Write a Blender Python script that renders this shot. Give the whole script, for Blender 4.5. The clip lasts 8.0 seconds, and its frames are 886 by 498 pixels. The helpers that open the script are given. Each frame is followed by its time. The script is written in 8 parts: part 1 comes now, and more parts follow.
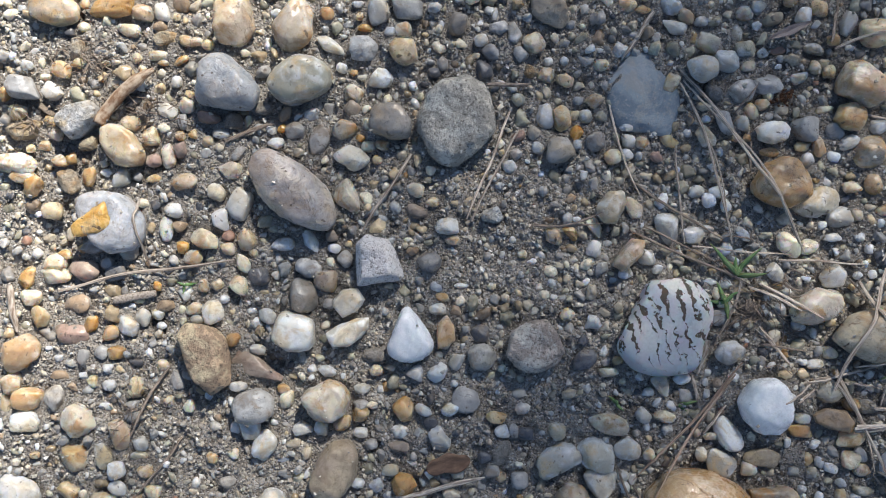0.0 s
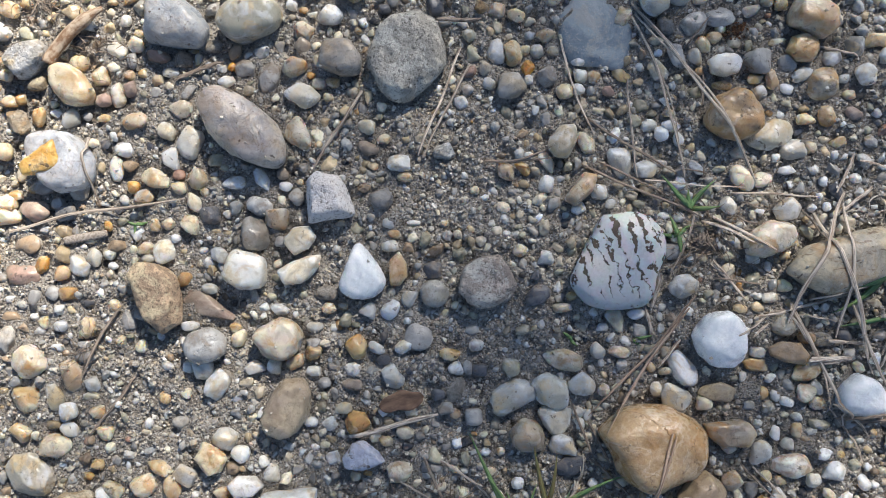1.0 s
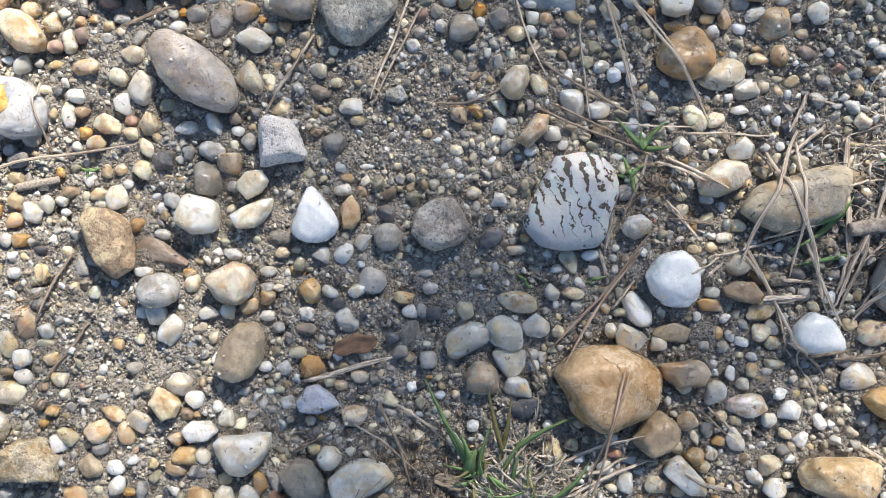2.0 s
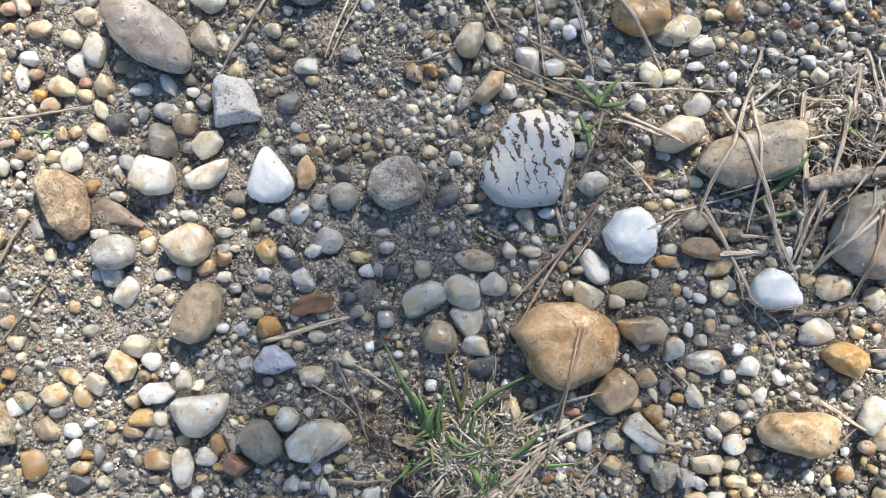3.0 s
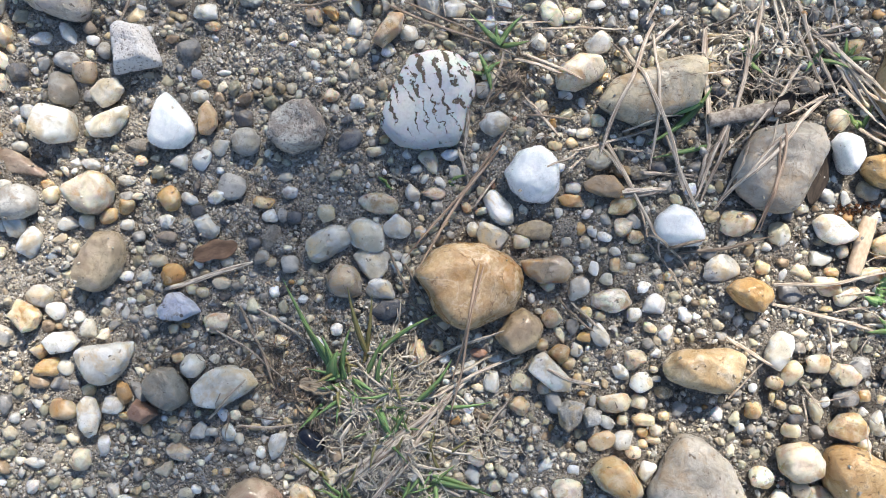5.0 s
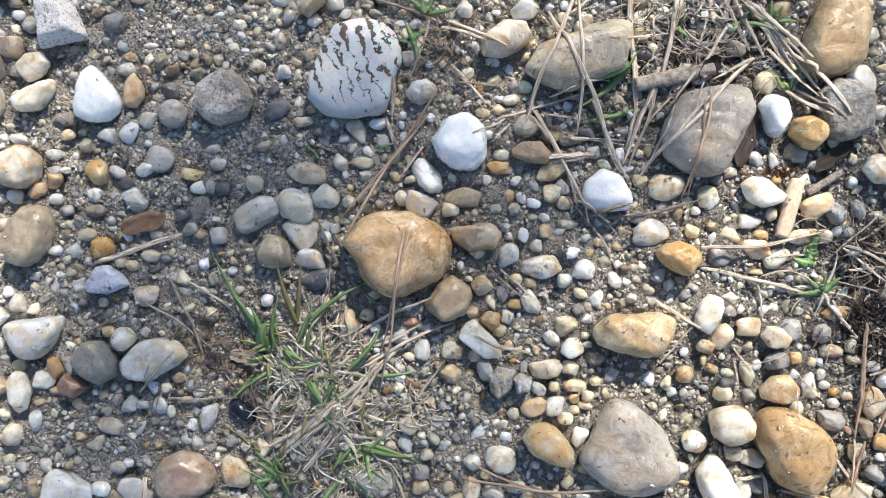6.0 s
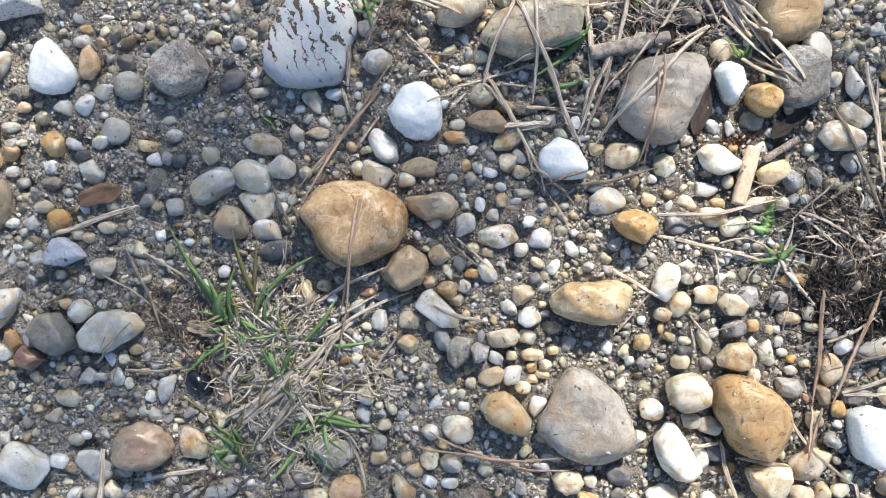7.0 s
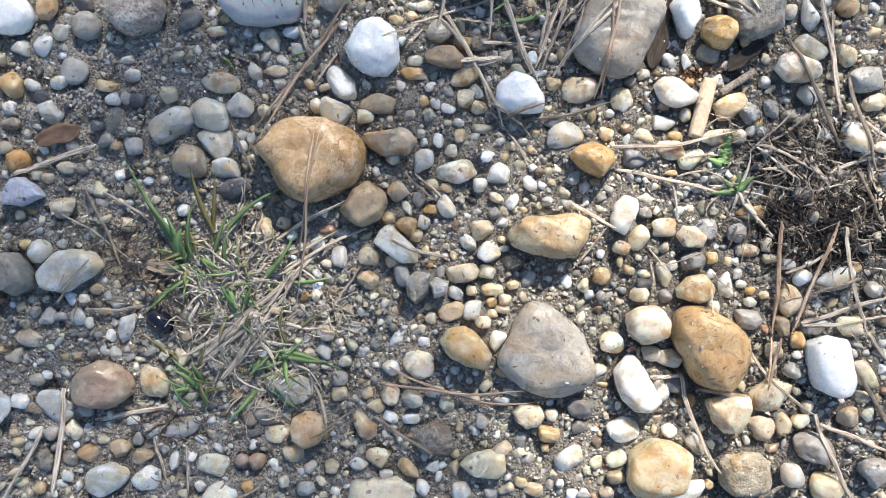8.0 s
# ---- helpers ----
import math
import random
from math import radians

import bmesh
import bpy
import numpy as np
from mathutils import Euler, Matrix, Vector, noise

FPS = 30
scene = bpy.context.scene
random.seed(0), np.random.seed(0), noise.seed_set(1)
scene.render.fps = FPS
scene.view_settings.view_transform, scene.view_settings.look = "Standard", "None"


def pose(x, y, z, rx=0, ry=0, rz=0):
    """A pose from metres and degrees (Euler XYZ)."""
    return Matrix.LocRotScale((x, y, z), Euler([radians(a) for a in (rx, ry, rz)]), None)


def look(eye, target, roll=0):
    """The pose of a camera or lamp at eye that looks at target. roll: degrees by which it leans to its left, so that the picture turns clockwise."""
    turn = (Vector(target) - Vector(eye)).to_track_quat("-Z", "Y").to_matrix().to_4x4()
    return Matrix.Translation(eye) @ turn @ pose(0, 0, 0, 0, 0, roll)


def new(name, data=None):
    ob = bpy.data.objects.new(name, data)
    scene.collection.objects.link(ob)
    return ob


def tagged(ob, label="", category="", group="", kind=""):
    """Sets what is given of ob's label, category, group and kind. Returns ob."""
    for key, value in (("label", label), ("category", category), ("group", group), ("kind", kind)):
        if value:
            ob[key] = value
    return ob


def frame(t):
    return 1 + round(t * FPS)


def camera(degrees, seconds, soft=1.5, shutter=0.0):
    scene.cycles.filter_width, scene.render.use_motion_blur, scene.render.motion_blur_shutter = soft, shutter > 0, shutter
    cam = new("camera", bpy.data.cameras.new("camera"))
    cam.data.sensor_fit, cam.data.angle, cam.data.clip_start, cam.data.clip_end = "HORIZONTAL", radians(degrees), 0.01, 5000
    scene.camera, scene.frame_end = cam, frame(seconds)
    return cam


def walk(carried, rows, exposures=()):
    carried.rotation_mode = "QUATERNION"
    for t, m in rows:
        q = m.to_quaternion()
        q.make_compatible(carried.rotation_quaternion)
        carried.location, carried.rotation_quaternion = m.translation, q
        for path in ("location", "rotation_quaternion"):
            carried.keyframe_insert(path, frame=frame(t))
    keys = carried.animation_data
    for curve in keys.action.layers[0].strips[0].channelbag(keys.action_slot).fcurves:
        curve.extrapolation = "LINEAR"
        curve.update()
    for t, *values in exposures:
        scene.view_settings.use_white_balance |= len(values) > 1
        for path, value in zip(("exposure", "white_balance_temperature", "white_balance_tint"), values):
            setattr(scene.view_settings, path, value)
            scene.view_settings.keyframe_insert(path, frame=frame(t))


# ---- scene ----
cam = camera(62.0, 8.0, soft=1.0)
MM = 0.001
# seconds, millimetres, degrees: the eye looks straight down on the gravel
ROWS = [
    (0, 0.00, 0.00, 166.43, 0.984, 0.395, 0.000),
    (0.5, 5.25, -6.73, 165.93, 1.022, 0.625, -0.424),
    (1, 10.91, -14.54, 165.25, 1.042, 0.464, -0.568),
    (1.5, 15.98, -21.87, 164.97, 1.048, 0.449, -0.796),
    (3, 30.43, -36.83, 163.82, 1.018, 0.398, -1.629),
    (3.5, 34.32, -41.81, 163.68, 1.036, 0.310, -1.871),
    (4, 39.88, -44.61, 163.46, 1.027, 0.369, -2.092),
    (4.5, 44.46, -46.51, 163.21, 0.902, 0.419, -2.298),
    (6, 66.37, -58.07, 162.48, 0.952, 0.354, -3.653),
    (6.5, 70.88, -60.30, 162.55, 0.944, 0.415, -3.813),
    (7, 75.50, -65.30, 162.27, 0.922, 0.368, -4.029),
    (7.5, 79.11, -72.78, 162.26, 0.989, 0.358, -4.390),
    (8, 82.98, -80.72, 162.23, 1.125, 0.238, -4.667),
]
# stops, kelvin, tint
EXPOSURES = [(0.0, 0.50, 6200, 12), (0.5, 0.56, 6250, 12), (1.0, 0.75, 6400, 12), (1.5, 0.96, 6550, 12), (3.0, 1.17, 6750, 11), (4.5, 1.26, 6700, 11), (8.0, 1.33, 6600, 11)]
walk(cam, [(t, pose(x * MM, y * MM, z * MM, a, b, c)) for t, x, y, z, a, b, c in ROWS], EXPOSURES)


# ---- daylight: a low warm sun from beyond the top of the path, blue sky ----
SUN_HEIGHT, SUN_TURN = 40.0, 24.0
world = bpy.data.worlds.new("sky")
scene.world = world
world.use_nodes = True
wt = world.node_tree
sky = wt.nodes.new("ShaderNodeTexSky")
sky.sky_type, sky.sun_disc = "NISHITA", False
sky.sun_elevation, sky.sun_rotation = radians(SUN_HEIGHT), radians(SUN_TURN)
sky.air_density, sky.dust_density, sky.ozone_density = 1.0, 0.5, 3.0
wt.links.new(sky.outputs["Color"], wt.nodes["Background"].inputs["Color"])
wt.nodes["Background"].inputs["Strength"].default_value = 0.065
sun = new("sun", bpy.data.lights.new("sun", "SUN"))
sun.data.energy, sun.data.angle, sun.data.color = 5.0, radians(0.6), (1.0, 0.915, 0.80)
ce, se = math.cos(radians(SUN_HEIGHT)), math.sin(radians(SUN_HEIGHT))
az = radians(SUN_TURN)
sun_from = Vector((math.sin(az) * ce, math.cos(az) * ce, se))
sun.matrix_world = look(sun_from * 5, (0, 0, 0))


# ---- an unseen leafy tree, added towards the sun to shade most of the path ----
def tree_material(name, dark, light, scale, rough):
    mat = bpy.data.materials.new(name)
    mat.use_nodes = True
    nt = mat.node_tree
    spots = nt.nodes.new("ShaderNodeTexNoise")
    spots.inputs["Scale"].default_value, spots.inputs["Detail"].default_value = scale, 8
    ramp = nt.nodes.new("ShaderNodeValToRGB")
    ramp.color_ramp.elements[0].color, ramp.color_ramp.elements[1].color = (*dark, 1), (*light, 1)
    bump = nt.nodes.new("ShaderNodeBump")
    bsdf = nt.nodes["Principled BSDF"]
    bsdf.inputs["Roughness"].default_value = rough
    nt.links.new(spots.outputs["Fac"], ramp.inputs[0])
    nt.links.new(ramp.outputs[0], bsdf.inputs["Base Color"])
    nt.links.new(spots.outputs["Fac"], bump.inputs["Height"])
    nt.links.new(bump.outputs[0], bsdf.inputs["Normal"])
    return mat


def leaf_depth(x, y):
    """How many added leaves the sun's way to a place on the ground meets, on average, set for the wanted shade: open to
    one side, thickest along one band.
    """
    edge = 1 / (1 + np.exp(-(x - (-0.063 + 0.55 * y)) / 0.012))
    deep_shade = 0.030 + 0.38 * y
    beyond = 1 / (1 + np.exp(-(x - deep_shade) / 0.010))
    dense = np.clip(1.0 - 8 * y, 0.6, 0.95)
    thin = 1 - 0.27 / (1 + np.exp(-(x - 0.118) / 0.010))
    return edge * thin * (1.2 + 0.5 * beyond + np.clip(6 * y, 0.0, 0.3) + dense * np.exp(-((x - deep_shade) / 0.026) ** 2))


def tapered_limb(points, r0, r1, sides=10):
    """A tapered round limb along a line of points."""
    p = np.array(points, float)
    t = np.gradient(p, axis=0)
    t /= np.linalg.norm(t, axis=1, keepdims=True)
    u = np.cross(t, (0.3, 0.9, 0.1))
    u /= np.linalg.norm(u, axis=1, keepdims=True)
    w = np.cross(t, u)
    v = []
    for i in range(len(p)):
        rad = r0 + (r1 - r0) * i / (len(p) - 1)
        for k in range(sides):
            g = 2 * math.pi * k / sides
            rough = rad * (1 + 0.06 * math.sin(3 * g + i) + 0.04 * math.sin(5 * g - 2 * i))
            v.append(p[i] + u[i] * math.cos(g) * rough + w[i] * math.sin(g) * rough)
    f = [(i * sides + k, i * sides + (k + 1) % sides, (i + 1) * sides + (k + 1) % sides, (i + 1) * sides + k) for i in range(len(p) - 1) for k in range(sides)]
    f += [tuple(range(sides))[::-1], tuple(range((len(p) - 1) * sides, len(p) * sides))]
    me = bpy.data.meshes.new("limb")
    me.from_pydata([tuple(q) for q in v], [], f)
    me.polygons.foreach_set("use_smooth", np.ones(len(f), bool))
    return me


def added_shade_tree():
    # added to block the sun: leaves stand where the ground should be shaded
    r = np.random.default_rng(3)
    to_sun = np.array(sun_from)
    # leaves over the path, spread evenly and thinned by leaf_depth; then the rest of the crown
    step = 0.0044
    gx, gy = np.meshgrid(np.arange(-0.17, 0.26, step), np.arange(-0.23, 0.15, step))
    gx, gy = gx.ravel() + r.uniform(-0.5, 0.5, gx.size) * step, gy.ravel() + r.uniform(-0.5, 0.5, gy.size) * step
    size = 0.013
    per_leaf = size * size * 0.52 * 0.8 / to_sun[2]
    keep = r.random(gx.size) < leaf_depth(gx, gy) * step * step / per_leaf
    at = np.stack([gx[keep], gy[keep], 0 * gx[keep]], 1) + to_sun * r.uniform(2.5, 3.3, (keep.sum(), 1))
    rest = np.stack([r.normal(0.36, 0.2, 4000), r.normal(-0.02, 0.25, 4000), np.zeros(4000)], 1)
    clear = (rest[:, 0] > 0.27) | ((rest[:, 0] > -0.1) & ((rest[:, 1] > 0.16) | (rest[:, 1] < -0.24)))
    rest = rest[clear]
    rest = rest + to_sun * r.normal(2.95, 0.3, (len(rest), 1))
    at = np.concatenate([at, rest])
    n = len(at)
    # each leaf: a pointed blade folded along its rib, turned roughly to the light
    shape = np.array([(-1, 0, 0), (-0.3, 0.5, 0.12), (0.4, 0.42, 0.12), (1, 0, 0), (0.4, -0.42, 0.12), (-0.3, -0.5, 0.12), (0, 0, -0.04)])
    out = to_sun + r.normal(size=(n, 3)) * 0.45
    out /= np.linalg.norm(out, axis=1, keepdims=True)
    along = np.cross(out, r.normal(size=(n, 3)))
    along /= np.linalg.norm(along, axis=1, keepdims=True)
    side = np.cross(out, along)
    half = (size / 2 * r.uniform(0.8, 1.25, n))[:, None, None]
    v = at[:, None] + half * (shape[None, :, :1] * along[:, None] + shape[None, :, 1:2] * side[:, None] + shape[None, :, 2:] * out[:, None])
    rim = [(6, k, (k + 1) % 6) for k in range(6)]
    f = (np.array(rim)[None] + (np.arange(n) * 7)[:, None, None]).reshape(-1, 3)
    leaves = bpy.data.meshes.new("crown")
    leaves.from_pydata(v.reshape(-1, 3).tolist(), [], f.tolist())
    leaves.materials.append(tree_material("tree_leaf", (0.035, 0.06, 0.02), (0.07, 0.11, 0.035), 60, 0.5))
    bark = tree_material("tree_bark", (0.06, 0.05, 0.04), (0.2, 0.17, 0.14), 40, 0.9)
    fork = np.array([0.42, 0.12, 0]) + to_sun * 2.75
    foot = np.array([fork[0] + 0.05, fork[1] - 0.03, -0.02])
    tree = new("added_shade_tree")
    tree.location = foot
    tagged(tree, "added unseen leafy tree that shades the stones, with a slim grey-brown trunk", "tree")
    s = np.linspace(0, 1, 24)[:, None]
    wave = np.concatenate([0.02 * np.sin(s * 7), 0.025 * np.sin(s * 5 + 1), 0 * s], 1)
    meshes = [("trunk", tapered_limb(foot + (fork - foot) * s + wave * s * (1 - s) * 4, 0.045, 0.02))]
    for ex, ey, reach in ((0.02, -0.02, 3.0), (0.1, -0.16, 2.9), (0.3, -0.15, 3.2), (0.5, 0.1, 3.3), (0.12, 0.2, 3.2), (0.6, -0.1, 2.9), (0.35, 0.3, 2.9)):
        end = np.array([ex, ey, 0]) + to_sun * reach
        sag = np.array([0, 0, 0.05]) * np.sin(s * 3.14)
        thick = 0.012 if ex > 0.25 else 0.004
        meshes.append(("limb", tapered_limb(fork + (end - fork) * s + sag + wave * s, thick, thick * 0.15)))
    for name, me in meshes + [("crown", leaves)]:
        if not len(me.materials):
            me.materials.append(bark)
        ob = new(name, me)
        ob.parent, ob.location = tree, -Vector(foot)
    tagged(ob, "added crown of small dull green leaves, thinned to shape the shade", kind="stuff")


added_shade_tree()


# ---- materials ----
PALETTE = {
    "w": (0.82, 0.815, 0.765), "c": (0.74, 0.67, 0.52), "y": (0.575, 0.47, 0.305), "o": (0.55, 0.345, 0.15),
    "b": (0.32, 0.25, 0.175), "g": (0.33, 0.325, 0.305), "d": (0.085, 0.092, 0.105), "q": (0.57, 0.585, 0.565),
    "r": (0.35, 0.215, 0.155), "s": (0.37, 0.34, 0.285), "k": (0.45, 0.44, 0.335),
}

STAIN = {"w": (0.68, 0.64, 0.53), "c": (0.56, 0.42, 0.23), "q": (0.46, 0.455, 0.41), "y": (0.45, 0.28, 0.11), "o": (0.48, 0.26, 0.09),
         "g": (0.50, 0.50, 0.47), "b": (0.40, 0.30, 0.20), "k": (0.37, 0.34, 0.25), "d": (0.17, 0.17, 0.17), "s": (0.46, 0.43, 0.37)}


class Nodes:
    """A small hand for node trees."""

    def __init__(self, name):
        self.mat = bpy.data.materials.new(name)
        self.mat.use_nodes = True
        self.tree = self.mat.node_tree
        self.bsdf = self.tree.nodes["Principled BSDF"]

    def add(self, kind, **values):
        n = self.tree.nodes.new("ShaderNode" + kind)
        for k, v in values.items():
            if k == "noise_dimensions":
                n.noise_dimensions = v
            elif k == "voronoi_dimensions":
                n.voronoi_dimensions = v
            elif k == "feature":
                n.feature = v
            elif k == "operation":
                n.operation = v
            elif k == "data_type":
                n.data_type = v
            elif k == "blend_type":
                n.blend_type = v
            elif k == "clamp":
                n.clamp = v
            else:
                n.inputs[k].default_value = v
        return n

    def link(self, a, b):
        self.tree.links.new(a, b)

    def mix(self, fac, a, b, blend="MIX"):
        n = self.add("Mix", data_type="RGBA", blend_type=blend)
        for sock, v in ((n.inputs[0], fac), (n.inputs[6], a), (n.inputs[7], b)):
            if isinstance(v, (int, float)):
                sock.default_value = v
            elif isinstance(v, tuple):
                sock.default_value = (*v, 1)
            else:
                self.link(v, sock)
        return n.outputs[2]

    def ramp(self, src, lo, hi, a=0.0, b=1.0):
        n = self.add("MapRange", clamp=True)
        for i, v in ((1, lo), (2, hi), (3, a), (4, b)):
            n.inputs[i].default_value = v
        self.link(src, n.inputs[0])
        return n.outputs[0]

    def noise(self, co, scale, detail=4.0, rough=0.55, w=None, distort=0.0):
        n = self.add("TexNoise", noise_dimensions="4D", Scale=scale, Detail=detail, Roughness=rough, Distortion=distort)
        self.link(co, n.inputs["Vector"])
        if w is not None:
            self.link(w, n.inputs["W"])
        return n.outputs["Fac"]

    def maths(self, op, a, b=0.0):
        n = self.add("Math", operation=op)
        for sock, v in zip(n.inputs, (a, b)):
            if isinstance(v, (int, float)):
                sock.default_value = v
            else:
                self.link(v, sock)
        return n.outputs[0]

    def finish(self, color, rough, height=None, strength=0.4, distance=0.0004):
        self.link(color, self.bsdf.inputs["Base Color"])
        if isinstance(rough, (int, float)):
            self.bsdf.inputs["Roughness"].default_value = rough
        else:
            self.link(rough, self.bsdf.inputs["Roughness"])
        if height is not None:
            bump = self.add("Bump", Strength=strength, Distance=distance)
            self.link(height, bump.inputs["Height"])
            self.link(bump.outputs[0], self.bsdf.inputs["Normal"])
        return self.mat


STONE_MATS = {}


def stone_material(col, gritty=False):
    """One kind of pebble: waxy, faintly clouded mineral with an iron-stained side, hairlines, a few pits and clinging earth."""
    key = (col, gritty)
    if key in STONE_MATS:
        return STONE_MATS[key]
    a = PALETTE[col[0]]
    b = PALETTE[col[1]] if len(col) > 1 else STAIN.get(col[0], tuple(v * 0.72 for v in a))
    n = Nodes("pebble_" + col)
    co = n.add("TexCoord").outputs["Object"]
    rnd = n.add("ObjectInfo").outputs["Random"]
    w = n.maths("MULTIPLY", rnd, 50.0)
    cloud = n.noise(co, 130, 3, 0.5, w, 0.5)
    milk = n.noise(co, 260, 4, 0.5, n.maths("ADD", w, 4.0), 0.9)
    patch = n.noise(co, 230, 6, 0.68, n.maths("ADD", w, 13.0), 0.6)
    mottle = n.noise(co, 900, 4, 0.6, n.maths("ADD", w, 17.0), 0.3)
    grain = n.noise(co, 2400, 4, 0.7, w)
    pit = n.noise(co, 560, 3, 0.55, n.maths("ADD", w, 31.0), 0.5)
    hair = n.noise(co, 150, 5, 0.6, n.maths("ADD", w, 41.0), 1.3)
    clear = col[0] in "wqckyo" and not gritty
    pure = len(col) == 1 and col in "wqo"
    warm = col[0] in "yoc"
    color = n.mix(n.ramp(cloud, 0.42, 0.58), a, tuple(0.15 * u + 0.85 * v for u, v in zip(a, b)))
    milky = (0.78, 0.71, 0.56) if warm else (0.78, 0.80, 0.80) if col[0] in "wqk" else tuple(min(0.7, v * 1.35 + 0.05) for v in a)
    color = n.mix(n.ramp(milk, 0.51, 0.63, 0.0, 0.45 if col[0] in "yo" else 0.65), color, milky)
    glassy = (0.47, 0.435, 0.345) if col[0] in "wqk" else (0.44, 0.37, 0.26) if col[0] == "c" else (0.50, 0.33, 0.15) if col[0] in "yo" else tuple(v * 0.7 for v in b)
    color = n.mix(n.ramp(milk, 0.49, 0.37, 0.0, 0.3 if pure else 0.65), color, glassy)
    # each pebble a little lighter or darker, duller or brighter
    tone = n.add("HueSaturation")
    n.link(n.ramp(rnd, 0, 1, 0.86, 1.2), tone.inputs["Value"])
    n.link(n.ramp(n.maths("FRACT", n.maths("MULTIPLY", rnd, 17.0)), 0, 1, 0.65, 1.15), tone.inputs["Saturation"])
    n.link(color, tone.inputs["Color"])
    color = tone.outputs["Color"]
    color = n.mix(n.ramp(mottle, 0.50, 0.62, 0.0, 0.5 if gritty else 0.15), color, tuple(v * 0.55 for v in a))
    color = n.mix(n.ramp(grain, 0.45, 0.70, 0.0, 0.6 if gritty else 0.08), color, tuple(v * 0.4 for v in a))
    if gritty:
        color = n.mix(n.ramp(mottle, 0.46, 0.36, 0.0, 0.5), color, tuple(min(0.75, v * 1.5) for v in a))
    # rust run into the rind, on part of the stone
    rust = (0.46, 0.27, 0.10) if col[0] in "cyo" else (0.60, 0.465, 0.26) if col[0] in "wqk" else (0.26, 0.20, 0.14)
    color = n.mix(n.ramp(patch, 0.50, 0.62, 0.0, 0.3 if pure else 0.7), color, rust)
    line = n.ramp(n.maths("ABSOLUTE", n.maths("SUBTRACT", hair, 0.5)), 0.0, 0.008, 1.0, 0.0)
    line = n.maths("MULTIPLY", line, n.ramp(cloud, 0.45, 0.51))
    color = n.mix(n.maths("MULTIPLY", line, 0.35 if col[0] in "wq" else 0.7), color, tuple(v * 0.36 for v in b))
    hole = n.ramp(pit, 0.66, 0.69)
    color = n.mix(n.maths("MULTIPLY", hole, 0.7), color, (0.11, 0.085, 0.06))
    # earth stuck in the hollows
    earth = n.noise(co, 330, 7, 0.8, n.maths("ADD", w, 21.0), 0.8)
    dirt = n.ramp(earth, 0.565, 0.615)
    color = n.mix(n.maths("MULTIPLY", dirt, 0.75 if gritty else 0.2 if pure else 0.4), color, (0.34, 0.285, 0.205))
    relief = n.maths("ADD", n.maths("MULTIPLY", grain, 0.8 if gritty else 0.06), n.maths("MULTIPLY", mottle, 0.9 if gritty else 0.18))
    relief = n.maths("ADD", relief, n.maths("MULTIPLY", dirt, 0.25))
    relief = n.maths("ADD", relief, n.maths("MULTIPLY", milk, 0.5))
    relief = n.maths("SUBTRACT", relief, n.maths("ADD", n.maths("MULTIPLY", hole, 0.4), n.maths("MULTIPLY", line, 0.25)))
    rough = n.ramp(n.maths("ADD", n.maths("MULTIPLY", mottle, 0.5), n.maths("MULTIPLY", earth, 0.5)), 0.40, 0.60, 0.65 if gritty else 0.2, 0.95 if gritty else 0.55)
    mat = n.finish(color, rough, relief, 1.0 if gritty else 0.5, 0.0009)
    n.bsdf.inputs["Specular IOR Level"].default_value = 0.55
    if clear:
        n.bsdf.inputs["Subsurface Weight"].default_value = 1.0
        n.bsdf.inputs["Subsurface Radius"].default_value = (1.0, 0.72, 0.42) if warm else (1.0, 0.88, 0.7)
        n.bsdf.inputs["Subsurface Scale"].default_value = 0.003
    STONE_MATS[key] = mat
    return mat


def gravel_material(name, shades, fine):
    """Loose small gravel: every grain takes one of the shades by chance."""
    n = Nodes(name)
    co = n.add("TexCoord").outputs["Object"]
    rnd = n.add("NewGeometry").outputs["Random Per Island"]
    ramp = n.add("ValToRGB")
    el = ramp.color_ramp
    el.interpolation = "CONSTANT"
    total, at = sum(s[1] for s in shades), 0.0
    for i, (shade, share) in enumerate(shades):
        e = el.elements[i] if i < 2 else el.elements.new(min(at, 0.999))
        e.position, e.color = min(at, 0.999), (*shade, 1)
        at += share / total
    n.link(rnd, ramp.inputs[0])
    w = n.maths("MULTIPLY", rnd, 70.0)
    grain = n.noise(co, 1800 if fine else 1300, 3, 0.6, w)
    cloud = n.noise(co, 700, 3, 0.5, w)
    tone = n.add("HueSaturation")
    n.link(n.ramp(n.maths("FRACT", n.maths("MULTIPLY", rnd, 37.0)), 0, 1, 0.55, 1.35), tone.inputs["Value"])
    n.link(ramp.outputs[0], tone.inputs["Color"])
    color = n.mix(n.ramp(grain, 0.46, 0.62, 0.0, 0.2), tone.outputs[0], (0.20, 0.165, 0.125))
    color = n.mix(n.ramp(cloud, 0.54, 0.62, 0.0, 0.35), color, (0.30, 0.245, 0.18))
    mat = n.finish(color, n.ramp(cloud, 0.42, 0.58, 0.18, 0.5), n.maths("ADD", n.maths("MULTIPLY", grain, 0.5), cloud), 0.5, 0.0005)
    if not fine:
        n.bsdf.inputs["Subsurface Weight"].default_value = 0.7
        n.bsdf.inputs["Subsurface Radius"].default_value = (1.0, 0.82, 0.6)
        n.bsdf.inputs["Subsurface Scale"].default_value = 0.0014
    return mat


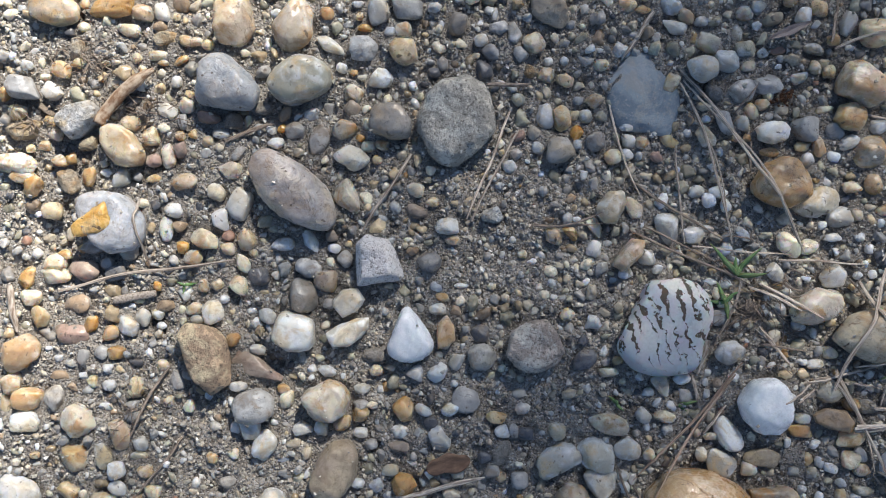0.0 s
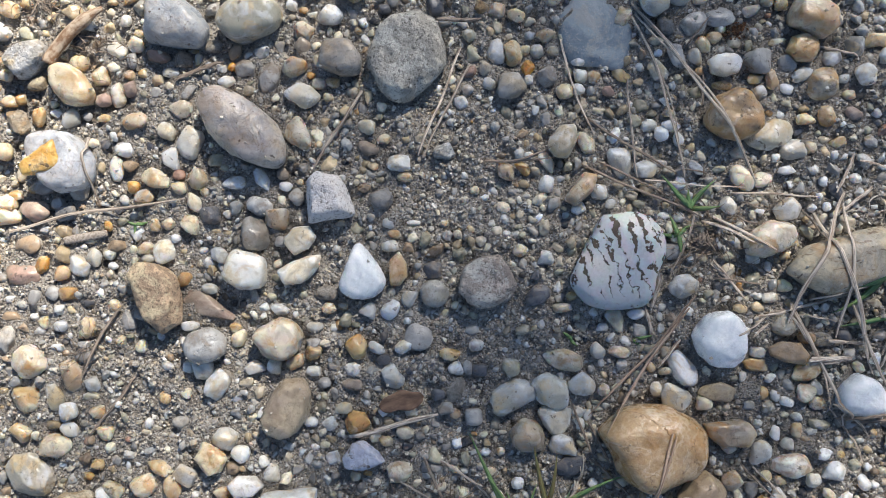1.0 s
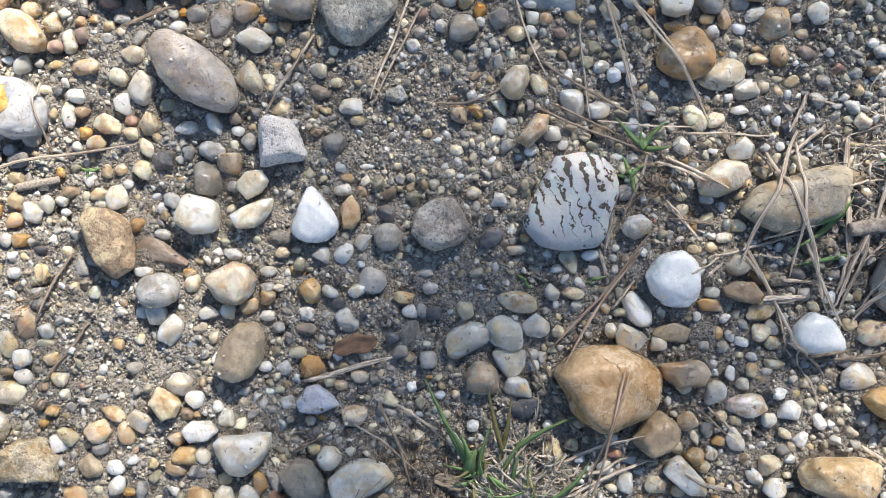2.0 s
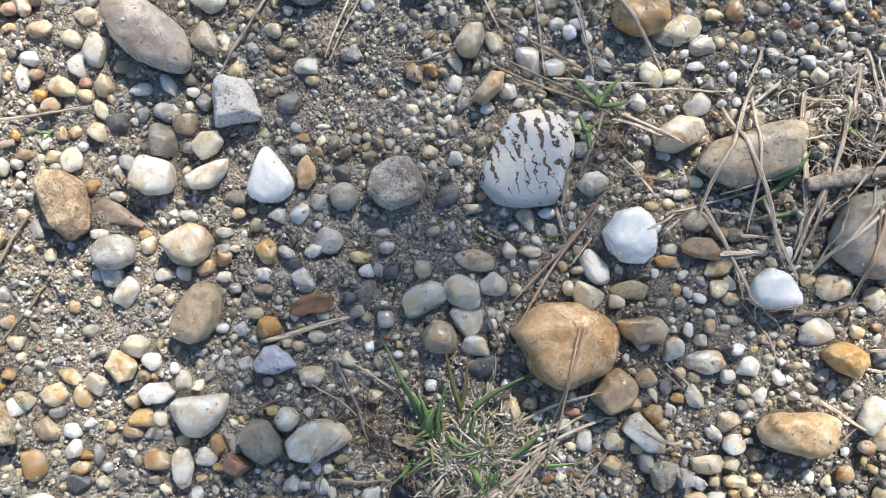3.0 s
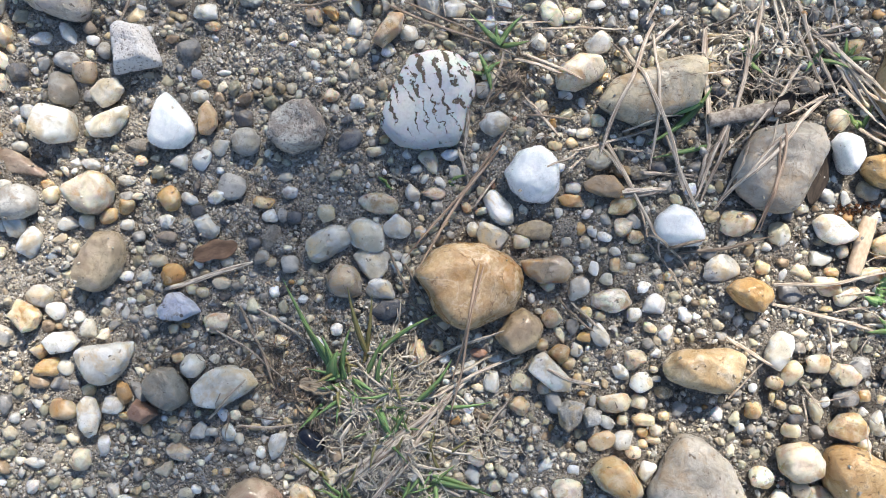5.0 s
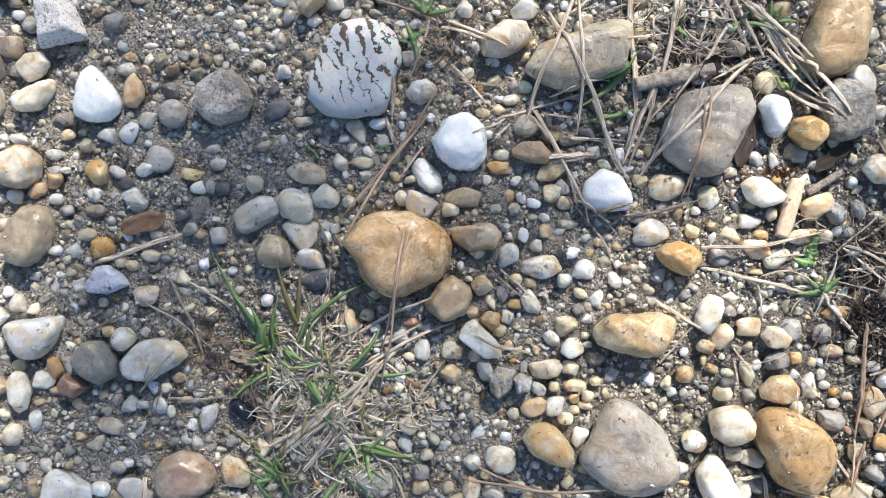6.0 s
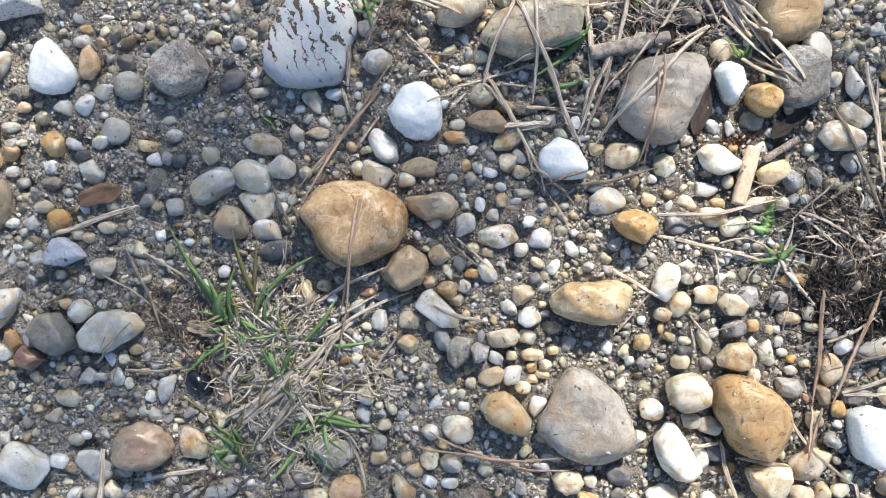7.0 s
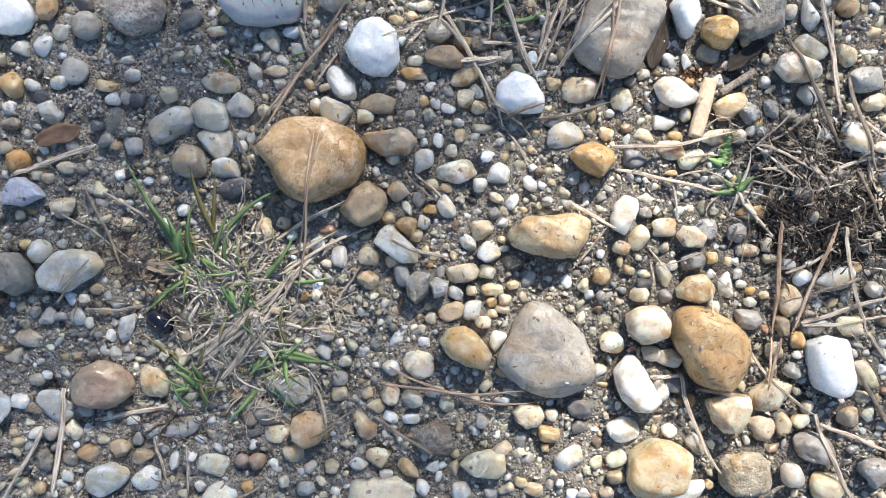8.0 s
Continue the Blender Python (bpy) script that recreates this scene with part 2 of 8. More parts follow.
def soil_material():
    """Crusted sand: single grains of many greys in a pale dull matrix, with crevice shade and moist earth painted dark.
    """
    n = Nodes("sandy_soil")
    co = n.add("TexCoord").outputs["Object"]
    big, mid = n.noise(co, 22, 5, 0.6), n.noise(co, 240, 6, 0.68)
    fine = n.noise(co, 1000, 5, 0.7)
    ramps, grains = [], []
    shades = [(0.16, 0.145, 0.125), (0.36, 0.335, 0.295), (0.50, 0.475, 0.43), (0.64, 0.625, 0.58), (0.42, 0.34, 0.24), (0.40, 0.405, 0.40), (0.76, 0.75, 0.72)]
    for size in (1500.0, 2600.0):
        vor = n.add("TexVoronoi", Scale=size)
        n.link(co, vor.inputs["Vector"])
        sep = n.add("SeparateColor")
        n.link(vor.outputs["Color"], sep.inputs[0])
        ramp = n.add("ValToRGB")
        el = ramp.color_ramp
        el.interpolation = "CONSTANT"
        for i, shade in enumerate(shades):
            e = el.elements[i] if i < 2 else el.elements.new(i / 7)
            e.position, e.color = i / 7, (*shade, 1)
        n.link(sep.outputs[0], ramp.inputs[0])
        ramps.append(ramp.outputs[0])
        grains.append(n.ramp(vor.outputs["Distance"], 0.28, 0.52, 1.0, 0.0))
    matrix = n.mix(n.ramp(mid, 0.40, 0.58), (0.29, 0.255, 0.21), (0.58, 0.535, 0.455))
    color = n.mix(n.maths("MULTIPLY", grains[1], 0.75), matrix, ramps[1])
    color = n.mix(n.maths("MULTIPLY", grains[0], n.ramp(mid, 0.46, 0.56, 0.15, 0.95)), color, ramps[0])
    # crevice shade and moist earth put into the colour at the bump's hollows
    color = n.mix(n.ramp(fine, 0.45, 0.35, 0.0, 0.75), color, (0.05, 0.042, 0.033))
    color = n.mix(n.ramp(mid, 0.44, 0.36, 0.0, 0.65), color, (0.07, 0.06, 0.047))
    # darker, more humic soil towards the grassy side
    place = n.add("SeparateXYZ")
    n.link(co, place.inputs[0])
    humic = n.ramp(n.maths("ADD", place.outputs[0], n.maths("MULTIPLY", n.maths("SUBTRACT", big, 0.5), 0.25)), 0.05, 0.13)
    # the humic patch ends a few hand's widths away; beyond it the soil varies in broad blotches
    reach = n.add("VectorMath", operation="LENGTH")
    n.link(co, reach.inputs[0])
    humic = n.maths("MULTIPLY", humic, n.ramp(n.maths("ADD", reach.outputs["Value"], n.maths("MULTIPLY", big, 0.3)), 0.75, 0.35))
    broad = n.noise(co, 0.9, 6, 0.6)
    color = n.mix(n.maths("MULTIPLY", n.ramp(broad, 0.45, 0.62), n.ramp(reach.outputs["Value"], 0.4, 1.0, 0.0, 0.45)), color, (0.12, 0.105, 0.085))
    color = n.mix(n.maths("MULTIPLY", humic, 0.5), color, (0.105, 0.09, 0.073))
    patches = n.noise(co, 60, 5, 0.6)
    color = n.mix(n.ramp(patches, 0.53, 0.63, 0.0, 0.35), color, (0.10, 0.087, 0.07))
    h = n.maths("ADD", n.maths("MULTIPLY", grains[0], 0.5), n.maths("ADD", n.maths("MULTIPLY", fine, 1.2), n.maths("MULTIPLY", mid, 1.6)))
    return n.finish(color, 0.85, h, 1.0, 0.0014)


def plain_material(name, a, b, rough=0.6, scale=(300, 300, 300), relief=0.3, translucent=0.0):
    """A fibrous or mottled surface between two colours, drawn out along the thing."""
    n = Nodes(name)
    tc = n.add("TexCoord")
    rnd = n.add("ObjectInfo").outputs["Random"]
    isl = n.add("NewGeometry").outputs["Random Per Island"]
    mp = n.add("Mapping")
    mp.inputs["Scale"].default_value = scale
    n.link(tc.outputs["UV"], mp.inputs["Vector"])
    w = n.maths("MULTIPLY", n.maths("ADD", rnd, isl), 40.0)
    fib = n.noise(mp.outputs[0], 1.0, 4, 0.6, w)
    blot = n.noise(tc.outputs["Object"], 260, 3, 0.55, w)
    color = n.mix(n.ramp(fib, 0.42, 0.60), a, b)
    color = n.mix(n.ramp(blot, 0.58, 0.72, 0.0, 0.55), color, tuple(v * 0.35 for v in b))
    tone = n.add("HueSaturation")
    n.link(n.ramp(n.maths("FRACT", n.maths("ADD", n.maths("MULTIPLY", isl, 13.0), rnd)), 0, 1, 0.72, 1.2), tone.inputs["Value"])
    n.link(color, tone.inputs["Color"])
    mat = n.finish(tone.outputs[0], rough, fib, relief, 0.0002)
    if translucent:
        n.bsdf.inputs["Subsurface Weight"].default_value = translucent
        n.bsdf.inputs["Subsurface Scale"].default_value = 0.0006
    return mat


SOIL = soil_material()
STRAW = {
    "s": plain_material("dry_straw", (0.80, 0.71, 0.58), (0.33, 0.24, 0.17), 0.5, (1.5, 9, 1), 1.0),
    "n": plain_material("dry_needle", (0.60, 0.45, 0.33), (0.27, 0.175, 0.11), 0.5, (1.5, 7, 1), 0.8),
    "t": plain_material("brown_twig", (0.40, 0.325, 0.25), (0.17, 0.13, 0.095), 0.7, (3, 8, 1), 0.8),
}
GRASS = plain_material("green_grass", (0.28, 0.42, 0.16), (0.12, 0.245, 0.085), 0.55, (1, 8, 1), 0.5, 0.1)
GRASS_TIP = plain_material("yellowing_grass", (0.33, 0.29, 0.12), (0.19, 0.19, 0.07), 0.55, (1, 8, 1), 0.5, 0.1)
THATCH = plain_material("bleached_grass", (0.86, 0.80, 0.68), (0.46, 0.395, 0.305), 0.7, (1, 7, 1), 0.6)
BARK = plain_material("grey_bark", (0.46, 0.41, 0.345), (0.22, 0.18, 0.145), 0.85, (6, 10, 1), 0.8)
WOOD = plain_material("peeled_wood", (0.84, 0.68, 0.50), (0.68, 0.50, 0.345), 0.55, (3, 12, 1), 0.5)
LEAF = plain_material("brown_leaf", (0.27, 0.165, 0.10), (0.17, 0.10, 0.06), 0.6, (5, 5, 1), 0.4)
HUMUS = plain_material("dark_humus", (0.042, 0.034, 0.027), (0.02, 0.016, 0.013), 0.9, (5, 5, 1), 0.8)
MOSS = plain_material("rusty_moss", (0.17, 0.075, 0.03), (0.09, 0.045, 0.02), 0.8, (5, 5, 1), 0.5)


def banded_quartz():
    """White quartz with rows of narrow brown pits along broken seams, bluish below."""
    n = Nodes("banded_quartz")
    co = n.add("TexCoord").outputs["Object"]
    wander = n.noise(co, 130, 4, 0.55)
    spots = n.noise(co, 520, 4, 0.65)
    cloud = n.noise(co, 110, 4, 0.5)
    grain = n.noise(co, 1500, 4, 0.6)
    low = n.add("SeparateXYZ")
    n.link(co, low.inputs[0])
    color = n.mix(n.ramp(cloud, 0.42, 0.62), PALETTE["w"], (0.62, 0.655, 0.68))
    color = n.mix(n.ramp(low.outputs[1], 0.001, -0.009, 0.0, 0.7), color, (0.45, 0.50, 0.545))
    color = n.mix(n.ramp(grain, 0.4, 0.7, 0, 0.25), color, (0.35, 0.33, 0.30))
    # seams about 2.5 mm apart, steep and a little bent, swelling and breaking off
    across = n.maths("ADD", n.maths("MULTIPLY", low.outputs[0], 0.95), n.maths("MULTIPLY", low.outputs[1], 0.30))
    across = n.maths("ADD", across, n.maths("MULTIPLY", wander, 0.0075))
    across = n.maths("ADD", across, n.maths("MULTIPLY", spots, 0.0026))
    step = n.maths("ABSOLUTE", n.maths("SUBTRACT", n.maths("FRACT", n.maths("MULTIPLY", across, 400.0)), 0.5))
    broken = n.noise(co, 190, 3, 0.5)
    width = n.maths("MULTIPLY", n.ramp(broken, 0.36, 0.50), n.ramp(n.noise(co, 380, 4, 0.6), 0.36, 0.54))
    width = n.maths("MULTIPLY", width, n.ramp(low.outputs[1], -0.008, 0.002, 0.2, 1.0))
    line = n.ramp(n.maths("SUBTRACT", n.maths("MULTIPLY", width, 0.25), step), 0.01, 0.06)
    color = n.mix(n.maths("MULTIPLY", line, 0.93), color, (0.09, 0.062, 0.035))
    color = n.mix(n.ramp(spots, 0.66, 0.72, 0, 0.7), color, (0.25, 0.18, 0.11))
    h = n.maths("SUBTRACT", n.maths("ADD", n.maths("MULTIPLY", grain, 0.15), cloud), n.maths("MULTIPLY", line, 1.0))
    mat = n.finish(color, n.ramp(line, 0, 1, 0.32, 0.85), h, 1.0, 0.0009)
    n.bsdf.inputs["Subsurface Weight"].default_value = 0.4
    n.bsdf.inputs["Subsurface Scale"].default_value = 0.0015
    return mat


def marbled_quartz(name, a, b, c, rust=0.6):
    """A big waxy stone: faint cream and grey clouds, rust on part of the rind, hairlines and a few dark pits."""
    n = Nodes(name)
    co = n.add("TexCoord").outputs["Object"]
    big, mid = n.noise(co, 95, 4, 0.55, None, 0.7), n.noise(co, 300, 5, 0.6, None, 0.9)
    fine, pit = n.noise(co, 1500, 5, 0.7), n.noise(co, 420, 3, 0.5, None, 0.5)
    stain, hair = n.noise(co, 120, 7, 0.72, None, 0.7), n.noise(co, 85, 6, 0.6, None, 1.3)
    film = n.noise(co, 300, 7, 0.78, None, 0.6)
    color = n.mix(n.ramp(big, 0.42, 0.58), a, b)
    color = n.mix(n.ramp(mid, 0.51, 0.62, 0, 0.55), color, c)
    color = n.mix(n.ramp(mid, 0.47, 0.38, 0, 0.45), color, tuple(v * 0.68 for v in b))
    color = n.mix(n.ramp(fine, 0.47, 0.62, 0, 0.3), color, tuple(v * 0.5 for v in b))
    color = n.mix(n.ramp(stain, 0.51, 0.61, 0, rust), color, (0.44, 0.285, 0.135))
    line = n.ramp(n.maths("ABSOLUTE", n.maths("SUBTRACT", hair, 0.5)), 0.0, 0.005, 1.0, 0.0)
    line = n.maths("MULTIPLY", line, n.ramp(stain, 0.46, 0.54))
    color = n.mix(n.maths("MULTIPLY", line, 0.6), color, (0.14, 0.095, 0.06))
    dirt = n.ramp(film, 0.555, 0.61)
    color = n.mix(n.maths("MULTIPLY", dirt, 0.55), color, (0.26, 0.22, 0.17))
    # short dark dashes along the grain of rusty stones
    grain_way = n.add("Mapping")
    grain_way.inputs["Rotation"].default_value = (0, 0, 0.7)
    grain_way.inputs["Scale"].default_value = (300, 900, 500)
    n.link(co, grain_way.inputs["Vector"])
    dash = n.ramp(n.noise(grain_way.outputs[0], 1.0, 3, 0.6, None, 0.5), 0.60, 0.65)
    color = n.mix(n.maths("MULTIPLY", dash, 0.7 if rust > 0.5 else 0.08), color, (0.15, 0.085, 0.05))
    hole = n.ramp(pit, 0.655, 0.68)
    color = n.mix(n.maths("MULTIPLY", hole, 0.85), color, (0.12, 0.085, 0.055))
    h = n.maths("ADD", n.maths("MULTIPLY", fine, 0.12), n.maths("SUBTRACT", mid, n.maths("ADD", n.maths("MULTIPLY", hole, 0.4), n.maths("MULTIPLY", line, 0.4))))
    mat = n.finish(color, n.ramp(n.maths("ADD", n.maths("MULTIPLY", film, 0.6), n.maths("MULTIPLY", mid, 0.4)), 0.40, 0.60, 0.22, 0.55), h, 0.6, 0.0009)
    n.bsdf.inputs["Subsurface Weight"].default_value = 0.5
    n.bsdf.inputs["Subsurface Radius"].default_value = (1.0, 0.8, 0.6)
    n.bsdf.inputs["Subsurface Scale"].default_value = 0.003
    return mat


def slate():
    n = Nodes("blue_grey_slate")
    co = n.add("TexCoord").outputs["Object"]
    big, fine = n.noise(co, 90, 5, 0.65, None, 0.8), n.noise(co, 1100, 5, 0.7)
    crack = n.noise(co, 70, 6, 0.6, None, 1.5)
    color = n.mix(n.ramp(big, 0.44, 0.56), (0.19, 0.245, 0.285), (0.33, 0.385, 0.41))
    color = n.mix(n.ramp(fine, 0.53, 0.66, 0, 0.7), color, (0.48, 0.46, 0.41))
    veil = n.noise(co, 210, 6, 0.7, None, 0.5)
    color = n.mix(n.ramp(veil, 0.50, 0.58, 0, 0.6), color, (0.40, 0.385, 0.34))
    line = n.ramp(n.maths("ABSOLUTE", n.maths("SUBTRACT", crack, 0.52)), 0.0, 0.01, 1, 0)
    color = n.mix(n.maths("MULTIPLY", line, 0.5), color, (0.45, 0.47, 0.48))
    return n.finish(color, 0.7, n.maths("ADD", n.maths("MULTIPLY", fine, 0.3), big), 0.6, 0.0008)


def cracked_ochre():
    n = Nodes("cracked_ochre")
    co = n.add("TexCoord").outputs["Object"]
    big, fine = n.noise(co, 110, 5, 0.6, None, 0.8), n.noise(co, 1500, 4, 0.7)
    mid = n.noise(co, 420, 5, 0.65, None, 0.5)
    crack = n.noise(co, 48, 5, 0.55, None, 1.8)
    color = n.mix(n.ramp(big, 0.42, 0.58), (0.42, 0.255, 0.11), (0.50, 0.37, 0.22))
    color = n.mix(n.ramp(mid, 0.50, 0.60, 0, 0.45), color, (0.56, 0.45, 0.31))
    color = n.mix(n.ramp(fine, 0.40, 0.62, 0, 0.4), color, (0.24, 0.13, 0.055))
    soot = n.noise(co, 260, 7, 0.78, None, 0.6)
    color = n.mix(n.ramp(soot, 0.55, 0.62, 0, 0.5), color, (0.27, 0.19, 0.115))
    dark = n.ramp(n.maths("ABSOLUTE", n.maths("SUBTRACT", crack, 0.5)), 0.0, 0.011, 1, 0)
    dark = n.maths("MULTIPLY", dark, n.ramp(mid, 0.42, 0.50))
    vein = n.ramp(n.maths("ABSOLUTE", n.maths("SUBTRACT", n.noise(co, 60, 6, 0.62, None, 1.2), 0.52)), 0.0, 0.018, 1, 0)
    color = n.mix(n.maths("MULTIPLY", vein, 0.55), color, (0.70, 0.60, 0.46))
    color = n.mix(n.maths("MULTIPLY", dark, 0.85), color, (0.17, 0.10, 0.05))
    blotch = n.noise(co, 520, 4, 0.6, None, 0.4)
    color = n.mix(n.ramp(blotch, 0.64, 0.67, 0, 0.7), color, (0.16, 0.10, 0.055))
    pale = n.noise(co, 190, 6, 0.7, None, 1.2)
    color = n.mix(n.ramp(pale, 0.54, 0.64, 0, 0.5), color, (0.68, 0.56, 0.40))
    h = n.maths("SUBTRACT", n.maths("ADD", n.maths("MULTIPLY", fine, 0.2), mid), n.maths("MULTIPLY", dark, 0.6))
    mat = n.finish(color, n.ramp(mid, 0.40, 0.60, 0.18, 0.42), h, 0.4, 0.0008)
    n.bsdf.inputs["Subsurface Weight"].default_value = 0.5
    n.bsdf.inputs["Subsurface Radius"].default_value = (1.0, 0.7, 0.4)
    n.bsdf.inputs["Subsurface Scale"].default_value = 0.0022
    return mat


def glossy_black():
    n = Nodes("glossy_black")
    co = n.add("TexCoord").outputs["Object"]
    fine = n.noise(co, 700, 4, 0.6)
    color = n.mix(n.ramp(fine, 0.5, 0.7, 0, 0.5), (0.012, 0.014, 0.022), (0.05, 0.05, 0.05))
    return n.finish(color, 0.18, fine, 0.25, 0.0003)


def beige_plane(name, a, b):
    """The gritty face of a broken sandstone."""
    n = Nodes(name)
    co = n.add("TexCoord").outputs["Object"]
    big, mid, fine = n.noise(co, 60, 4, 0.6), n.noise(co, 330, 5, 0.7), n.noise(co, 1500, 4, 0.7)
    color = n.mix(n.ramp(big, 0.4, 0.62), a, b)
    color = n.mix(n.ramp(mid, 0.50, 0.58, 0, 0.75), color, tuple(min(0.75, v * 1.6) for v in a))
    scuff = n.noise(co, 120, 6, 0.7, None, 0.6)
    color = n.mix(n.ramp(scuff, 0.53, 0.60, 0, 0.7), color, tuple(min(0.72, v * 1.9) for v in a))
    color = n.mix(n.ramp(fine, 0.47, 0.36, 0, 0.8), color, (0.07, 0.06, 0.045))
    return n.finish(color, 0.88, n.maths("ADD", n.maths("MULTIPLY", fine, 0.45), mid), 0.9, 0.0009)


def clean_quartz():
    """Milky quartz, washed clean, with a few dark specks and hairlines."""
    n = Nodes("milky_quartz")
    co = n.add("TexCoord").outputs["Object"]
    w = n.maths("MULTIPLY", n.add("ObjectInfo").outputs["Random"], 30.0)
    cloud, fine = n.noise(co, 230, 5, 0.6, w, 0.6), n.noise(co, 1500, 4, 0.65, w)
    speck, hair = n.noise(co, 720, 3, 0.6, w), n.noise(co, 75, 6, 0.6, w, 1.4)
    color = n.mix(n.ramp(cloud, 0.44, 0.58), (0.92, 0.95, 0.95), (0.82, 0.87, 0.89))
    color = n.mix(n.ramp(fine, 0.5, 0.75, 0, 0.2), color, (0.5, 0.48, 0.42))
    line = n.ramp(n.maths("ABSOLUTE", n.maths("SUBTRACT", hair, 0.5)), 0.0, 0.007, 1.0, 0.0)
    color = n.mix(n.maths("MULTIPLY", line, 0.2), color, (0.25, 0.2, 0.14))
    color = n.mix(n.ramp(speck, 0.69, 0.73, 0.0, 0.7), color, (0.12, 0.09, 0.06))
    mat = n.finish(color, n.ramp(fine, 0.3, 0.7, 0.14, 0.38), n.maths("ADD", n.maths("MULTIPLY", fine, 0.2), cloud), 0.35, 0.0007)
    n.bsdf.inputs["Subsurface Weight"].default_value = 0.8
    n.bsdf.inputs["Transmission Weight"].default_value = 0.04
    n.bsdf.inputs["Subsurface Radius"].default_value = (0.9, 0.95, 0.9)
    n.bsdf.inputs["Subsurface Scale"].default_value = 0.0035
    return mat


ROOTS = plain_material("dead_roots", (0.62, 0.55, 0.455), (0.24, 0.19, 0.145), 0.7, (1.5, 6, 1))


# ---- shapes ----
rng = np.random.default_rng(7)


def ico(level):
    bm = bmesh.new()
    bmesh.ops.create_icosphere(bm, subdivisions=level, radius=1.0)
    v = np.array([p.co[:] for p in bm.verts])
    f = np.array([[q.index for q in p.verts] for p in bm.faces])
    bm.free()
    return v / np.linalg.norm(v, axis=1, keepdims=True), f


ICO = {k: ico(k) for k in (1, 2, 3, 4, 5)}


def quick_mesh(name, v, f, mat, smooth=True, uv=None):
    """A mesh from arrays of corners and of triangles or quads."""
    me = bpy.data.meshes.new(name)
    k = f.shape[1]
    me.vertices.add(len(v))
    me.vertices.foreach_set("co", np.ascontiguousarray(v, dtype=np.float32).ravel())
    me.loops.add(f.size)
    me.loops.foreach_set("vertex_index", f.astype(np.int32).ravel())
    me.polygons.add(len(f))
    me.polygons.foreach_set("loop_start", np.arange(0, f.size, k, dtype=np.int32))
    me.polygons.foreach_set("use_smooth", np.full(len(f), smooth))
    me.update(calc_edges=True)
    if uv is not None:
        layer = me.uv_layers.new(name="along")
        layer.data.foreach_set("uv", uv[f.ravel()].astype(np.float32).ravel())
    me.materials.append(mat)
    return me


def waves(d, r, freq, amount, count=9):
    """Smooth uneven relief over directions or places."""
    out = np.zeros(len(d))
    for _ in range(count):
        k = r.normal(size=3) * freq
        out += np.sin(d @ k + r.uniform(0, 6.28))
    return out * amount / math.sqrt(count)


def stone_shape(level, r, a, b, c, flags="", taper=0.42):
    """A water-worn stone: a rounded block with some flat faces, dents and fine unevenness."""
    d, f = ICO[level]
    angular = "A" in flags
    smooth = "R" in flags
    chip = r.random()
    p = 3.2 if "B" in flags else 2.8 if angular else 2.1 if smooth else r.uniform(2.1, 3.2)
    q = (np.abs(d) ** p).sum(1) ** (-1.0 / p)
    q = q * (1 + waves(d, r, 1.7, 0.03 if smooth else 0.11) + waves(d, r, 3.4, 0.012 if smooth else 0.06))
    for _ in range(8 if angular else 3 if smooth else 6 + int(chip * 7)):
        n = r.normal(size=3)
        n[2] = abs(n[2]) * 0.8
        n /= np.linalg.norm(n)
        h = r.uniform(0.62, 0.88) if angular else r.uniform(0.9, 1.0) if smooth else r.uniform(0.75 - 0.15 * chip, 1.0)
        lim = h / np.maximum(d @ n, 1e-3)
        s = 30 if angular else r.uniform(8, 13 + 15 * chip)
        q = -np.log(np.exp(-s * q) + np.exp(-s * np.minimum(lim, 4))) / s
    q = q * (1 + waves(d, r, 7, 0.016 if angular else 0.014 + 0.016 * chip) + waves(d, r, 16, 0.012 if angular else 0.003 + 0.005 * chip))
    v = d * q[:, None]
    v /= np.abs(v).max(0)
    if "T" in flags:
        v[:, 1] *= 1 - taper * (v[:, 0] + 0.15)
        v[:, 1] /= np.abs(v[:, 1]).max()
    if "L" in flags:
        g = np.arctan2(v[:, 1], v[:, 0])
        v[:, :2] *= (1 - 0.075 * (0.5 + 0.5 * np.cos(g * 13)) * np.clip(np.cos(g + 0.25), 0, 1))[:, None]
    if "F" in flags:
        v[:, 2] = np.where(v[:, 2] > 0.55, 0.55 + (v[:, 2] - 0.55) * 0.35, v[:, 2])
    return v * (a, b, c), f


# ---- the lie of the land, in millimetres ----
X0, X1, Y0, Y1, CELL = -135.0, 220.0, -175.0, 95.0, 0.5
NX, NY = int((X1 - X0) / CELL), int((Y1 - Y0) / CELL)
GX, GY = np.meshgrid(X0 + (np.arange(NX) + 0.5) * CELL, Y0 + (np.arange(NY) + 0.5) * CELL)
SOIL_Z = -1.6


def soil_height(x, y):
    r = np.random.default_rng(5)
    at = np.stack([np.ravel(x), np.ravel(y), np.zeros(np.size(x))], 1)
    h = waves(at, r, 0.05, 0.35) + waves(at, r, 0.35, 0.55) + waves(at, r, 0.8, 0.5) + waves(at, r, 1.4, 0.4) + waves(at, r, 2.2, 0.28)
    return SOIL_Z + h.reshape(np.shape(x))


TOP = soil_height(GX, GY)
BUSY = np.zeros((NY, NX), bool)


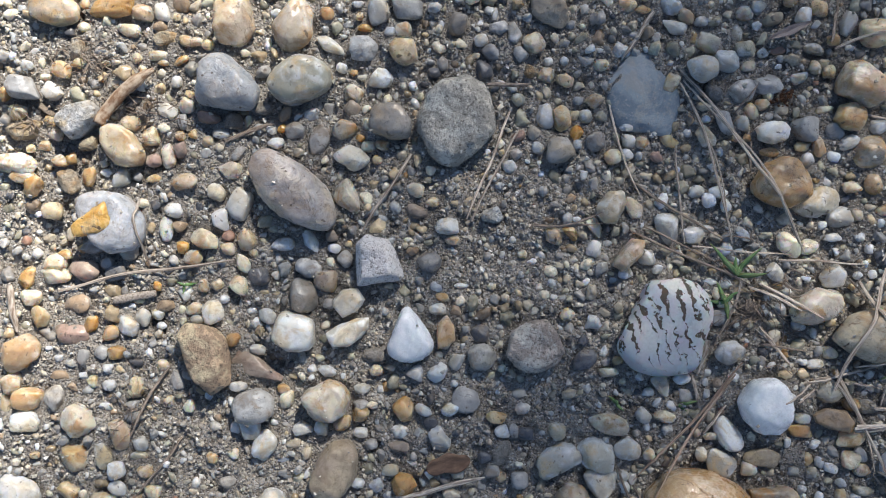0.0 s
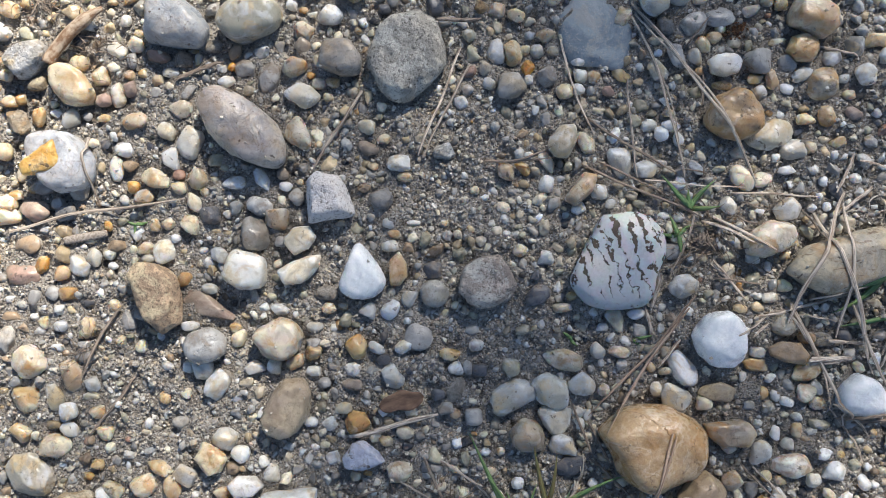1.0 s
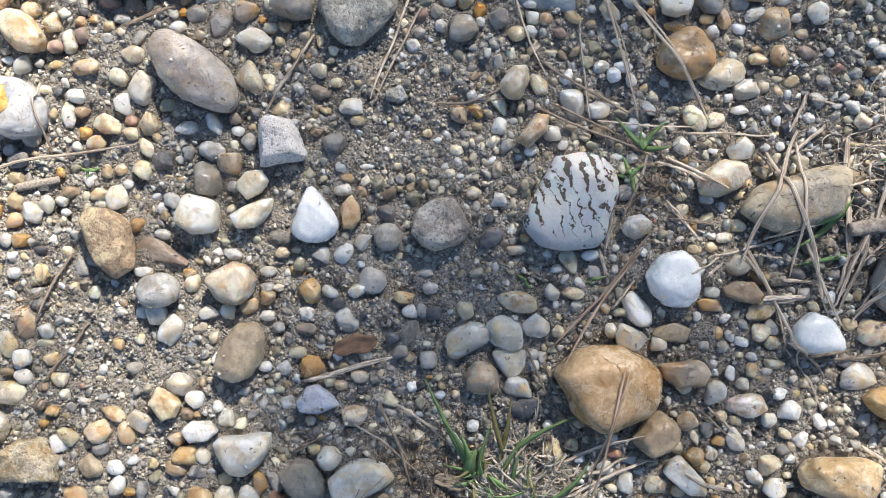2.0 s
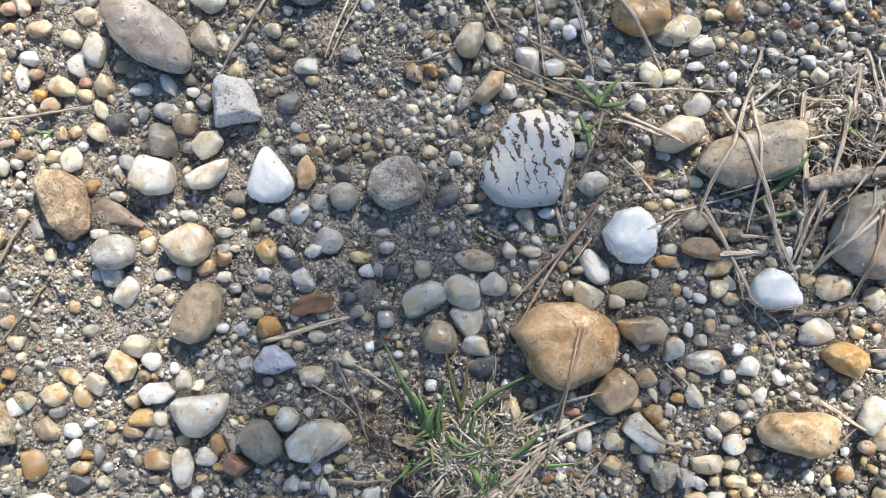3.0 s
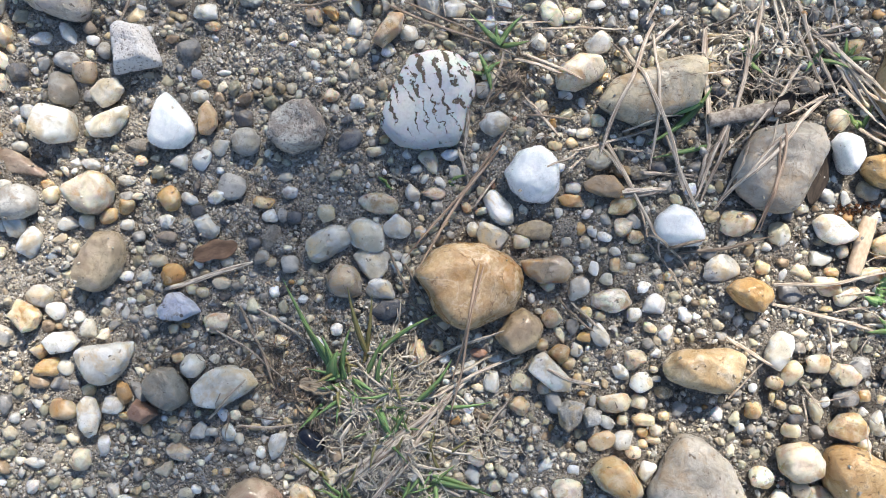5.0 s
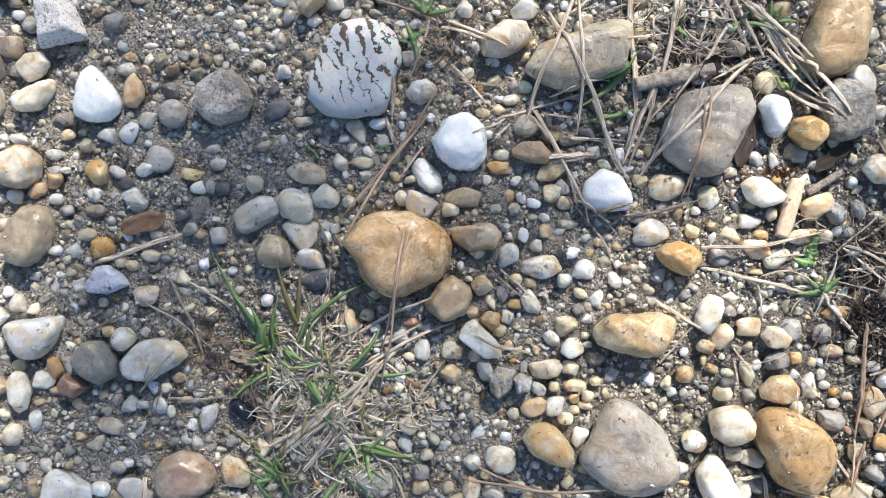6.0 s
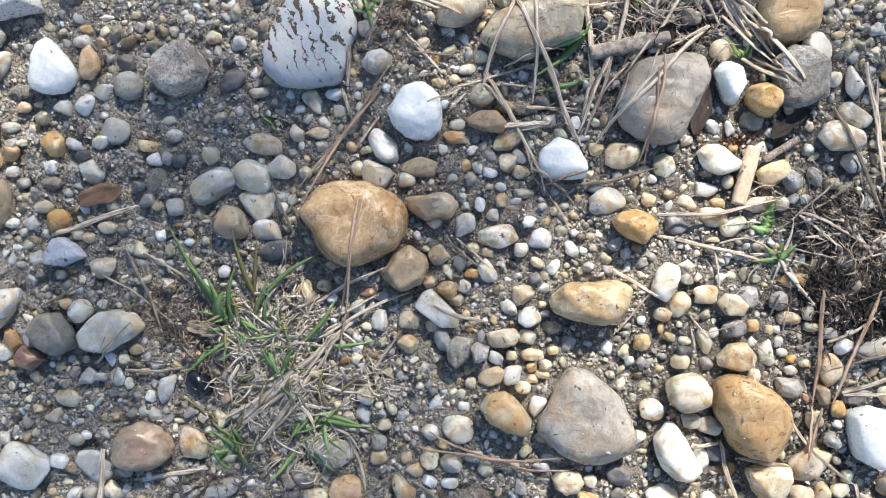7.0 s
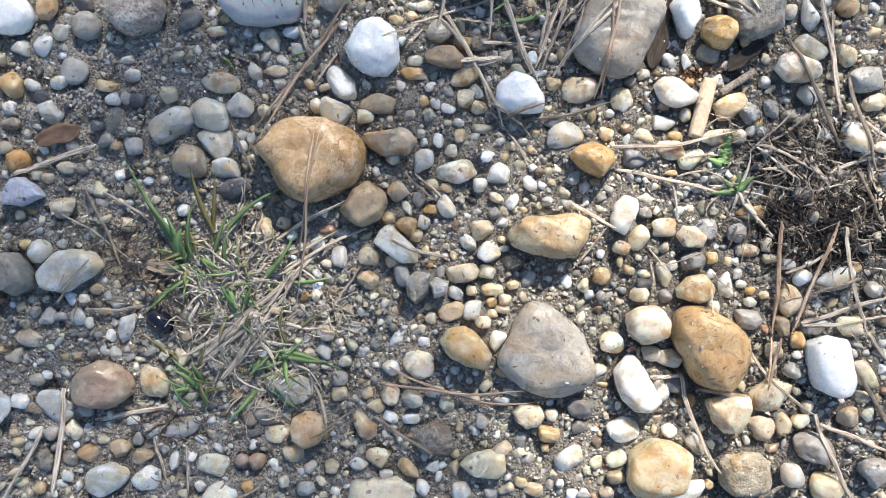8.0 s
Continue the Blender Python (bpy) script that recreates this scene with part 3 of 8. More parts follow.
def stamp(x, y, a, b, turn, top, shrink=1.0):
    """Note a stone in the height map."""
    m = max(a, b) + 1
    i0, i1 = max(0, int((x - m - X0) / CELL)), min(NX, int((x + m - X0) / CELL) + 1)
    j0, j1 = max(0, int((y - m - Y0) / CELL)), min(NY, int((y + m - Y0) / CELL) + 1)
    if i0 >= i1 or j0 >= j1:
        return
    dx, dy = GX[j0:j1, i0:i1] - x, GY[j0:j1, i0:i1] - y
    c, s = math.cos(turn), math.sin(turn)
    e = ((dx * c + dy * s) / a) ** 2 + ((dy * c - dx * s) / b) ** 2
    z = np.where(e < 1, top * np.sqrt(np.clip(1 - e, 0, 1)), -9)
    TOP[j0:j1, i0:i1] = np.maximum(TOP[j0:j1, i0:i1], z)
    BUSY[j0:j1, i0:i1] |= e < shrink


def stamp_mesh(v, m, rim=0.93):
    """Note the true upper side of a stone in the height map."""
    w = v @ np.array(m.to_3x3()).T + np.array(m.translation) / MM
    w = w[w[:, 2] > SOIL_Z - 0.5]
    mid = w[:, :2].mean(0)
    p = mid + (w[:, :2] - mid) * rim
    i, j = ((p[:, 0] - X0) / CELL).astype(int), ((p[:, 1] - Y0) / CELL).astype(int)
    ok = (i >= 0) & (i < NX) & (j >= 0) & (j < NY)
    i, j, z = i[ok], j[ok], w[ok, 2]
    for di in (-1, 0, 1):
        for dj in (-1, 0, 1):
            i2, j2 = np.clip(i + di, 0, NX - 1), np.clip(j + dj, 0, NY - 1)
            np.maximum.at(TOP, (j2, i2), z)
            BUSY[j2, i2] = True


def top_at(x, y):
    i = np.clip(((np.asarray(x) - X0) / CELL).astype(int), 0, NX - 1)
    j = np.clip(((np.asarray(y) - Y0) / CELL).astype(int), 0, NY - 1)
    return TOP[j, i]


# ---- the ground, one sheet to the horizon ----
def far_axis(lo, hi, step):
    near = np.arange(lo, hi + step, step)
    out = step * 1.25 ** np.arange(1, 58)
    return np.concatenate([lo - np.cumsum(out)[::-1], near, hi + np.cumsum(out)])


ax, ay = far_axis(X0, X1, 1.3), far_axis(Y0, Y1, 1.3)
mx, my = np.meshgrid(ax, ay)
mz = soil_height(mx, my)
idx = np.arange(mx.size).reshape(mx.shape)
quads = np.stack([idx[:-1, :-1], idx[:-1, 1:], idx[1:, 1:], idx[1:, :-1]], -1).reshape(-1, 4)
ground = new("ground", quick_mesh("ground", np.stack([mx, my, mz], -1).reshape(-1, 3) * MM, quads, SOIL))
tagged(ground, "grey-brown sandy soil with grit pressed into it", "ground", kind="structure")

# ---- pebbles ----
KIND = {
    "w": ("white_pebble", "white quartz"), "c": ("cream_pebble", "cream quartz"), "y": ("tan_pebble", "yellowish tan"),
    "o": ("orange_pebble", "orange-ochre"), "b": ("brown_pebble", "brown"), "g": ("grey_pebble", "mid-grey"),
    "d": ("dark_pebble", "dark slate-grey"), "q": ("pale_grey_pebble", "pale grey quartz"), "r": ("red_pebble", "dull red"),
    "s": ("sandstone", "gritty grey-brown sandstone"), "k": ("olive_grey_pebble", "greenish grey"),
}
TINGE = {"w": "white", "c": "cream", "y": "tan", "o": "orange", "b": "brown", "g": "grey", "d": "dark", "q": "bluish", "r": "reddish", "s": "sandy", "k": "greenish"}
stone_count = 0


def stone(col, x, y, length, width, turn, flags="", mat=None, label="", taper=0.42, high=0.0):
    """One stone lying half sunk in the soil. A: angular, B: blocky, T: tapered, F: flat-topped, E: deeply sunk, H: lying high, L: lobed at one end, R: smoothly rounded."""
    global stone_count
    stone_count += 1
    r = np.random.default_rng(1000 + int(abs(x) * 37 + abs(y) * 911))
    length, width = length * 0.97, width * 0.97
    a, b = length / 2, width / 2
    c = b * (0.8 if length < 6 else 0.7 if length < 12 else 0.56)
    level = 5 if length > 11 else 4 if length > 4.5 else 3
    z = min(0.22 * c, SOIL_Z + 0.65 * c)
    if "E" in flags:
        c, z = b * 0.4, -b * 0.25
    if "H" in flags:
        z = float(top_at(x, y)) * 0.75
        c = b * 0.6
    c = high or c
    v, f = stone_shape(level, r, a, b, c, flags, taper)
    name, words = KIND[col[0]]
    gritty = "A" in flags or col[0] == "s"
    ob = new(name, quick_mesh(name, v * MM, f, mat or stone_material(col, gritty)))
    tilt = 0 if length > 12 else 7
    m = pose(x * MM, y * MM, z * MM, r.normal() * tilt, r.normal() * tilt, turn)
    ob.matrix_world = m
    stamp_mesh(v, m)
    size = "large" if length > 9 else "small" if length < 3.4 else "medium"
    shape = "angular" if "A" in flags else "tapered" if "T" in flags else "blocky" if "B" in flags else "long rounded" if length > 1.55 * width else "rounded"
    tinge = TINGE[col[1]] + "-tinged " if len(col) > 1 else ""
    lie = "sunk deep in sand" if "E" in flags else "lying on other stones" if "H" in flags else "half sunk in grit"
    tagged(ob, label or f"{size} {shape} {tinge}{words} {'stone' if length > 9 else 'pebble'} {lie}", "pebble" if length < 12 else "stone", group=name.replace("_", " ") + "s")
    return ob


def part(name, me, parent, label=""):
    ob = new(name, me)
    ob.parent = parent
    return tagged(ob, label)


def rock(col, x, y, cuts, high, soft, flags="", mat=None, label="", lift=0.0):
    """A stone with broad worn faces. cuts: the direction in degrees and the distance in millimetres of each side face."""
    r = np.random.default_rng(2000 + int(abs(x) * 37 + abs(y) * 911))
    d, f = ICO[5]
    mean = sum(c for _, c in cuts) / len(cuts)
    acc = np.zeros(len(d))

    def cut(g, tilt, dist):
        nonlocal acc
        n = np.array([math.cos(g) * math.cos(tilt), math.sin(g) * math.cos(tilt), math.sin(tilt)])
        lim = np.minimum(dist / np.maximum(d @ n, 1e-3), mean * 6)
        acc += np.exp(-soft * lim / mean)

    for g, c in cuts:
        t = radians(r.uniform(4, 22))
        cut(radians(g), t, c * math.cos(t))
        cut(radians(g), -t, c * math.cos(t))
        t = radians(r.uniform(40, 60))
        cut(radians(g + r.uniform(-25, 25)), t, (c * math.cos(t) + high * math.sin(t)) * r.uniform(0.76, 0.9))
        cut(radians(g), -t, (c * math.cos(t) + high * math.sin(t)) * 0.85)
    cut(r.uniform(0, 6), radians(90 - r.uniform(2, 9)), high)
    cut(0, radians(-90), high)
    q = -np.log(acc) / soft * mean
    gritty = "A" in flags or col[0] == "s"
    q *= 1 + waves(d, r, 2.2, 0.035) + waves(d, r, 5, 0.028 if gritty else 0.022) + waves(d, r, 11, 0.014 if gritty else 0.009) + waves(d, r, 24, 0.009 if gritty else 0.003)
    v = d * q[:, None]
    # the softened edges draw the outline in: take it out again to the faces
    e = np.array([[math.cos(radians(g)), math.sin(radians(g))] for g, _ in cuts])
    grow = np.median([c / np.max(v[:, :2] @ u) for u, (_, c) in zip(e, cuts)])
    v[:, :2] *= grow
    v[:, 2] *= high / v[:, 2].max()
    z = float(top_at(x, y)) * 0.75 if "H" in flags else lift or 0.22 * high
    name, words = KIND[col[0]]
    ob = new(name, quick_mesh(name, v * MM, f, mat or stone_material(col, gritty)))
    ob.location = (x * MM, y * MM, z * MM)
    stamp_mesh(v, pose(x * MM, y * MM, z * MM), 0.78 if "E" in flags else 0.95)
    size = "large" if mean > 4.6 else "medium"
    tinge = TINGE[col[1]] + "-tinged " if len(col) > 1 else ""
    lie = "lying on another stone" if "H" in flags else "half sunk in grit"
    tagged(ob, label or f"{size} {'angular' if gritty else 'worn many-sided'} {tinge}{words} stone {lie}", "stone", group=name.replace("_", " ") + "s")
    return ob


# the pebbles that lie here, largest first: colours, centre, length, width in millimetres, turn in degrees
rock("yc", 125.2, -129.0, [(204, 7.5), (262, 6.2), (287, 6.6), (338, 6.5), (47, 6.9), (79, 6.7), (120, 6.3), (167, 6.7)], 5.6, 20)
rock("sw", 155.1, -30.7, [(126, 7.1), (79, 6.5), (43, 6.1), (347, 6.5), (291, 6.4), (246, 6.9), (187, 5.7)], 4.4, 26, "A")
rock("kg", -33.5, 41.0, [(206, 7.3), (240, 6.6), (280, 5.1), (297, 5.2), (334, 6.7), (11, 7.3), (50, 6.5), (87, 5.6), (119, 5.4), (150, 6.1)], 4.4, 20)
rock("by", -25.4, -46.5, [(193, 6.0), (244, 7.2), (291, 5.9), (325, 5.0), (356, 5.1), (30, 6.3), (88, 7.0), (137, 5.1), (160, 4.6)], 4.4, 20)
rock("ob", 74.8, 17.6, [(191, 6.5), (233, 5.7), (251, 5.4), (292, 5.9), (329, 6.3), (3, 6.1), (38, 5.8), (73, 5.8), (115, 5.7), (146, 5.9)], 4.6, 20)
rock("yc", -73.5, -70.3, [(159, 6.5), (123, 5.6), (89, 5.4), (40, 5.9), (7, 7.0), (272, 4.3), (198, 7.5)], 4.0, 24, "A")
rock("br", 6.4, -101.2, [(195, 6.2), (242, 5.3), (279, 5.2), (299, 5.6), (356, 6.6), (36, 5.4), (72, 5.4), (116, 5.6), (148, 6.0)], 4.6, 20)
rock("cy", 143.8, -131.6, [(229, 5.3), (268, 4.8), (336, 5.6), (7, 5.7), (74, 4.8), (90, 4.8), (147, 6.1), (179, 5.6)], 4.8, 34, "A")
rock("yk", 85.8, -99.3, [(209, 4.5), (239, 3.7), (256, 4.3), (340, 5.9), (28, 3.9), (50, 4.1), (104, 5.1), (134, 5.6)], 4.6, 20)
rock("wc", 121.9, -110.7, [(188, 4.2), (221, 4.2), (269, 5.9), (310, 6.9), (25, 3.4), (80, 6.6), (138, 6.0)], 4.4, 20)
rock("qw", -25.6, -68.5, [(205, 5.6), (218, 5.1), (259, 5.2), (308, 4.8), (328, 4.9), (359, 6.4), (88, 4.0), (94, 3.9), (137, 6.1)], 3.8, 20)
rock("oc", 92.7, 39.7, [(187, 5.4), (246, 4.1), (303, 5.7), (359, 5.5), (41, 4.1), (50, 4.1), (97, 5.5), (153, 5.2)], 4.6, 20)
rock("ck", -27.3, -31.3, [(194, 5.4), (222, 5.0), (257, 4.8), (300, 5.0), (349, 5.2), (24, 5.3), (68, 5.1), (111, 4.5), (137, 5.3)], 4.0, 20)
rock("by", 66.4, -66.5, [(209, 5.3), (239, 4.9), (290, 4.5), (334, 4.6), (13, 5.0), (52, 5.0), (120, 4.4), (145, 4.3)], 4.4, 20)
rock("wc", -34.5, -15.8, [(203, 5.1), (238, 4.5), (273, 4.5), (318, 5.3), (356, 4.8), (20, 5.0), (75, 4.2), (135, 5.2), (164, 4.9)], 4.0, 20)
rock("ck", 125.6, -97.5, [(185, 4.6), (228, 4.3), (284, 4.0), (345, 4.7), (35, 4.3), (93, 4.1), (133, 4.6)], 4.0, 20)
rock("cy", 82.2, -10.1, [(194, 5.8), (258, 4.5), (296, 3.5), (320, 4.4), (18, 5.6), (78, 4.5), (119, 3.7), (148, 4.4)], 3.8, 20)
rock("ck", 141.8, -118.0, [(187, 4.2), (212, 4.0), (265, 4.8), (334, 3.8), (359, 4.4), (85, 3.9), (101, 4.1)], 4.2, 20)
rock("bg", -13.1, 31.6, [(147, 4.9), (94, 4.3), (37, 4.1), (351, 5.0), (278, 4.3), (247, 4.0), (186, 4.8)], 3.4, 9)
rock("gq", -43.7, -32.6, [(142, 4.6), (103, 4.0), (55, 4.3), (0, 4.8), (301, 4.2), (267, 4.0), (206, 4.6)], 3.6, 9)
rock("ws", -83.5, 32.3, [(195, 4.7), (227, 4.9), (285, 4.1), (312, 3.6), (355, 4.7), (47, 5.1), (105, 3.7), (131, 3.9)], 3.8, 34, "A")
rock("wc", -22.4, -15.9, [(200, 4.9), (217, 4.7), (274, 3.1), (303, 2.8), (326, 3.3), (0, 4.8), (95, 3.0), (108, 2.5), (122, 2.7)], 3.0, 20)
rock("ky", 36.8, 12.4, [(145, 2.9), (88, 3.7), (6, 3.3), (331, 2.8), (263, 3.9), (207, 3.6)], 3.2, 9)
rock("gq", -96.6, 39.4, [(205, 3.4), (256, 2.6), (272, 2.8), (23, 2.9), (78, 2.8), (143, 3.5)], 3.0, 20)
rock("cy", -10.1, 47.5, [(141, 3.4), (79, 2.8), (9, 3.0), (296, 3.2), (239, 2.9), (201, 3.0)], 2.6, 9)
rock("qg", 57.6, 43.6, [(114, 3.0), (74, 2.9), (9, 3.1), (301, 3.1), (239, 2.9), (203, 2.9)], 2.6, 9)
rock("ob", 40.8, 1.7, [(141, 2.1), (84, 3.6), (347, 2.8), (308, 2.2), (236, 4.3), (153, 2.4)], 3.2, 9)
rock("qg", 76.4, -85.2, [(122, 3.0), (76, 3.2), (344, 2.6), (306, 2.8), (220, 3.3), (185, 2.7)], 3.0, 24, "A")
rock("r", -17.6, -80.2, [(189, 2.5), (251, 2.5), (306, 2.5), (45, 2.2), (61, 2.2), (146, 2.7)], 2.8, 20)
rock("ws", 81.0, -85.7, [(130, 2.3), (64, 2.0), (344, 2.0), (281, 2.2), (195, 1.8)], 2.8, 26, "A")
stone("cw", 63.9, -129.7, 17.7, 9.4, 175)
stone("yb", -35.3, 53.7, 14.7, 10.5, 75)
stone("yb", -48.7, 55.4, 13.8, 10.5, 80)
stone("w", -20.7, -104.0, 12.2, 9.9, 146)
stone("ky", -83.5, -61.0, 12.4, 9.6, 139)
rock("wk", 0.3, -75.3, [(200, 6.8), (254, 5.3), (295, 4.3), (310, 4.8), (26, 7.0), (68, 5.3), (102, 4.5), (134, 5.0)], 3.3, 20)
stone("yg", -89.2, 58.1, 11.7, 8.9, 170)
rock("yc", -73.8, 26.1, [(187, 4.5), (215, 4.0), (247, 4.3), (288, 5.4), (343, 5.5), (28, 4.1), (52, 3.9), (73, 4.5), (119, 5.9)], 3.0, 20)
stone("by", 24.0, 57.1, 11.5, 8.4, 150)
stone("kg", 47.0, -104.8, 10.7, 8.5, 175)
stone("ck", 151.3, -114.9, 11.4, 7.7, 20)
stone("oy", -96.9, -20.3, 10.5, 8.4, 40)
stone("w", -96.8, -52.5, 11.5, 7.7, 160)
stone("qk", 25.0, -44.8, 11.5, 7.4, 30)
stone("qk", 4.3, -121.9, 12.2, 7.0, 20)
stone("ky", 83.1, 13.3, 12.2, 6.9, 20)
rock("yb", 73.1, -53.0, [(199, 5.2), (233, 3.8), (272, 3.3), (322, 4.8), (29, 5.0), (70, 3.6), (97, 3.0)], 2.4, 20)
stone("gb", 160.3, -127.2, 10.4, 7.7, 165)
stone("qk", 33.8, -43.4, 10.5, 7.7, 160)
stone("qc", 34.6, -49.5, 9.4, 8.4, 150, "E")
rock("qw", 72.6, -76.0, [(223, 2.8), (231, 2.8), (270, 4.2), (351, 5.0), (41, 2.6), (45, 2.7), (109, 5.0), (154, 4.9)], 2.0, 20)
rock("wq", 136.2, -47.4, [(197, 3.8), (239, 3.2), (283, 3.6), (333, 4.9), (45, 3.1), (81, 3.3), (125, 4.4)], 2.4, 20)
stone("yo", -77.0, 58.1, 11.5, 6.6, 5)
stone("yb", 28.0, -53.9, 9.2, 8.2, 145)
rock("kc", 87.9, -125.0, [(224, 3.8), (259, 3.0), (310, 4.2), (3, 4.5), (71, 3.3), (101, 3.1), (129, 4.0)], 2.3, 20)
rock("cw", 163.5, -44.2, [(221, 3.7), (265, 3.2), (300, 4.2), (21, 4.4), (64, 3.0), (100, 4.0), (150, 4.7)], 2.4, 20)
stone("cw", -83.4, -36.0, 9.2, 7.9, 140)
stone("sr", 77.2, -118.8, 9.7, 7.5, 165, "A")
stone("br", -42.7, -24.4, 13.8, 5.1, 335, "T")
stone("q", -5.8, -104.8, 9.9, 7.0, 115, "E")
rock("yc", 137.1, -90.8, [(192, 4.5), (248, 3.0), (287, 3.3), (343, 4.0), (29, 3.6), (91, 3.1), (132, 3.3)], 2.4, 20)
stone("wc", 175.4, -60.3, 9.9, 6.7, 120)
stone("gs", -32.7, -7.9, 9.2, 7.1, 120)
rock("o", 49.9, -114.4, [(190, 3.8), (237, 3.9), (287, 3.7), (326, 3.7), (14, 3.9), (64, 3.8), (107, 3.7), (155, 3.8)], 2.8, 20)
stone("cw", -99.0, 22.5, 11.5, 5.6, 170)
stone("yc", 97.2, 52.0, 8.4, 7.7, 0)
stone("yg", 95.5, 24.9, 8.7, 7.4, 40)
stone("w", -62.0, -88.7, 9.3, 6.8, 168)
stone("qg", 111.6, -54.8, 9.0, 7.0, 5)
stone("yc", 115.0, -44.7, 9.2, 6.7, 165)
stone("cy", 161.6, -136.5, 8.7, 7.0, 155)
stone("gq", 172.9, -134.5, 8.0, 7.5, 175)
rock("cy", -42.6, -57.9, [(217, 2.9), (289, 3.5), (333, 3.5), (41, 3.1), (70, 3.1), (148, 3.5)], 2.2, 20)
stone("cw", 86.7, -60.4, 9.7, 6.0, 175)
stone("qg", 61.7, -45.1, 8.7, 6.6, 150)
rock("yb", 90.6, 32.6, [(221, 3.2), (262, 3.1), (326, 3.5), (5, 3.3), (49, 3.2), (106, 3.3), (154, 3.3)], 2.4, 20)
rock("w", 122.8, -73.2, [(189, 3.5), (245, 4.2), (315, 3.1), (331, 2.7), (3, 3.4), (68, 4.2), (122, 3.4), (156, 2.8)], 2.1, 20)
stone("ck", -22.4, 14.5, 8.4, 6.6, 305, "T")
stone("wc", 63.3, -39.2, 9.9, 5.6, 120)
rock("wc", -29.5, -80.6, [(182, 2.2), (217, 3.3), (296, 4.3), (341, 2.7), (14, 2.5), (68, 4.1), (131, 4.0)], 1.8, 20)
stone("w", 29.2, -127.1, 8.5, 6.5, 175)
stone("oy", -95.5, -30.7, 8.4, 6.4, 0)
stone("cq", 74.6, -102.5, 7.7, 7.0, 175)
stone("qw", 118.8, -120.3, 8.0, 6.7, 145)
rock("wc", -22.4, -9.1, [(190, 3.4), (220, 3.4), (296, 2.8), (326, 2.9), (34, 3.5), (94, 3.0), (138, 3.0)], 2.2, 20)
stone("kw", 167.9, -91.7, 9.2, 5.7, 15)
rock("bo", 86.5, -35.4, [(199, 4.3), (244, 2.5), (263, 2.4), (331, 4.1), (34, 3.3), (86, 2.5), (118, 3.1)], 1.8, 20)
stone("w", -47.7, 12.7, 8.4, 6.1, 60)
stone("g", 179.2, -47.6, 8.2, 6.2, 5)
stone("gy", 25.7, 25.5, 7.4, 6.9, 0)
stone("gk", 7.4, -21.7, 7.4, 6.9, 0)
stone("w", -21.7, 23.5, 8.7, 5.9, 150)
stone("cy", 36.4, -36.6, 9.9, 5.1, 165)
stone("cs", -78.4, -55.0, 8.3, 6.1, 164)
stone("yc", 148.8, -50.8, 9.2, 5.5, 25)
stone("yc", 17.0, -101.5, 7.7, 6.5, 85)
rock("ws", -34.9, -64.1, [(211, 3.5), (273, 2.4), (312, 2.9), (37, 3.5), (92, 2.4), (130, 2.9)], 1.7, 20)
rock("c", 98.2, -115.3, [(190, 3.2), (233, 2.8), (276, 2.8), (324, 3.1), (21, 3.2), (78, 2.6), (128, 3.0)], 2.1, 20)
stone("qw", -41.9, -41.9, 8.4, 5.9, 70)
stone("d", 36.9, -60.5, 9.4, 5.2, 5, "", marbled_quartz("blue_black_slate", (0.075, 0.085, 0.10), (0.11, 0.12, 0.135), (0.20, 0.21, 0.215), 0.08), "blue-black slate pebble with pale streaks beside the ochre stone")
stone("qg", 49.8, 8.1, 8.2, 5.9, 110, "E")
stone("w", 160.4, -23.9, 8.0, 6.0, 141)
stone("g", 4.2, -31.3, 7.1, 6.6, 0, "E")
rock("w", 73.2, 29.2, [(199, 3.6), (254, 2.7), (288, 2.7), (339, 3.6), (48, 3.2), (92, 2.5), (121, 3.0)], 1.9, 20)
stone("yc", -96.7, 30.0, 9.2, 5.1, 15, "A")
stone("kg", 167.0, -39.6, 9.0, 5.2, 140)
stone("bc", 149.0, -122.6, 7.7, 6.0, 155)
stone("g", 81.0, 30.1, 6.9, 6.6, 0)
stone("yc", -84.7, -44.3, 7.1, 6.4, 0)
rock("cw", 137.1, -79.3, [(213, 2.5), (265, 2.4), (325, 3.2), (37, 2.4), (81, 2.5), (143, 3.0)], 1.8, 20)
stone("oy", 157.7, -95.2, 8.0, 5.7, 95)
rock("qg", 63.0, -20.3, [(210, 3.2), (250, 2.8), (299, 2.6), (346, 3.3), (52, 3.0), (97, 2.6), (142, 2.9)], 2.0, 20)
stone("kb", 85.5, -29.2, 7.4, 6.1, 0)
stone("rc", -83.0, -1.5, 8.4, 5.4, 150)
stone("w", 131.8, -135.1, 9.0, 5.0, 5)
stone("oy", -74.3, -38.9, 8.2, 5.4, 100)
stone("gq", -19.0, 48.5, 7.1, 6.1, 0)
stone("oc", -63.0, -79.3, 7.5, 5.8, 108)
stone("g", -9.1, 57.7, 7.4, 5.9, 0)
stone("qw", 87.1, -3.0, 7.4, 5.9, 20)
stone("rb", -85.2, -16.2, 8.4, 5.1, 0)
stone("g", 72.4, 40.3, 7.7, 5.6, 0, "E")
stone("ck", 86.2, -82.8, 8.2, 5.2, 175)
stone("qg", 22.3, -112.2, 9.0, 4.7, 10, "E")
stone("gc", 66.3, 38.6, 6.9, 6.1, 0)
stone("gy", 70.5, -44.1, 8.7, 4.8, 170)
stone("cy", -58.4, -63.8, 6.8, 6.1, 19)
stone("wq", 13.4, -122.5, 7.2, 5.7, 10)
stone("wk", 28.1, -120.3, 7.2, 5.7, 150)
stone("gy", -48.4, -62.3, 7.3, 5.6, 149, "B")
stone("o", -9.5, -49.8, 6.9, 5.9, 0)
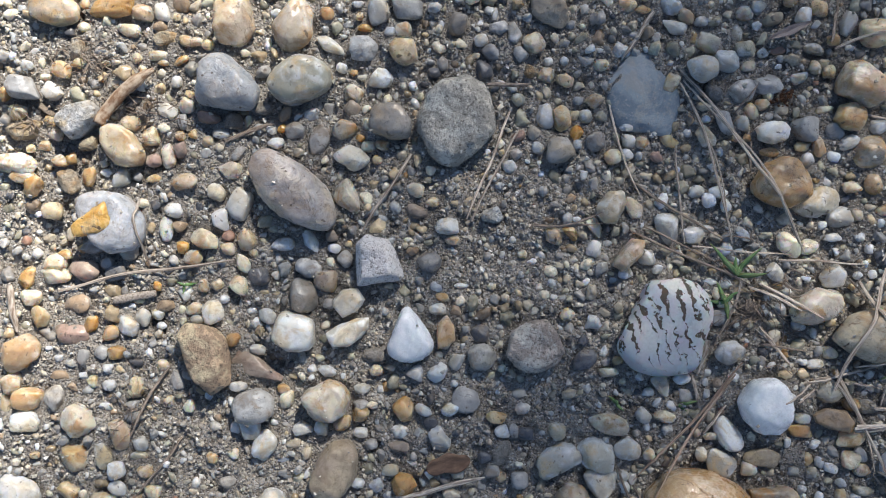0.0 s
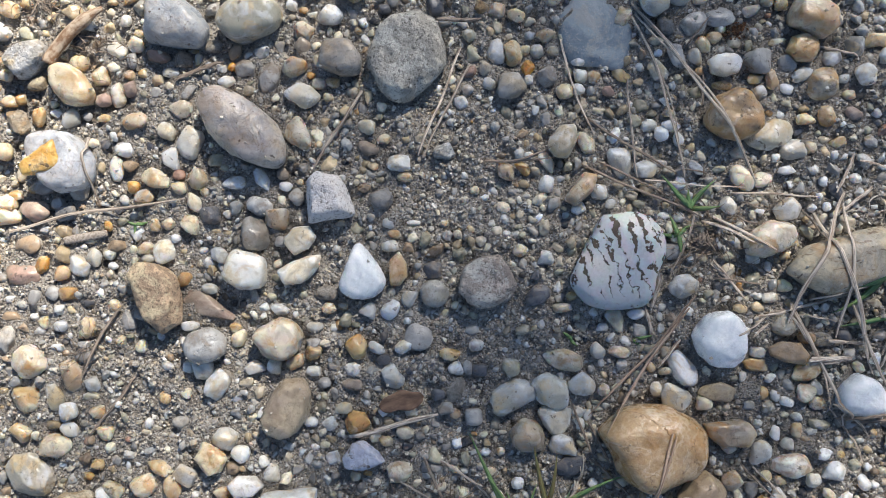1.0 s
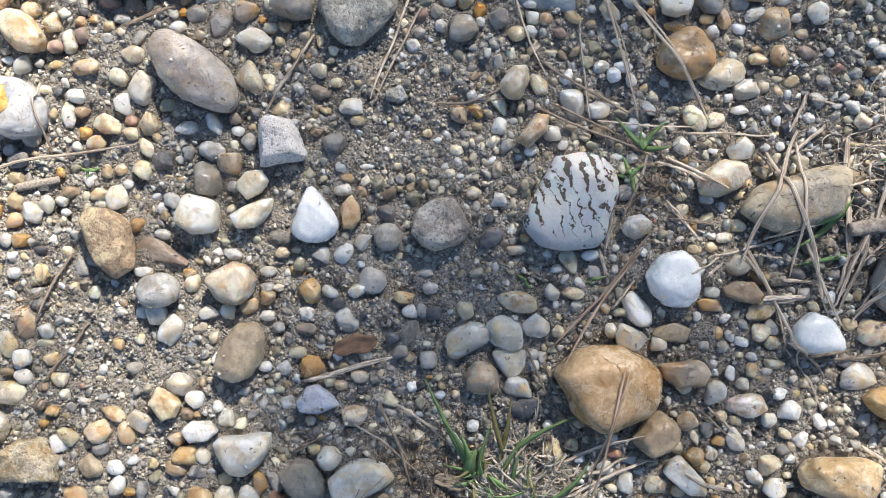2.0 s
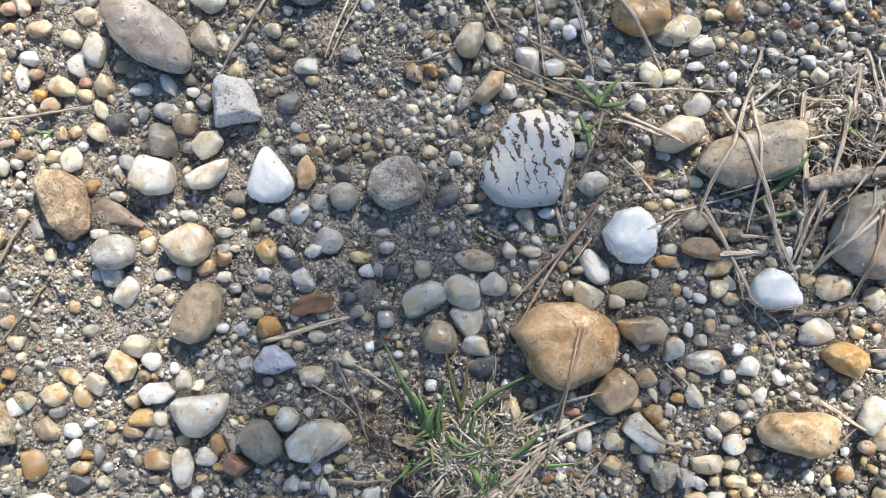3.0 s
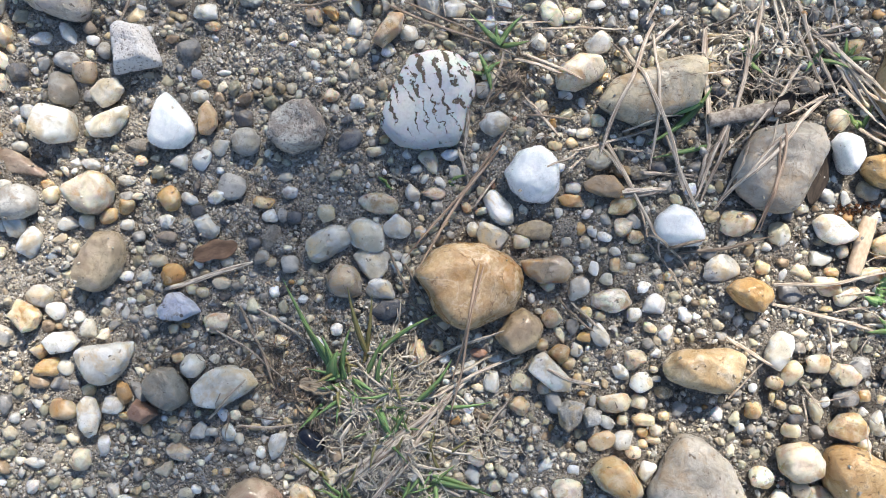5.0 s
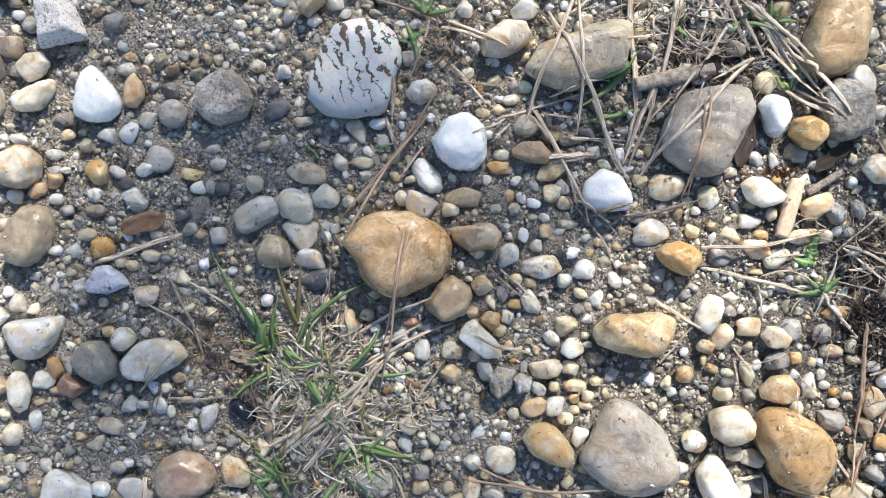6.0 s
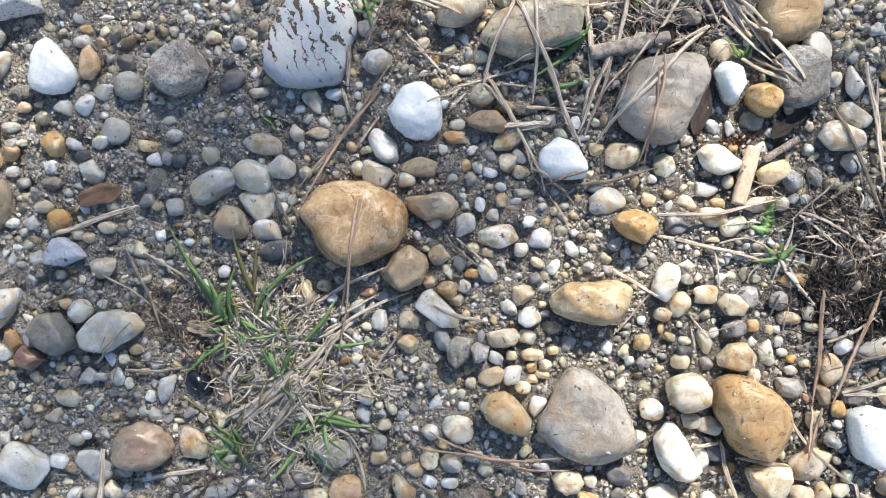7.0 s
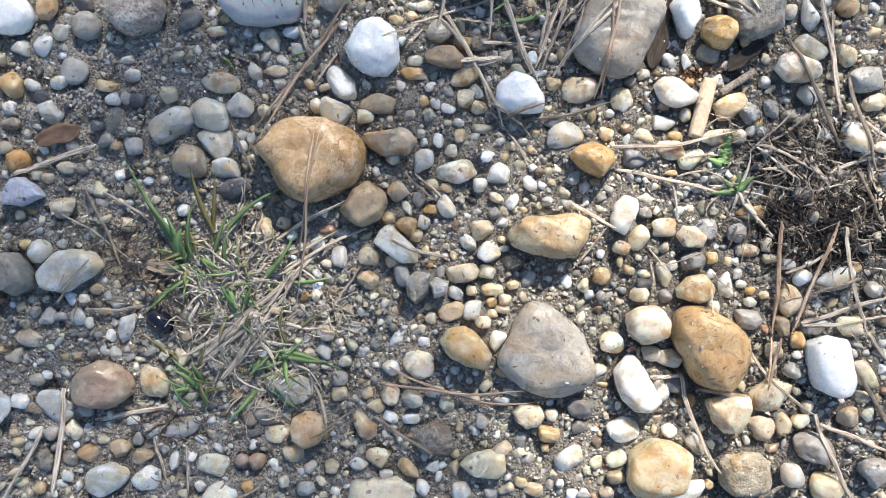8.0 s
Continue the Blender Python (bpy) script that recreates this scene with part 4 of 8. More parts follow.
stone("gb", -29.4, 27.7, 7.9, 5.1, 70)
stone("wc", -95.5, -36.3, 7.4, 5.4, 10)
stone("qg", -15.8, 57.2, 7.4, 5.4, 95)
stone("qw", 106.1, -125.8, 8.0, 5.0, 30)
stone("wq", 79.7, -57.2, 7.2, 5.5, 55)
stone("dg", 110.3, -114.7, 7.2, 5.5, 155)
stone("bc", -60.4, -71.4, 7.3, 5.3, 159)
stone("wc", 155.1, -133.3, 6.5, 6.0, 175)
stone("cr", 62.1, -114.6, 7.7, 5.0, 115)
stone("cy", 134.0, -59.6, 7.7, 5.0, 175)
rock("yo", -0.6, -16.1, [(183, 2.0), (263, 3.6), (319, 2.7), (360, 2.2), (34, 2.7), (132, 3.0)], 1.6, 20)
stone("gc", -89.3, -31.1, 7.1, 5.4, 90)
stone("qg", 36.0, -55.3, 7.0, 5.5, 175)
stone("bc", 41.1, -110.2, 7.0, 5.5, 145)
stone("c", 91.0, -39.5, 8.2, 4.6, 10)
stone("qg", 40.3, -41.9, 6.4, 5.9, 0)
stone("w", -6.2, -70.5, 6.2, 6.0, 175)
stone("y", -35.8, -78.9, 7.0, 5.3, 178)
stone("q", 168.0, -32.2, 8.2, 4.5, 90)
stone("yb", -86.5, 18.4, 7.1, 5.1, 120, "A")
stone("yc", -1.0, -61.4, 7.2, 5.0, 10)
stone("cb", -55.2, 5.0, 7.4, 4.8, 155)
stone("cw", 172.5, -112.1, 8.0, 4.5, 105)
stone("cg", 19.9, 49.4, 6.6, 5.4, 170)
stone("gw", -31.5, -1.9, 6.9, 5.1, 170)
stone("q", 88.1, 10.1, 6.9, 5.1, 10)
stone("cy", -89.4, -3.1, 7.7, 4.6, 170)
stone("qg", -39.3, -53.8, 6.6, 5.3, 159)
stone("cy", 144.9, -57.6, 7.7, 4.5, 5)
stone("yb", -27.9, -4.4, 6.1, 5.6, 0)
stone("ck", 139.3, -23.3, 6.0, 5.7, 176)
stone("wc", -53.2, -11.8, 6.4, 5.4, 100)
stone("qk", -15.2, 41.4, 6.4, 5.4, 0)
stone("dg", -4.5, -0.2, 6.4, 5.4, 0)
stone("gk", 144.3, -39.4, 6.2, 5.5, 175)
stone("kq", 125.2, -47.8, 6.2, 5.5, 175)
stone("dg", 31.0, -21.9, 7.4, 4.6, 40)
stone("c", 43.3, -70.4, 7.5, 4.5, 95)
stone("gb", 148.1, -98.5, 6.7, 5.0, 155)
stone("cw", -32.4, -90.1, 6.0, 5.5, 178)
stone("q", 63.5, 45.4, 5.9, 5.6, 0)
stone("ws", -44.8, -37.7, 6.4, 5.1, 100)
stone("bg", 2.4, 54.5, 6.4, 5.1, 80)
stone("cw", 117.7, -100.9, 6.2, 5.2, 175)
stone("ck", 126.0, -78.4, 6.7, 4.7, 65)
stone("cy", 77.1, 3.5, 6.9, 4.6, 140)
stone("q", 11.4, -89.1, 7.5, 4.2, 65)
stone("wq", 0.0, 7.8, 6.1, 5.1, 0)
stone("dg", 126.5, -61.1, 7.0, 4.5, 175)
stone("ck", 170.3, -101.7, 6.2, 5.0, 175)
stone("wq", 105.4, 26.6, 5.8, 5.3, 119)
stone("yc", -10.0, -89.8, 7.2, 4.2, 165)
stone("bo", -84.3, -9.5, 6.6, 4.6, 0)
stone("cg", 59.7, 49.5, 6.6, 4.6, 155)
stone("yc", -54.5, -60.0, 7.1, 4.3, 154)
stone("cy", -45.9, 4.8, 5.9, 5.1, 90)
stone("yc", -99.1, -27.3, 5.9, 5.1, 90)
stone("y", -9.7, -33.3, 5.9, 5.1, 120)
stone("wc", 92.5, -79.1, 5.7, 5.2, 175)
stone("y", -94.5, 17.1, 6.1, 4.8, 50)
stone("yo", -59.9, 18.4, 6.1, 4.8, 0)
stone("cy", 64.9, -122.0, 6.2, 4.7, 175)
stone("cy", -97.2, 19.7, 7.7, 3.8, 170)
stone("q", -1.9, -40.1, 6.4, 4.6, 135)
stone("kg", -78.3, -43.9, 7.1, 4.1, 105)
stone("s", 12.2, -43.2, 6.6, 4.3, 80)
stone("wq", 96.3, -61.9, 5.5, 5.2, 175)
stone("cy", 91.6, -73.7, 5.7, 5.0, 15)
stone("yc", 131.5, -77.0, 5.7, 5.0, 175)
stone("g", 140.9, -78.0, 5.7, 5.0, 175)
stone("cy", -89.7, -0.2, 5.9, 4.8, 0)
stone("yg", -23.7, 30.1, 5.9, 4.8, 40)
stone("qg", 50.6, 58.3, 5.9, 4.8, 0)
stone("yo", 83.1, -91.4, 6.7, 4.2, 10)
stone("w", -26.8, 49.3, 7.9, 3.6, 140)
stone("qd", 102.4, 33.3, 5.6, 5.1, 119)
stone("cy", -90.3, 11.6, 6.1, 4.6, 0)
stone("yk", 25.6, 32.6, 6.1, 4.6, 110)
stone("qg", 166.3, -50.1, 6.2, 4.5, 155)
stone("wk", 143.9, -90.5, 7.0, 4.0, 80)
stone("yb", 151.2, -75.0, 8.0, 3.5, 5)
stone("c", 48.3, -27.7, 6.4, 4.3, 135)
stone("yc", 42.6, -115.1, 6.5, 4.2, 175)
stone("cq", 138.9, -62.1, 6.5, 4.2, 25)
stone("cy", 176.8, -31.2, 5.5, 5.0, 175)
stone("gd", 137.1, -84.9, 5.5, 5.0, 175)
stone("w", -90.3, 38.6, 5.6, 4.8, 160)
stone("yb", -51.7, -64.0, 6.3, 4.3, 89)
stone("qw", 82.1, -130.8, 5.7, 4.7, 95)
stone("ck", 175.1, -41.9, 5.7, 4.7, 115)
stone("cy", -49.7, 20.7, 5.9, 4.6, 0)
stone("k", 58.6, 28.5, 5.9, 4.6, 120, "E")
stone("c", 108.7, 34.7, 7.6, 3.5, 179)
stone("cg", 130.6, -105.8, 6.0, 4.5, 175)
stone("w", -51.8, 9.6, 6.1, 4.3, 100)
stone("y", -38.7, -69.5, 5.8, 4.6, 179)
stone("wc", 84.2, -68.4, 6.2, 4.2, 115)
stone("qd", 22.0, 32.8, 6.4, 4.1, 100)
stone("y", 74.9, -71.6, 5.2, 5.0, 175)
stone("dq", 162.3, -101.3, 7.0, 3.7, 175)
stone("yb", 168.3, -121.6, 5.2, 5.0, 175)
stone("ck", 89.9, -44.6, 5.4, 4.8, 0)
stone("gq", 147.9, -79.2, 5.5, 4.7, 175)
stone("cg", -21.3, 38.1, 5.6, 4.6, 150)
stone("qg", 55.4, 5.8, 5.6, 4.6, 0, "E")
stone("yo", -95.7, -3.4, 5.9, 4.3, 60)
stone("cy", -70.5, -28.6, 6.1, 4.1, 70)
stone("yc", 42.1, 12.0, 6.1, 4.1, 125)
stone("d", -53.0, -83.7, 5.5, 4.5, 178, "E")
stone("gk", -72.2, 2.5, 5.1, 4.8, 0)
stone("dq", -34.8, -73.4, 7.0, 3.5, 3)
stone("yc", 65.4, -82.7, 5.2, 4.7, 175)
stone("qc", 72.9, -109.6, 5.2, 4.7, 115)
stone("wc", -54.0, -76.2, 5.8, 4.3, 68)
stone("w", 51.8, 53.4, 6.9, 3.6, 165)
stone("ob", 79.5, -38.4, 6.9, 3.6, 175)
stone("dg", -42.7, -3.5, 5.4, 4.6, 0)
stone("c", 68.4, -108.3, 5.5, 4.5, 85)
stone("wc", 152.9, -53.1, 5.5, 4.5, 115, "A")
stone("yc", -72.8, 52.9, 6.4, 3.8, 175)
stone("q", 90.8, 53.8, 6.4, 3.8, 70)
stone("g", 63.0, 31.3, 6.4, 3.8, 120, "E")
stone("cy", -95.0, -8.0, 5.6, 4.3, 0)
stone("ck", -47.4, -5.4, 5.6, 4.3, 300, "T")
stone("k", 67.6, 48.5, 5.6, 4.3, 0)
stone("sk", -8.8, -116.8, 5.7, 4.2, 155)
stone("ck", 180.2, -53.0, 5.7, 4.2, 15)
stone("dg", 131.8, -111.6, 5.7, 4.2, 155)
stone("q", 133.4, -53.5, 6.5, 3.7, 175)
stone("oy", -88.5, 43.9, 5.9, 4.1, 160)
stone("yc", 50.7, 40.9, 5.9, 4.1, 75, "H")
stone("qw", -24.6, -78.4, 5.3, 4.5, 178)
stone("wq", -37.1, 3.8, 6.6, 3.6, 175)
stone("y", 46.0, -119.3, 5.0, 4.7, 175)
stone("qg", -72.5, -14.6, 5.1, 4.6, 160)
stone("w", -31.3, 4.3, 6.1, 3.8, 130)
stone("sc", -16.9, -21.0, 6.1, 3.8, 5)
stone("g", 33.5, 27.3, 5.1, 4.6, 90)
stone("q", 74.2, -2.4, 5.1, 4.6, 110, "E")
stone("yc", 73.8, -63.8, 5.2, 4.5, 15)
stone("cq", 66.4, -77.9, 5.2, 4.5, 155)
stone("by", 155.8, -100.3, 5.2, 4.5, 85)
stone("q", 10.2, 10.4, 5.4, 4.3, 0, "A")
stone("y", -92.8, -12.6, 5.6, 4.1, 100)
stone("w", -2.4, -24.9, 5.6, 4.1, 60)
stone("y", 70.8, -124.9, 6.5, 3.5, 135)
stone("wc", -29.2, -61.6, 5.6, 4.0, 69)
stone("w", -54.6, -71.8, 5.6, 4.0, 169)
stone("gb", -80.8, 3.4, 5.9, 3.8, 0)
stone("qw", 87.7, -91.5, 4.7, 4.7, 175)
stone("yk", 8.3, -115.6, 5.0, 4.5, 175)
stone("ky", 153.6, -105.5, 5.0, 4.5, 85)
stone("bs", -49.0, 31.8, 4.8, 4.6, 0, "A")
stone("c", -67.7, 28.1, 5.1, 4.3, 120)
stone("w", -63.9, 34.4, 5.1, 4.3, 120)
stone("g", -34.7, 29.9, 5.1, 4.3, 0)
stone("d", 7.3, -16.1, 5.1, 4.3, 0)
stone("y", 96.1, 17.5, 5.1, 4.3, 110)
stone("yb", 91.9, -122.6, 5.2, 4.2, 175)
stone("c", 128.7, -56.3, 5.2, 4.2, 165)
stone("w", 161.3, -90.1, 5.2, 4.2, 175)
stone("cw", -64.2, 7.1, 6.6, 3.3, 85)
stone("c", -63.4, 24.1, 6.1, 3.6, 95)
stone("d", 8.3, 43.3, 5.4, 4.1, 90)
stone("q", 91.1, 27.2, 6.1, 3.6, 25)
stone("yg", 102.5, -120.1, 5.5, 4.0, 175)
stone("kc", 130.7, -87.0, 6.2, 3.5, 115)
stone("c", -85.7, -52.0, 5.6, 3.8, 150)
stone("g", 73.2, -82.5, 5.7, 3.7, 105)
stone("c", 55.1, -93.3, 4.7, 4.5, 175)
stone("yb", -19.7, -34.5, 4.8, 4.3, 60)
stone("g", 61.4, -12.5, 4.8, 4.3, 0)
stone("yc", -64.6, 51.2, 5.9, 3.6, 15, "A")
stone("wg", 15.1, 51.9, 5.9, 3.6, 90)
stone("yb", 24.1, 5.9, 5.1, 4.1, 160)
stone("q", 59.6, -77.4, 5.2, 4.0, 75)
stone("w", 127.7, -112.6, 5.2, 4.0, 65)
stone("ky", 134.5, -124.9, 6.0, 3.5, 125)
stone("w", -65.6, 57.0, 5.4, 3.8, 110)
stone("ck", -65.1, -64.9, 5.1, 4.0, 119)
stone("yg", 13.2, -117.4, 5.5, 3.7, 5)
stone("bk", 73.7, 55.2, 6.1, 3.3, 20)
stone("bo", -22.0, -75.7, 5.8, 3.5, 108)
stone("qw", 110.0, 31.1, 5.3, 3.8, 29)
stone("cy", -85.0, 48.8, 5.6, 3.6, 80, "A")
stone("qw", 68.7, -102.5, 4.7, 4.2, 175)
stone("ky", 24.5, -38.4, 4.6, 4.3, 0)
stone("yc", 40.9, 58.3, 4.6, 4.3, 0)
stone("oy", 84.4, 57.7, 4.6, 4.3, 0)
stone("o", 1.3, -115.9, 5.0, 4.0, 155)
stone("yb", -69.8, 56.8, 4.8, 4.1, 0)
stone("yc", -98.4, 34.2, 4.8, 4.1, 0)
stone("c", -72.5, 31.5, 4.8, 4.1, 0)
stone("wq", -62.3, 11.8, 4.8, 4.1, 0)
stone("q", -7.1, -25.3, 4.8, 4.1, 0)
stone("g", 87.6, 29.6, 4.8, 4.1, 0)
stone("c", 81.6, 3.2, 4.8, 4.1, 0)
stone("g", -19.0, -75.6, 6.5, 3.0, 118)
stone("w", -36.0, -57.3, 4.6, 4.3, 179)
stone("gw", 11.8, 53.0, 5.1, 3.8, 0)
stone("q", 97.7, 30.4, 5.1, 3.8, 0)
stone("qw", 88.2, -76.1, 5.2, 3.7, 125)
stone("w", 92.8, -98.5, 5.2, 3.7, 65)
stone("cw", 116.7, -126.8, 5.2, 3.7, 15)
stone("yg", 149.6, -83.2, 6.0, 3.2, 175)
stone("yb", -82.1, 27.0, 5.4, 3.6, 15, "A")
stone("dg", -75.7, -2.6, 5.4, 3.6, 10)
stone("yc", 153.9, -121.8, 5.5, 3.5, 95)
stone("cw", 163.1, -31.0, 4.5, 4.2, 175)
stone("wc", -52.7, 15.7, 4.3, 4.3, 0)
stone("qw", -74.9, -47.0, 4.3, 4.3, 0)
stone("g", 16.0, -49.1, 4.3, 4.3, 0)
stone("qk", -74.5, 19.0, 4.6, 4.1, 90)
stone("yg", -57.7, 0.8, 4.6, 4.1, 0)
stone("w", -75.1, -51.2, 4.6, 4.1, 0)
stone("kc", -7.3, 16.0, 4.6, 4.1, 0)
stone("qw", 44.8, 1.1, 4.6, 4.1, 0)
stone("y", 143.8, -7.0, 5.0, 3.7, 176)
stone("ob", -75.3, -20.5, 4.8, 3.8, 0)
stone("kq", 1.7, -22.5, 4.8, 3.8, 70)
stone("wg", 94.6, -32.4, 4.8, 3.8, 0, "A")
stone("ob", -81.1, -14.3, 5.1, 3.6, 70)
stone("w", -32.8, -37.8, 5.1, 3.6, 0)
stone("rb", -54.5, 32.9, 5.9, 3.1, 175)
stone("bo", -40.7, -72.5, 5.1, 3.5, 159)
stone("yb", 117.0, -86.5, 4.2, 4.2, 175)
stone("y", 158.9, -103.9, 4.2, 4.2, 175)
stone("by", 133.1, -15.0, 4.5, 4.0, 176)
stone("b", -7.0, 11.4, 5.4, 3.3, 155)
stone("q", -69.5, -40.9, 4.3, 4.1, 90)
stone("cw", -10.1, 52.6, 4.3, 4.1, 0)
stone("w", -13.2, -103.3, 4.7, 3.7, 175)
stone("by", 116.3, -130.4, 4.7, 3.7, 175)
stone("by", -21.8, 34.8, 4.6, 3.8, 135)
stone("g", 9.6, 47.6, 4.6, 3.8, 130)
stone("cg", 22.3, 42.5, 4.6, 3.8, 0)
stone("c", 37.1, 23.8, 4.6, 3.8, 0)
stone("qw", 157.7, -52.5, 5.0, 3.5, 90, "A")
stone("y", 33.4, 36.6, 4.8, 3.6, 40)
stone("qw", 66.9, 31.4, 4.8, 3.6, 130)
stone("w", -35.1, -69.8, 4.6, 3.8, 139)
stone("yb", -52.3, -80.4, 5.3, 3.3, 8)
stone("qw", -27.1, -87.5, 5.3, 3.3, 78)
stone("w", -67.3, -66.6, 4.8, 3.5, 119)
stone("w", -55.5, -89.9, 4.5, 3.8, 118)
stone("y", -81.9, 19.4, 5.1, 3.3, 90)
stone("c", -46.6, -0.5, 5.1, 3.3, 130)
stone("qw", 21.7, -67.9, 5.2, 3.2, 115)
stone("rc", 37.9, -120.7, 4.2, 4.0, 175)
stone("ck", 153.8, -37.0, 4.2, 4.0, 175)
stone("b", 37.2, -111.1, 4.5, 3.7, 175)
stone("ck", 124.9, -91.0, 4.5, 3.7, 175)
stone("ws", 126.3, -104.1, 4.5, 3.7, 175)
stone("wq", 80.8, 55.7, 4.1, 4.1, 0)
stone("g", 60.4, 38.5, 4.1, 4.1, 0, "A")
stone("w", 33.1, 2.9, 4.1, 4.1, 0)
stone("cy", -59.8, 35.7, 4.3, 3.8, 120)
stone("rc", -67.0, 23.3, 4.3, 3.8, 0)
stone("o", -76.6, -16.2, 4.3, 3.8, 0)
stone("g", -23.4, 0.4, 4.3, 3.8, 120)
stone("cg", 67.4, 56.7, 4.3, 3.8, 0)
stone("q", 70.7, 58.0, 4.3, 3.8, 0)
stone("g", 48.2, -127.5, 4.7, 3.5, 175)
stone("sg", -41.7, 35.0, 4.6, 3.6, 0)
stone("q", -69.2, -12.8, 4.6, 3.6, 120)
stone("g", -82.6, -21.8, 4.6, 3.6, 90)
stone("c", 50.2, 27.6, 5.4, 3.1, 155, "H")
stone("ob", 84.1, 26.2, 5.4, 3.1, 100)
stone("w", 61.3, 15.9, 4.6, 3.6, 160)
stone("cg", 48.7, -35.1, 5.4, 3.1, 170)
stone("cy", 92.6, -87.3, 5.5, 3.0, 175)
stone("g", -61.5, -27.0, 4.8, 3.3, 110)
stone("y", -68.2, -47.4, 4.8, 3.3, 0)
stone("qw", -67.8, -70.1, 4.8, 3.3, 129)
stone("gk", 1.3, -106.6, 4.2, 3.7, 175)
stone("q", 136.2, -39.9, 4.2, 3.7, 175)
stone("q", 176.3, -94.0, 4.2, 3.7, 115)
stone("k", 83.4, 48.2, 5.6, 2.8, 170)
stone("c", 33.3, 7.8, 5.6, 2.8, 120)
stone("y", 18.6, 43.1, 4.1, 3.8, 0, "A")
stone("cy", 34.9, 45.0, 4.1, 3.8, 0)
stone("b", -64.0, -9.9, 5.1, 3.1, 15)
stone("yk", 11.0, -35.1, 5.1, 3.1, 170)
stone("b", -11.2, -41.9, 5.1, 3.1, 0)
stone("w", 102.5, -64.7, 4.5, 3.5, 115)
stone("cq", 91.9, -83.5, 4.5, 3.5, 155)
stone("qd", 60.2, -123.5, 4.5, 3.5, 145)
stone("yo", 122.1, -80.3, 4.5, 3.5, 165)
stone("c", -36.5, -31.1, 4.3, 3.6, 90)
stone("wc", 0.4, -33.4, 4.3, 3.6, 0)
stone("q", 44.1, -34.7, 4.3, 3.6, 140)
stone("wc", 57.4, -43.4, 4.3, 3.6, 120)
stone("c", 67.6, -46.5, 4.3, 3.6, 0)
stone("cy", -66.8, -52.0, 4.0, 3.8, 179)
stone("yc", 97.3, -81.6, 4.7, 3.2, 155, "A")
stone("cw", 98.1, -131.9, 4.7, 3.2, 165)
stone("cq", 157.9, -121.6, 4.7, 3.2, 5)
stone("yb", -23.7, -36.6, 4.6, 3.3, 25)
stone("cy", 68.5, 34.2, 4.6, 3.3, 130)
stone("yb", -40.7, -65.9, 4.3, 3.5, 179)
stone("r", 34.5, -120.5, 4.0, 3.7, 175)
stone("d", 101.9, -25.6, 4.0, 3.7, 175)
stone("wq", 0.9, -85.8, 4.2, 3.5, 115)
stone("ck", 80.4, -111.6, 4.2, 3.5, 155)
stone("cy", 65.3, -111.0, 4.2, 3.5, 15)
stone("w", 73.7, -129.5, 4.2, 3.5, 115)
stone("bc", 19.8, 29.2, 4.1, 3.6, 135)
stone("wc", -42.8, -90.4, 5.3, 2.8, 168)
stone("y", -88.5, 23.1, 4.3, 3.3, 0)
stone("rb", -61.1, 25.6, 4.3, 3.3, 90)
stone("c", -57.6, -10.5, 4.3, 3.3, 0)
stone("yc", 26.7, 41.4, 4.3, 3.3, 150)
stone("ky", -13.1, -47.2, 4.3, 3.3, 0)
stone("br", 68.0, -10.6, 4.3, 3.3, 120)
stone("k", 93.2, -51.4, 5.2, 2.7, 175)
stone("yg", 54.3, 55.7, 4.6, 3.1, 150)
stone("c", 91.4, 16.9, 4.6, 3.1, 0)
stone("g", 57.5, -104.2, 3.7, 3.7, 175)
stone("d", 99.1, -31.5, 4.0, 3.5, 175)
stone("c", 93.1, -47.0, 4.0, 3.5, 175)
stone("yc", 57.3, -107.3, 4.0, 3.5, 175)
stone("yc", 120.9, -55.0, 4.0, 3.5, 175)
stone("wc", 150.0, -58.0, 4.0, 3.5, 115)
stone("w", 128.7, -121.3, 4.0, 3.5, 175)
stone("gd", -48.5, -77.4, 5.0, 2.8, 88)
stone("w", 52.8, -26.8, 4.3, 3.2, 175)
stone("gy", 163.1, -14.2, 4.2, 3.2, 36)
stone("ob", -48.9, -17.8, 3.8, 3.6, 0)
stone("q", 7.7, 50.5, 3.8, 3.6, 0)
stone("k", 31.4, 33.0, 3.8, 3.6, 0)
stone("gk", 9.9, -47.5, 3.8, 3.6, 0)
stone("wq", 59.1, 14.1, 3.8, 3.6, 120)
stone("cy", 90.2, -94.2, 4.2, 3.2, 175)
stone("wq", 66.8, 6.4, 4.8, 2.8, 140)
stone("d", 17.6, -38.9, 4.1, 3.3, 0)
stone("br", 102.1, 18.0, 3.8, 3.5, 119)
stone("b", -38.2, -60.5, 3.8, 3.5, 179)
stone("q", 78.3, -108.8, 4.5, 3.0, 15)
stone("w", 114.7, -107.1, 4.5, 3.0, 40)
stone("ck", 98.7, 11.5, 4.0, 3.3, 179)
stone("w", -39.1, 26.9, 4.3, 3.1, 0)
stone("gc", -49.6, -50.0, 4.3, 3.1, 0)
stone("g", 16.5, 47.2, 4.3, 3.1, 130)
stone("w", -2.4, -5.4, 4.3, 3.1, 0)
stone("qd", -2.3, -10.6, 4.3, 3.1, 0)
stone("w", 56.1, 15.9, 4.3, 3.1, 0)
stone("yb", 90.9, -32.1, 4.3, 3.1, 0)
stone("gd", -57.6, -67.8, 4.3, 3.0, 179)
stone("cq", -66.6, 47.3, 5.1, 2.6, 0)
stone("y", -100.6, -32.1, 5.1, 2.6, 90)
stone("c", 13.3, -66.4, 3.7, 3.5, 175)
stone("g", -6.9, -111.2, 3.7, 3.5, 175)
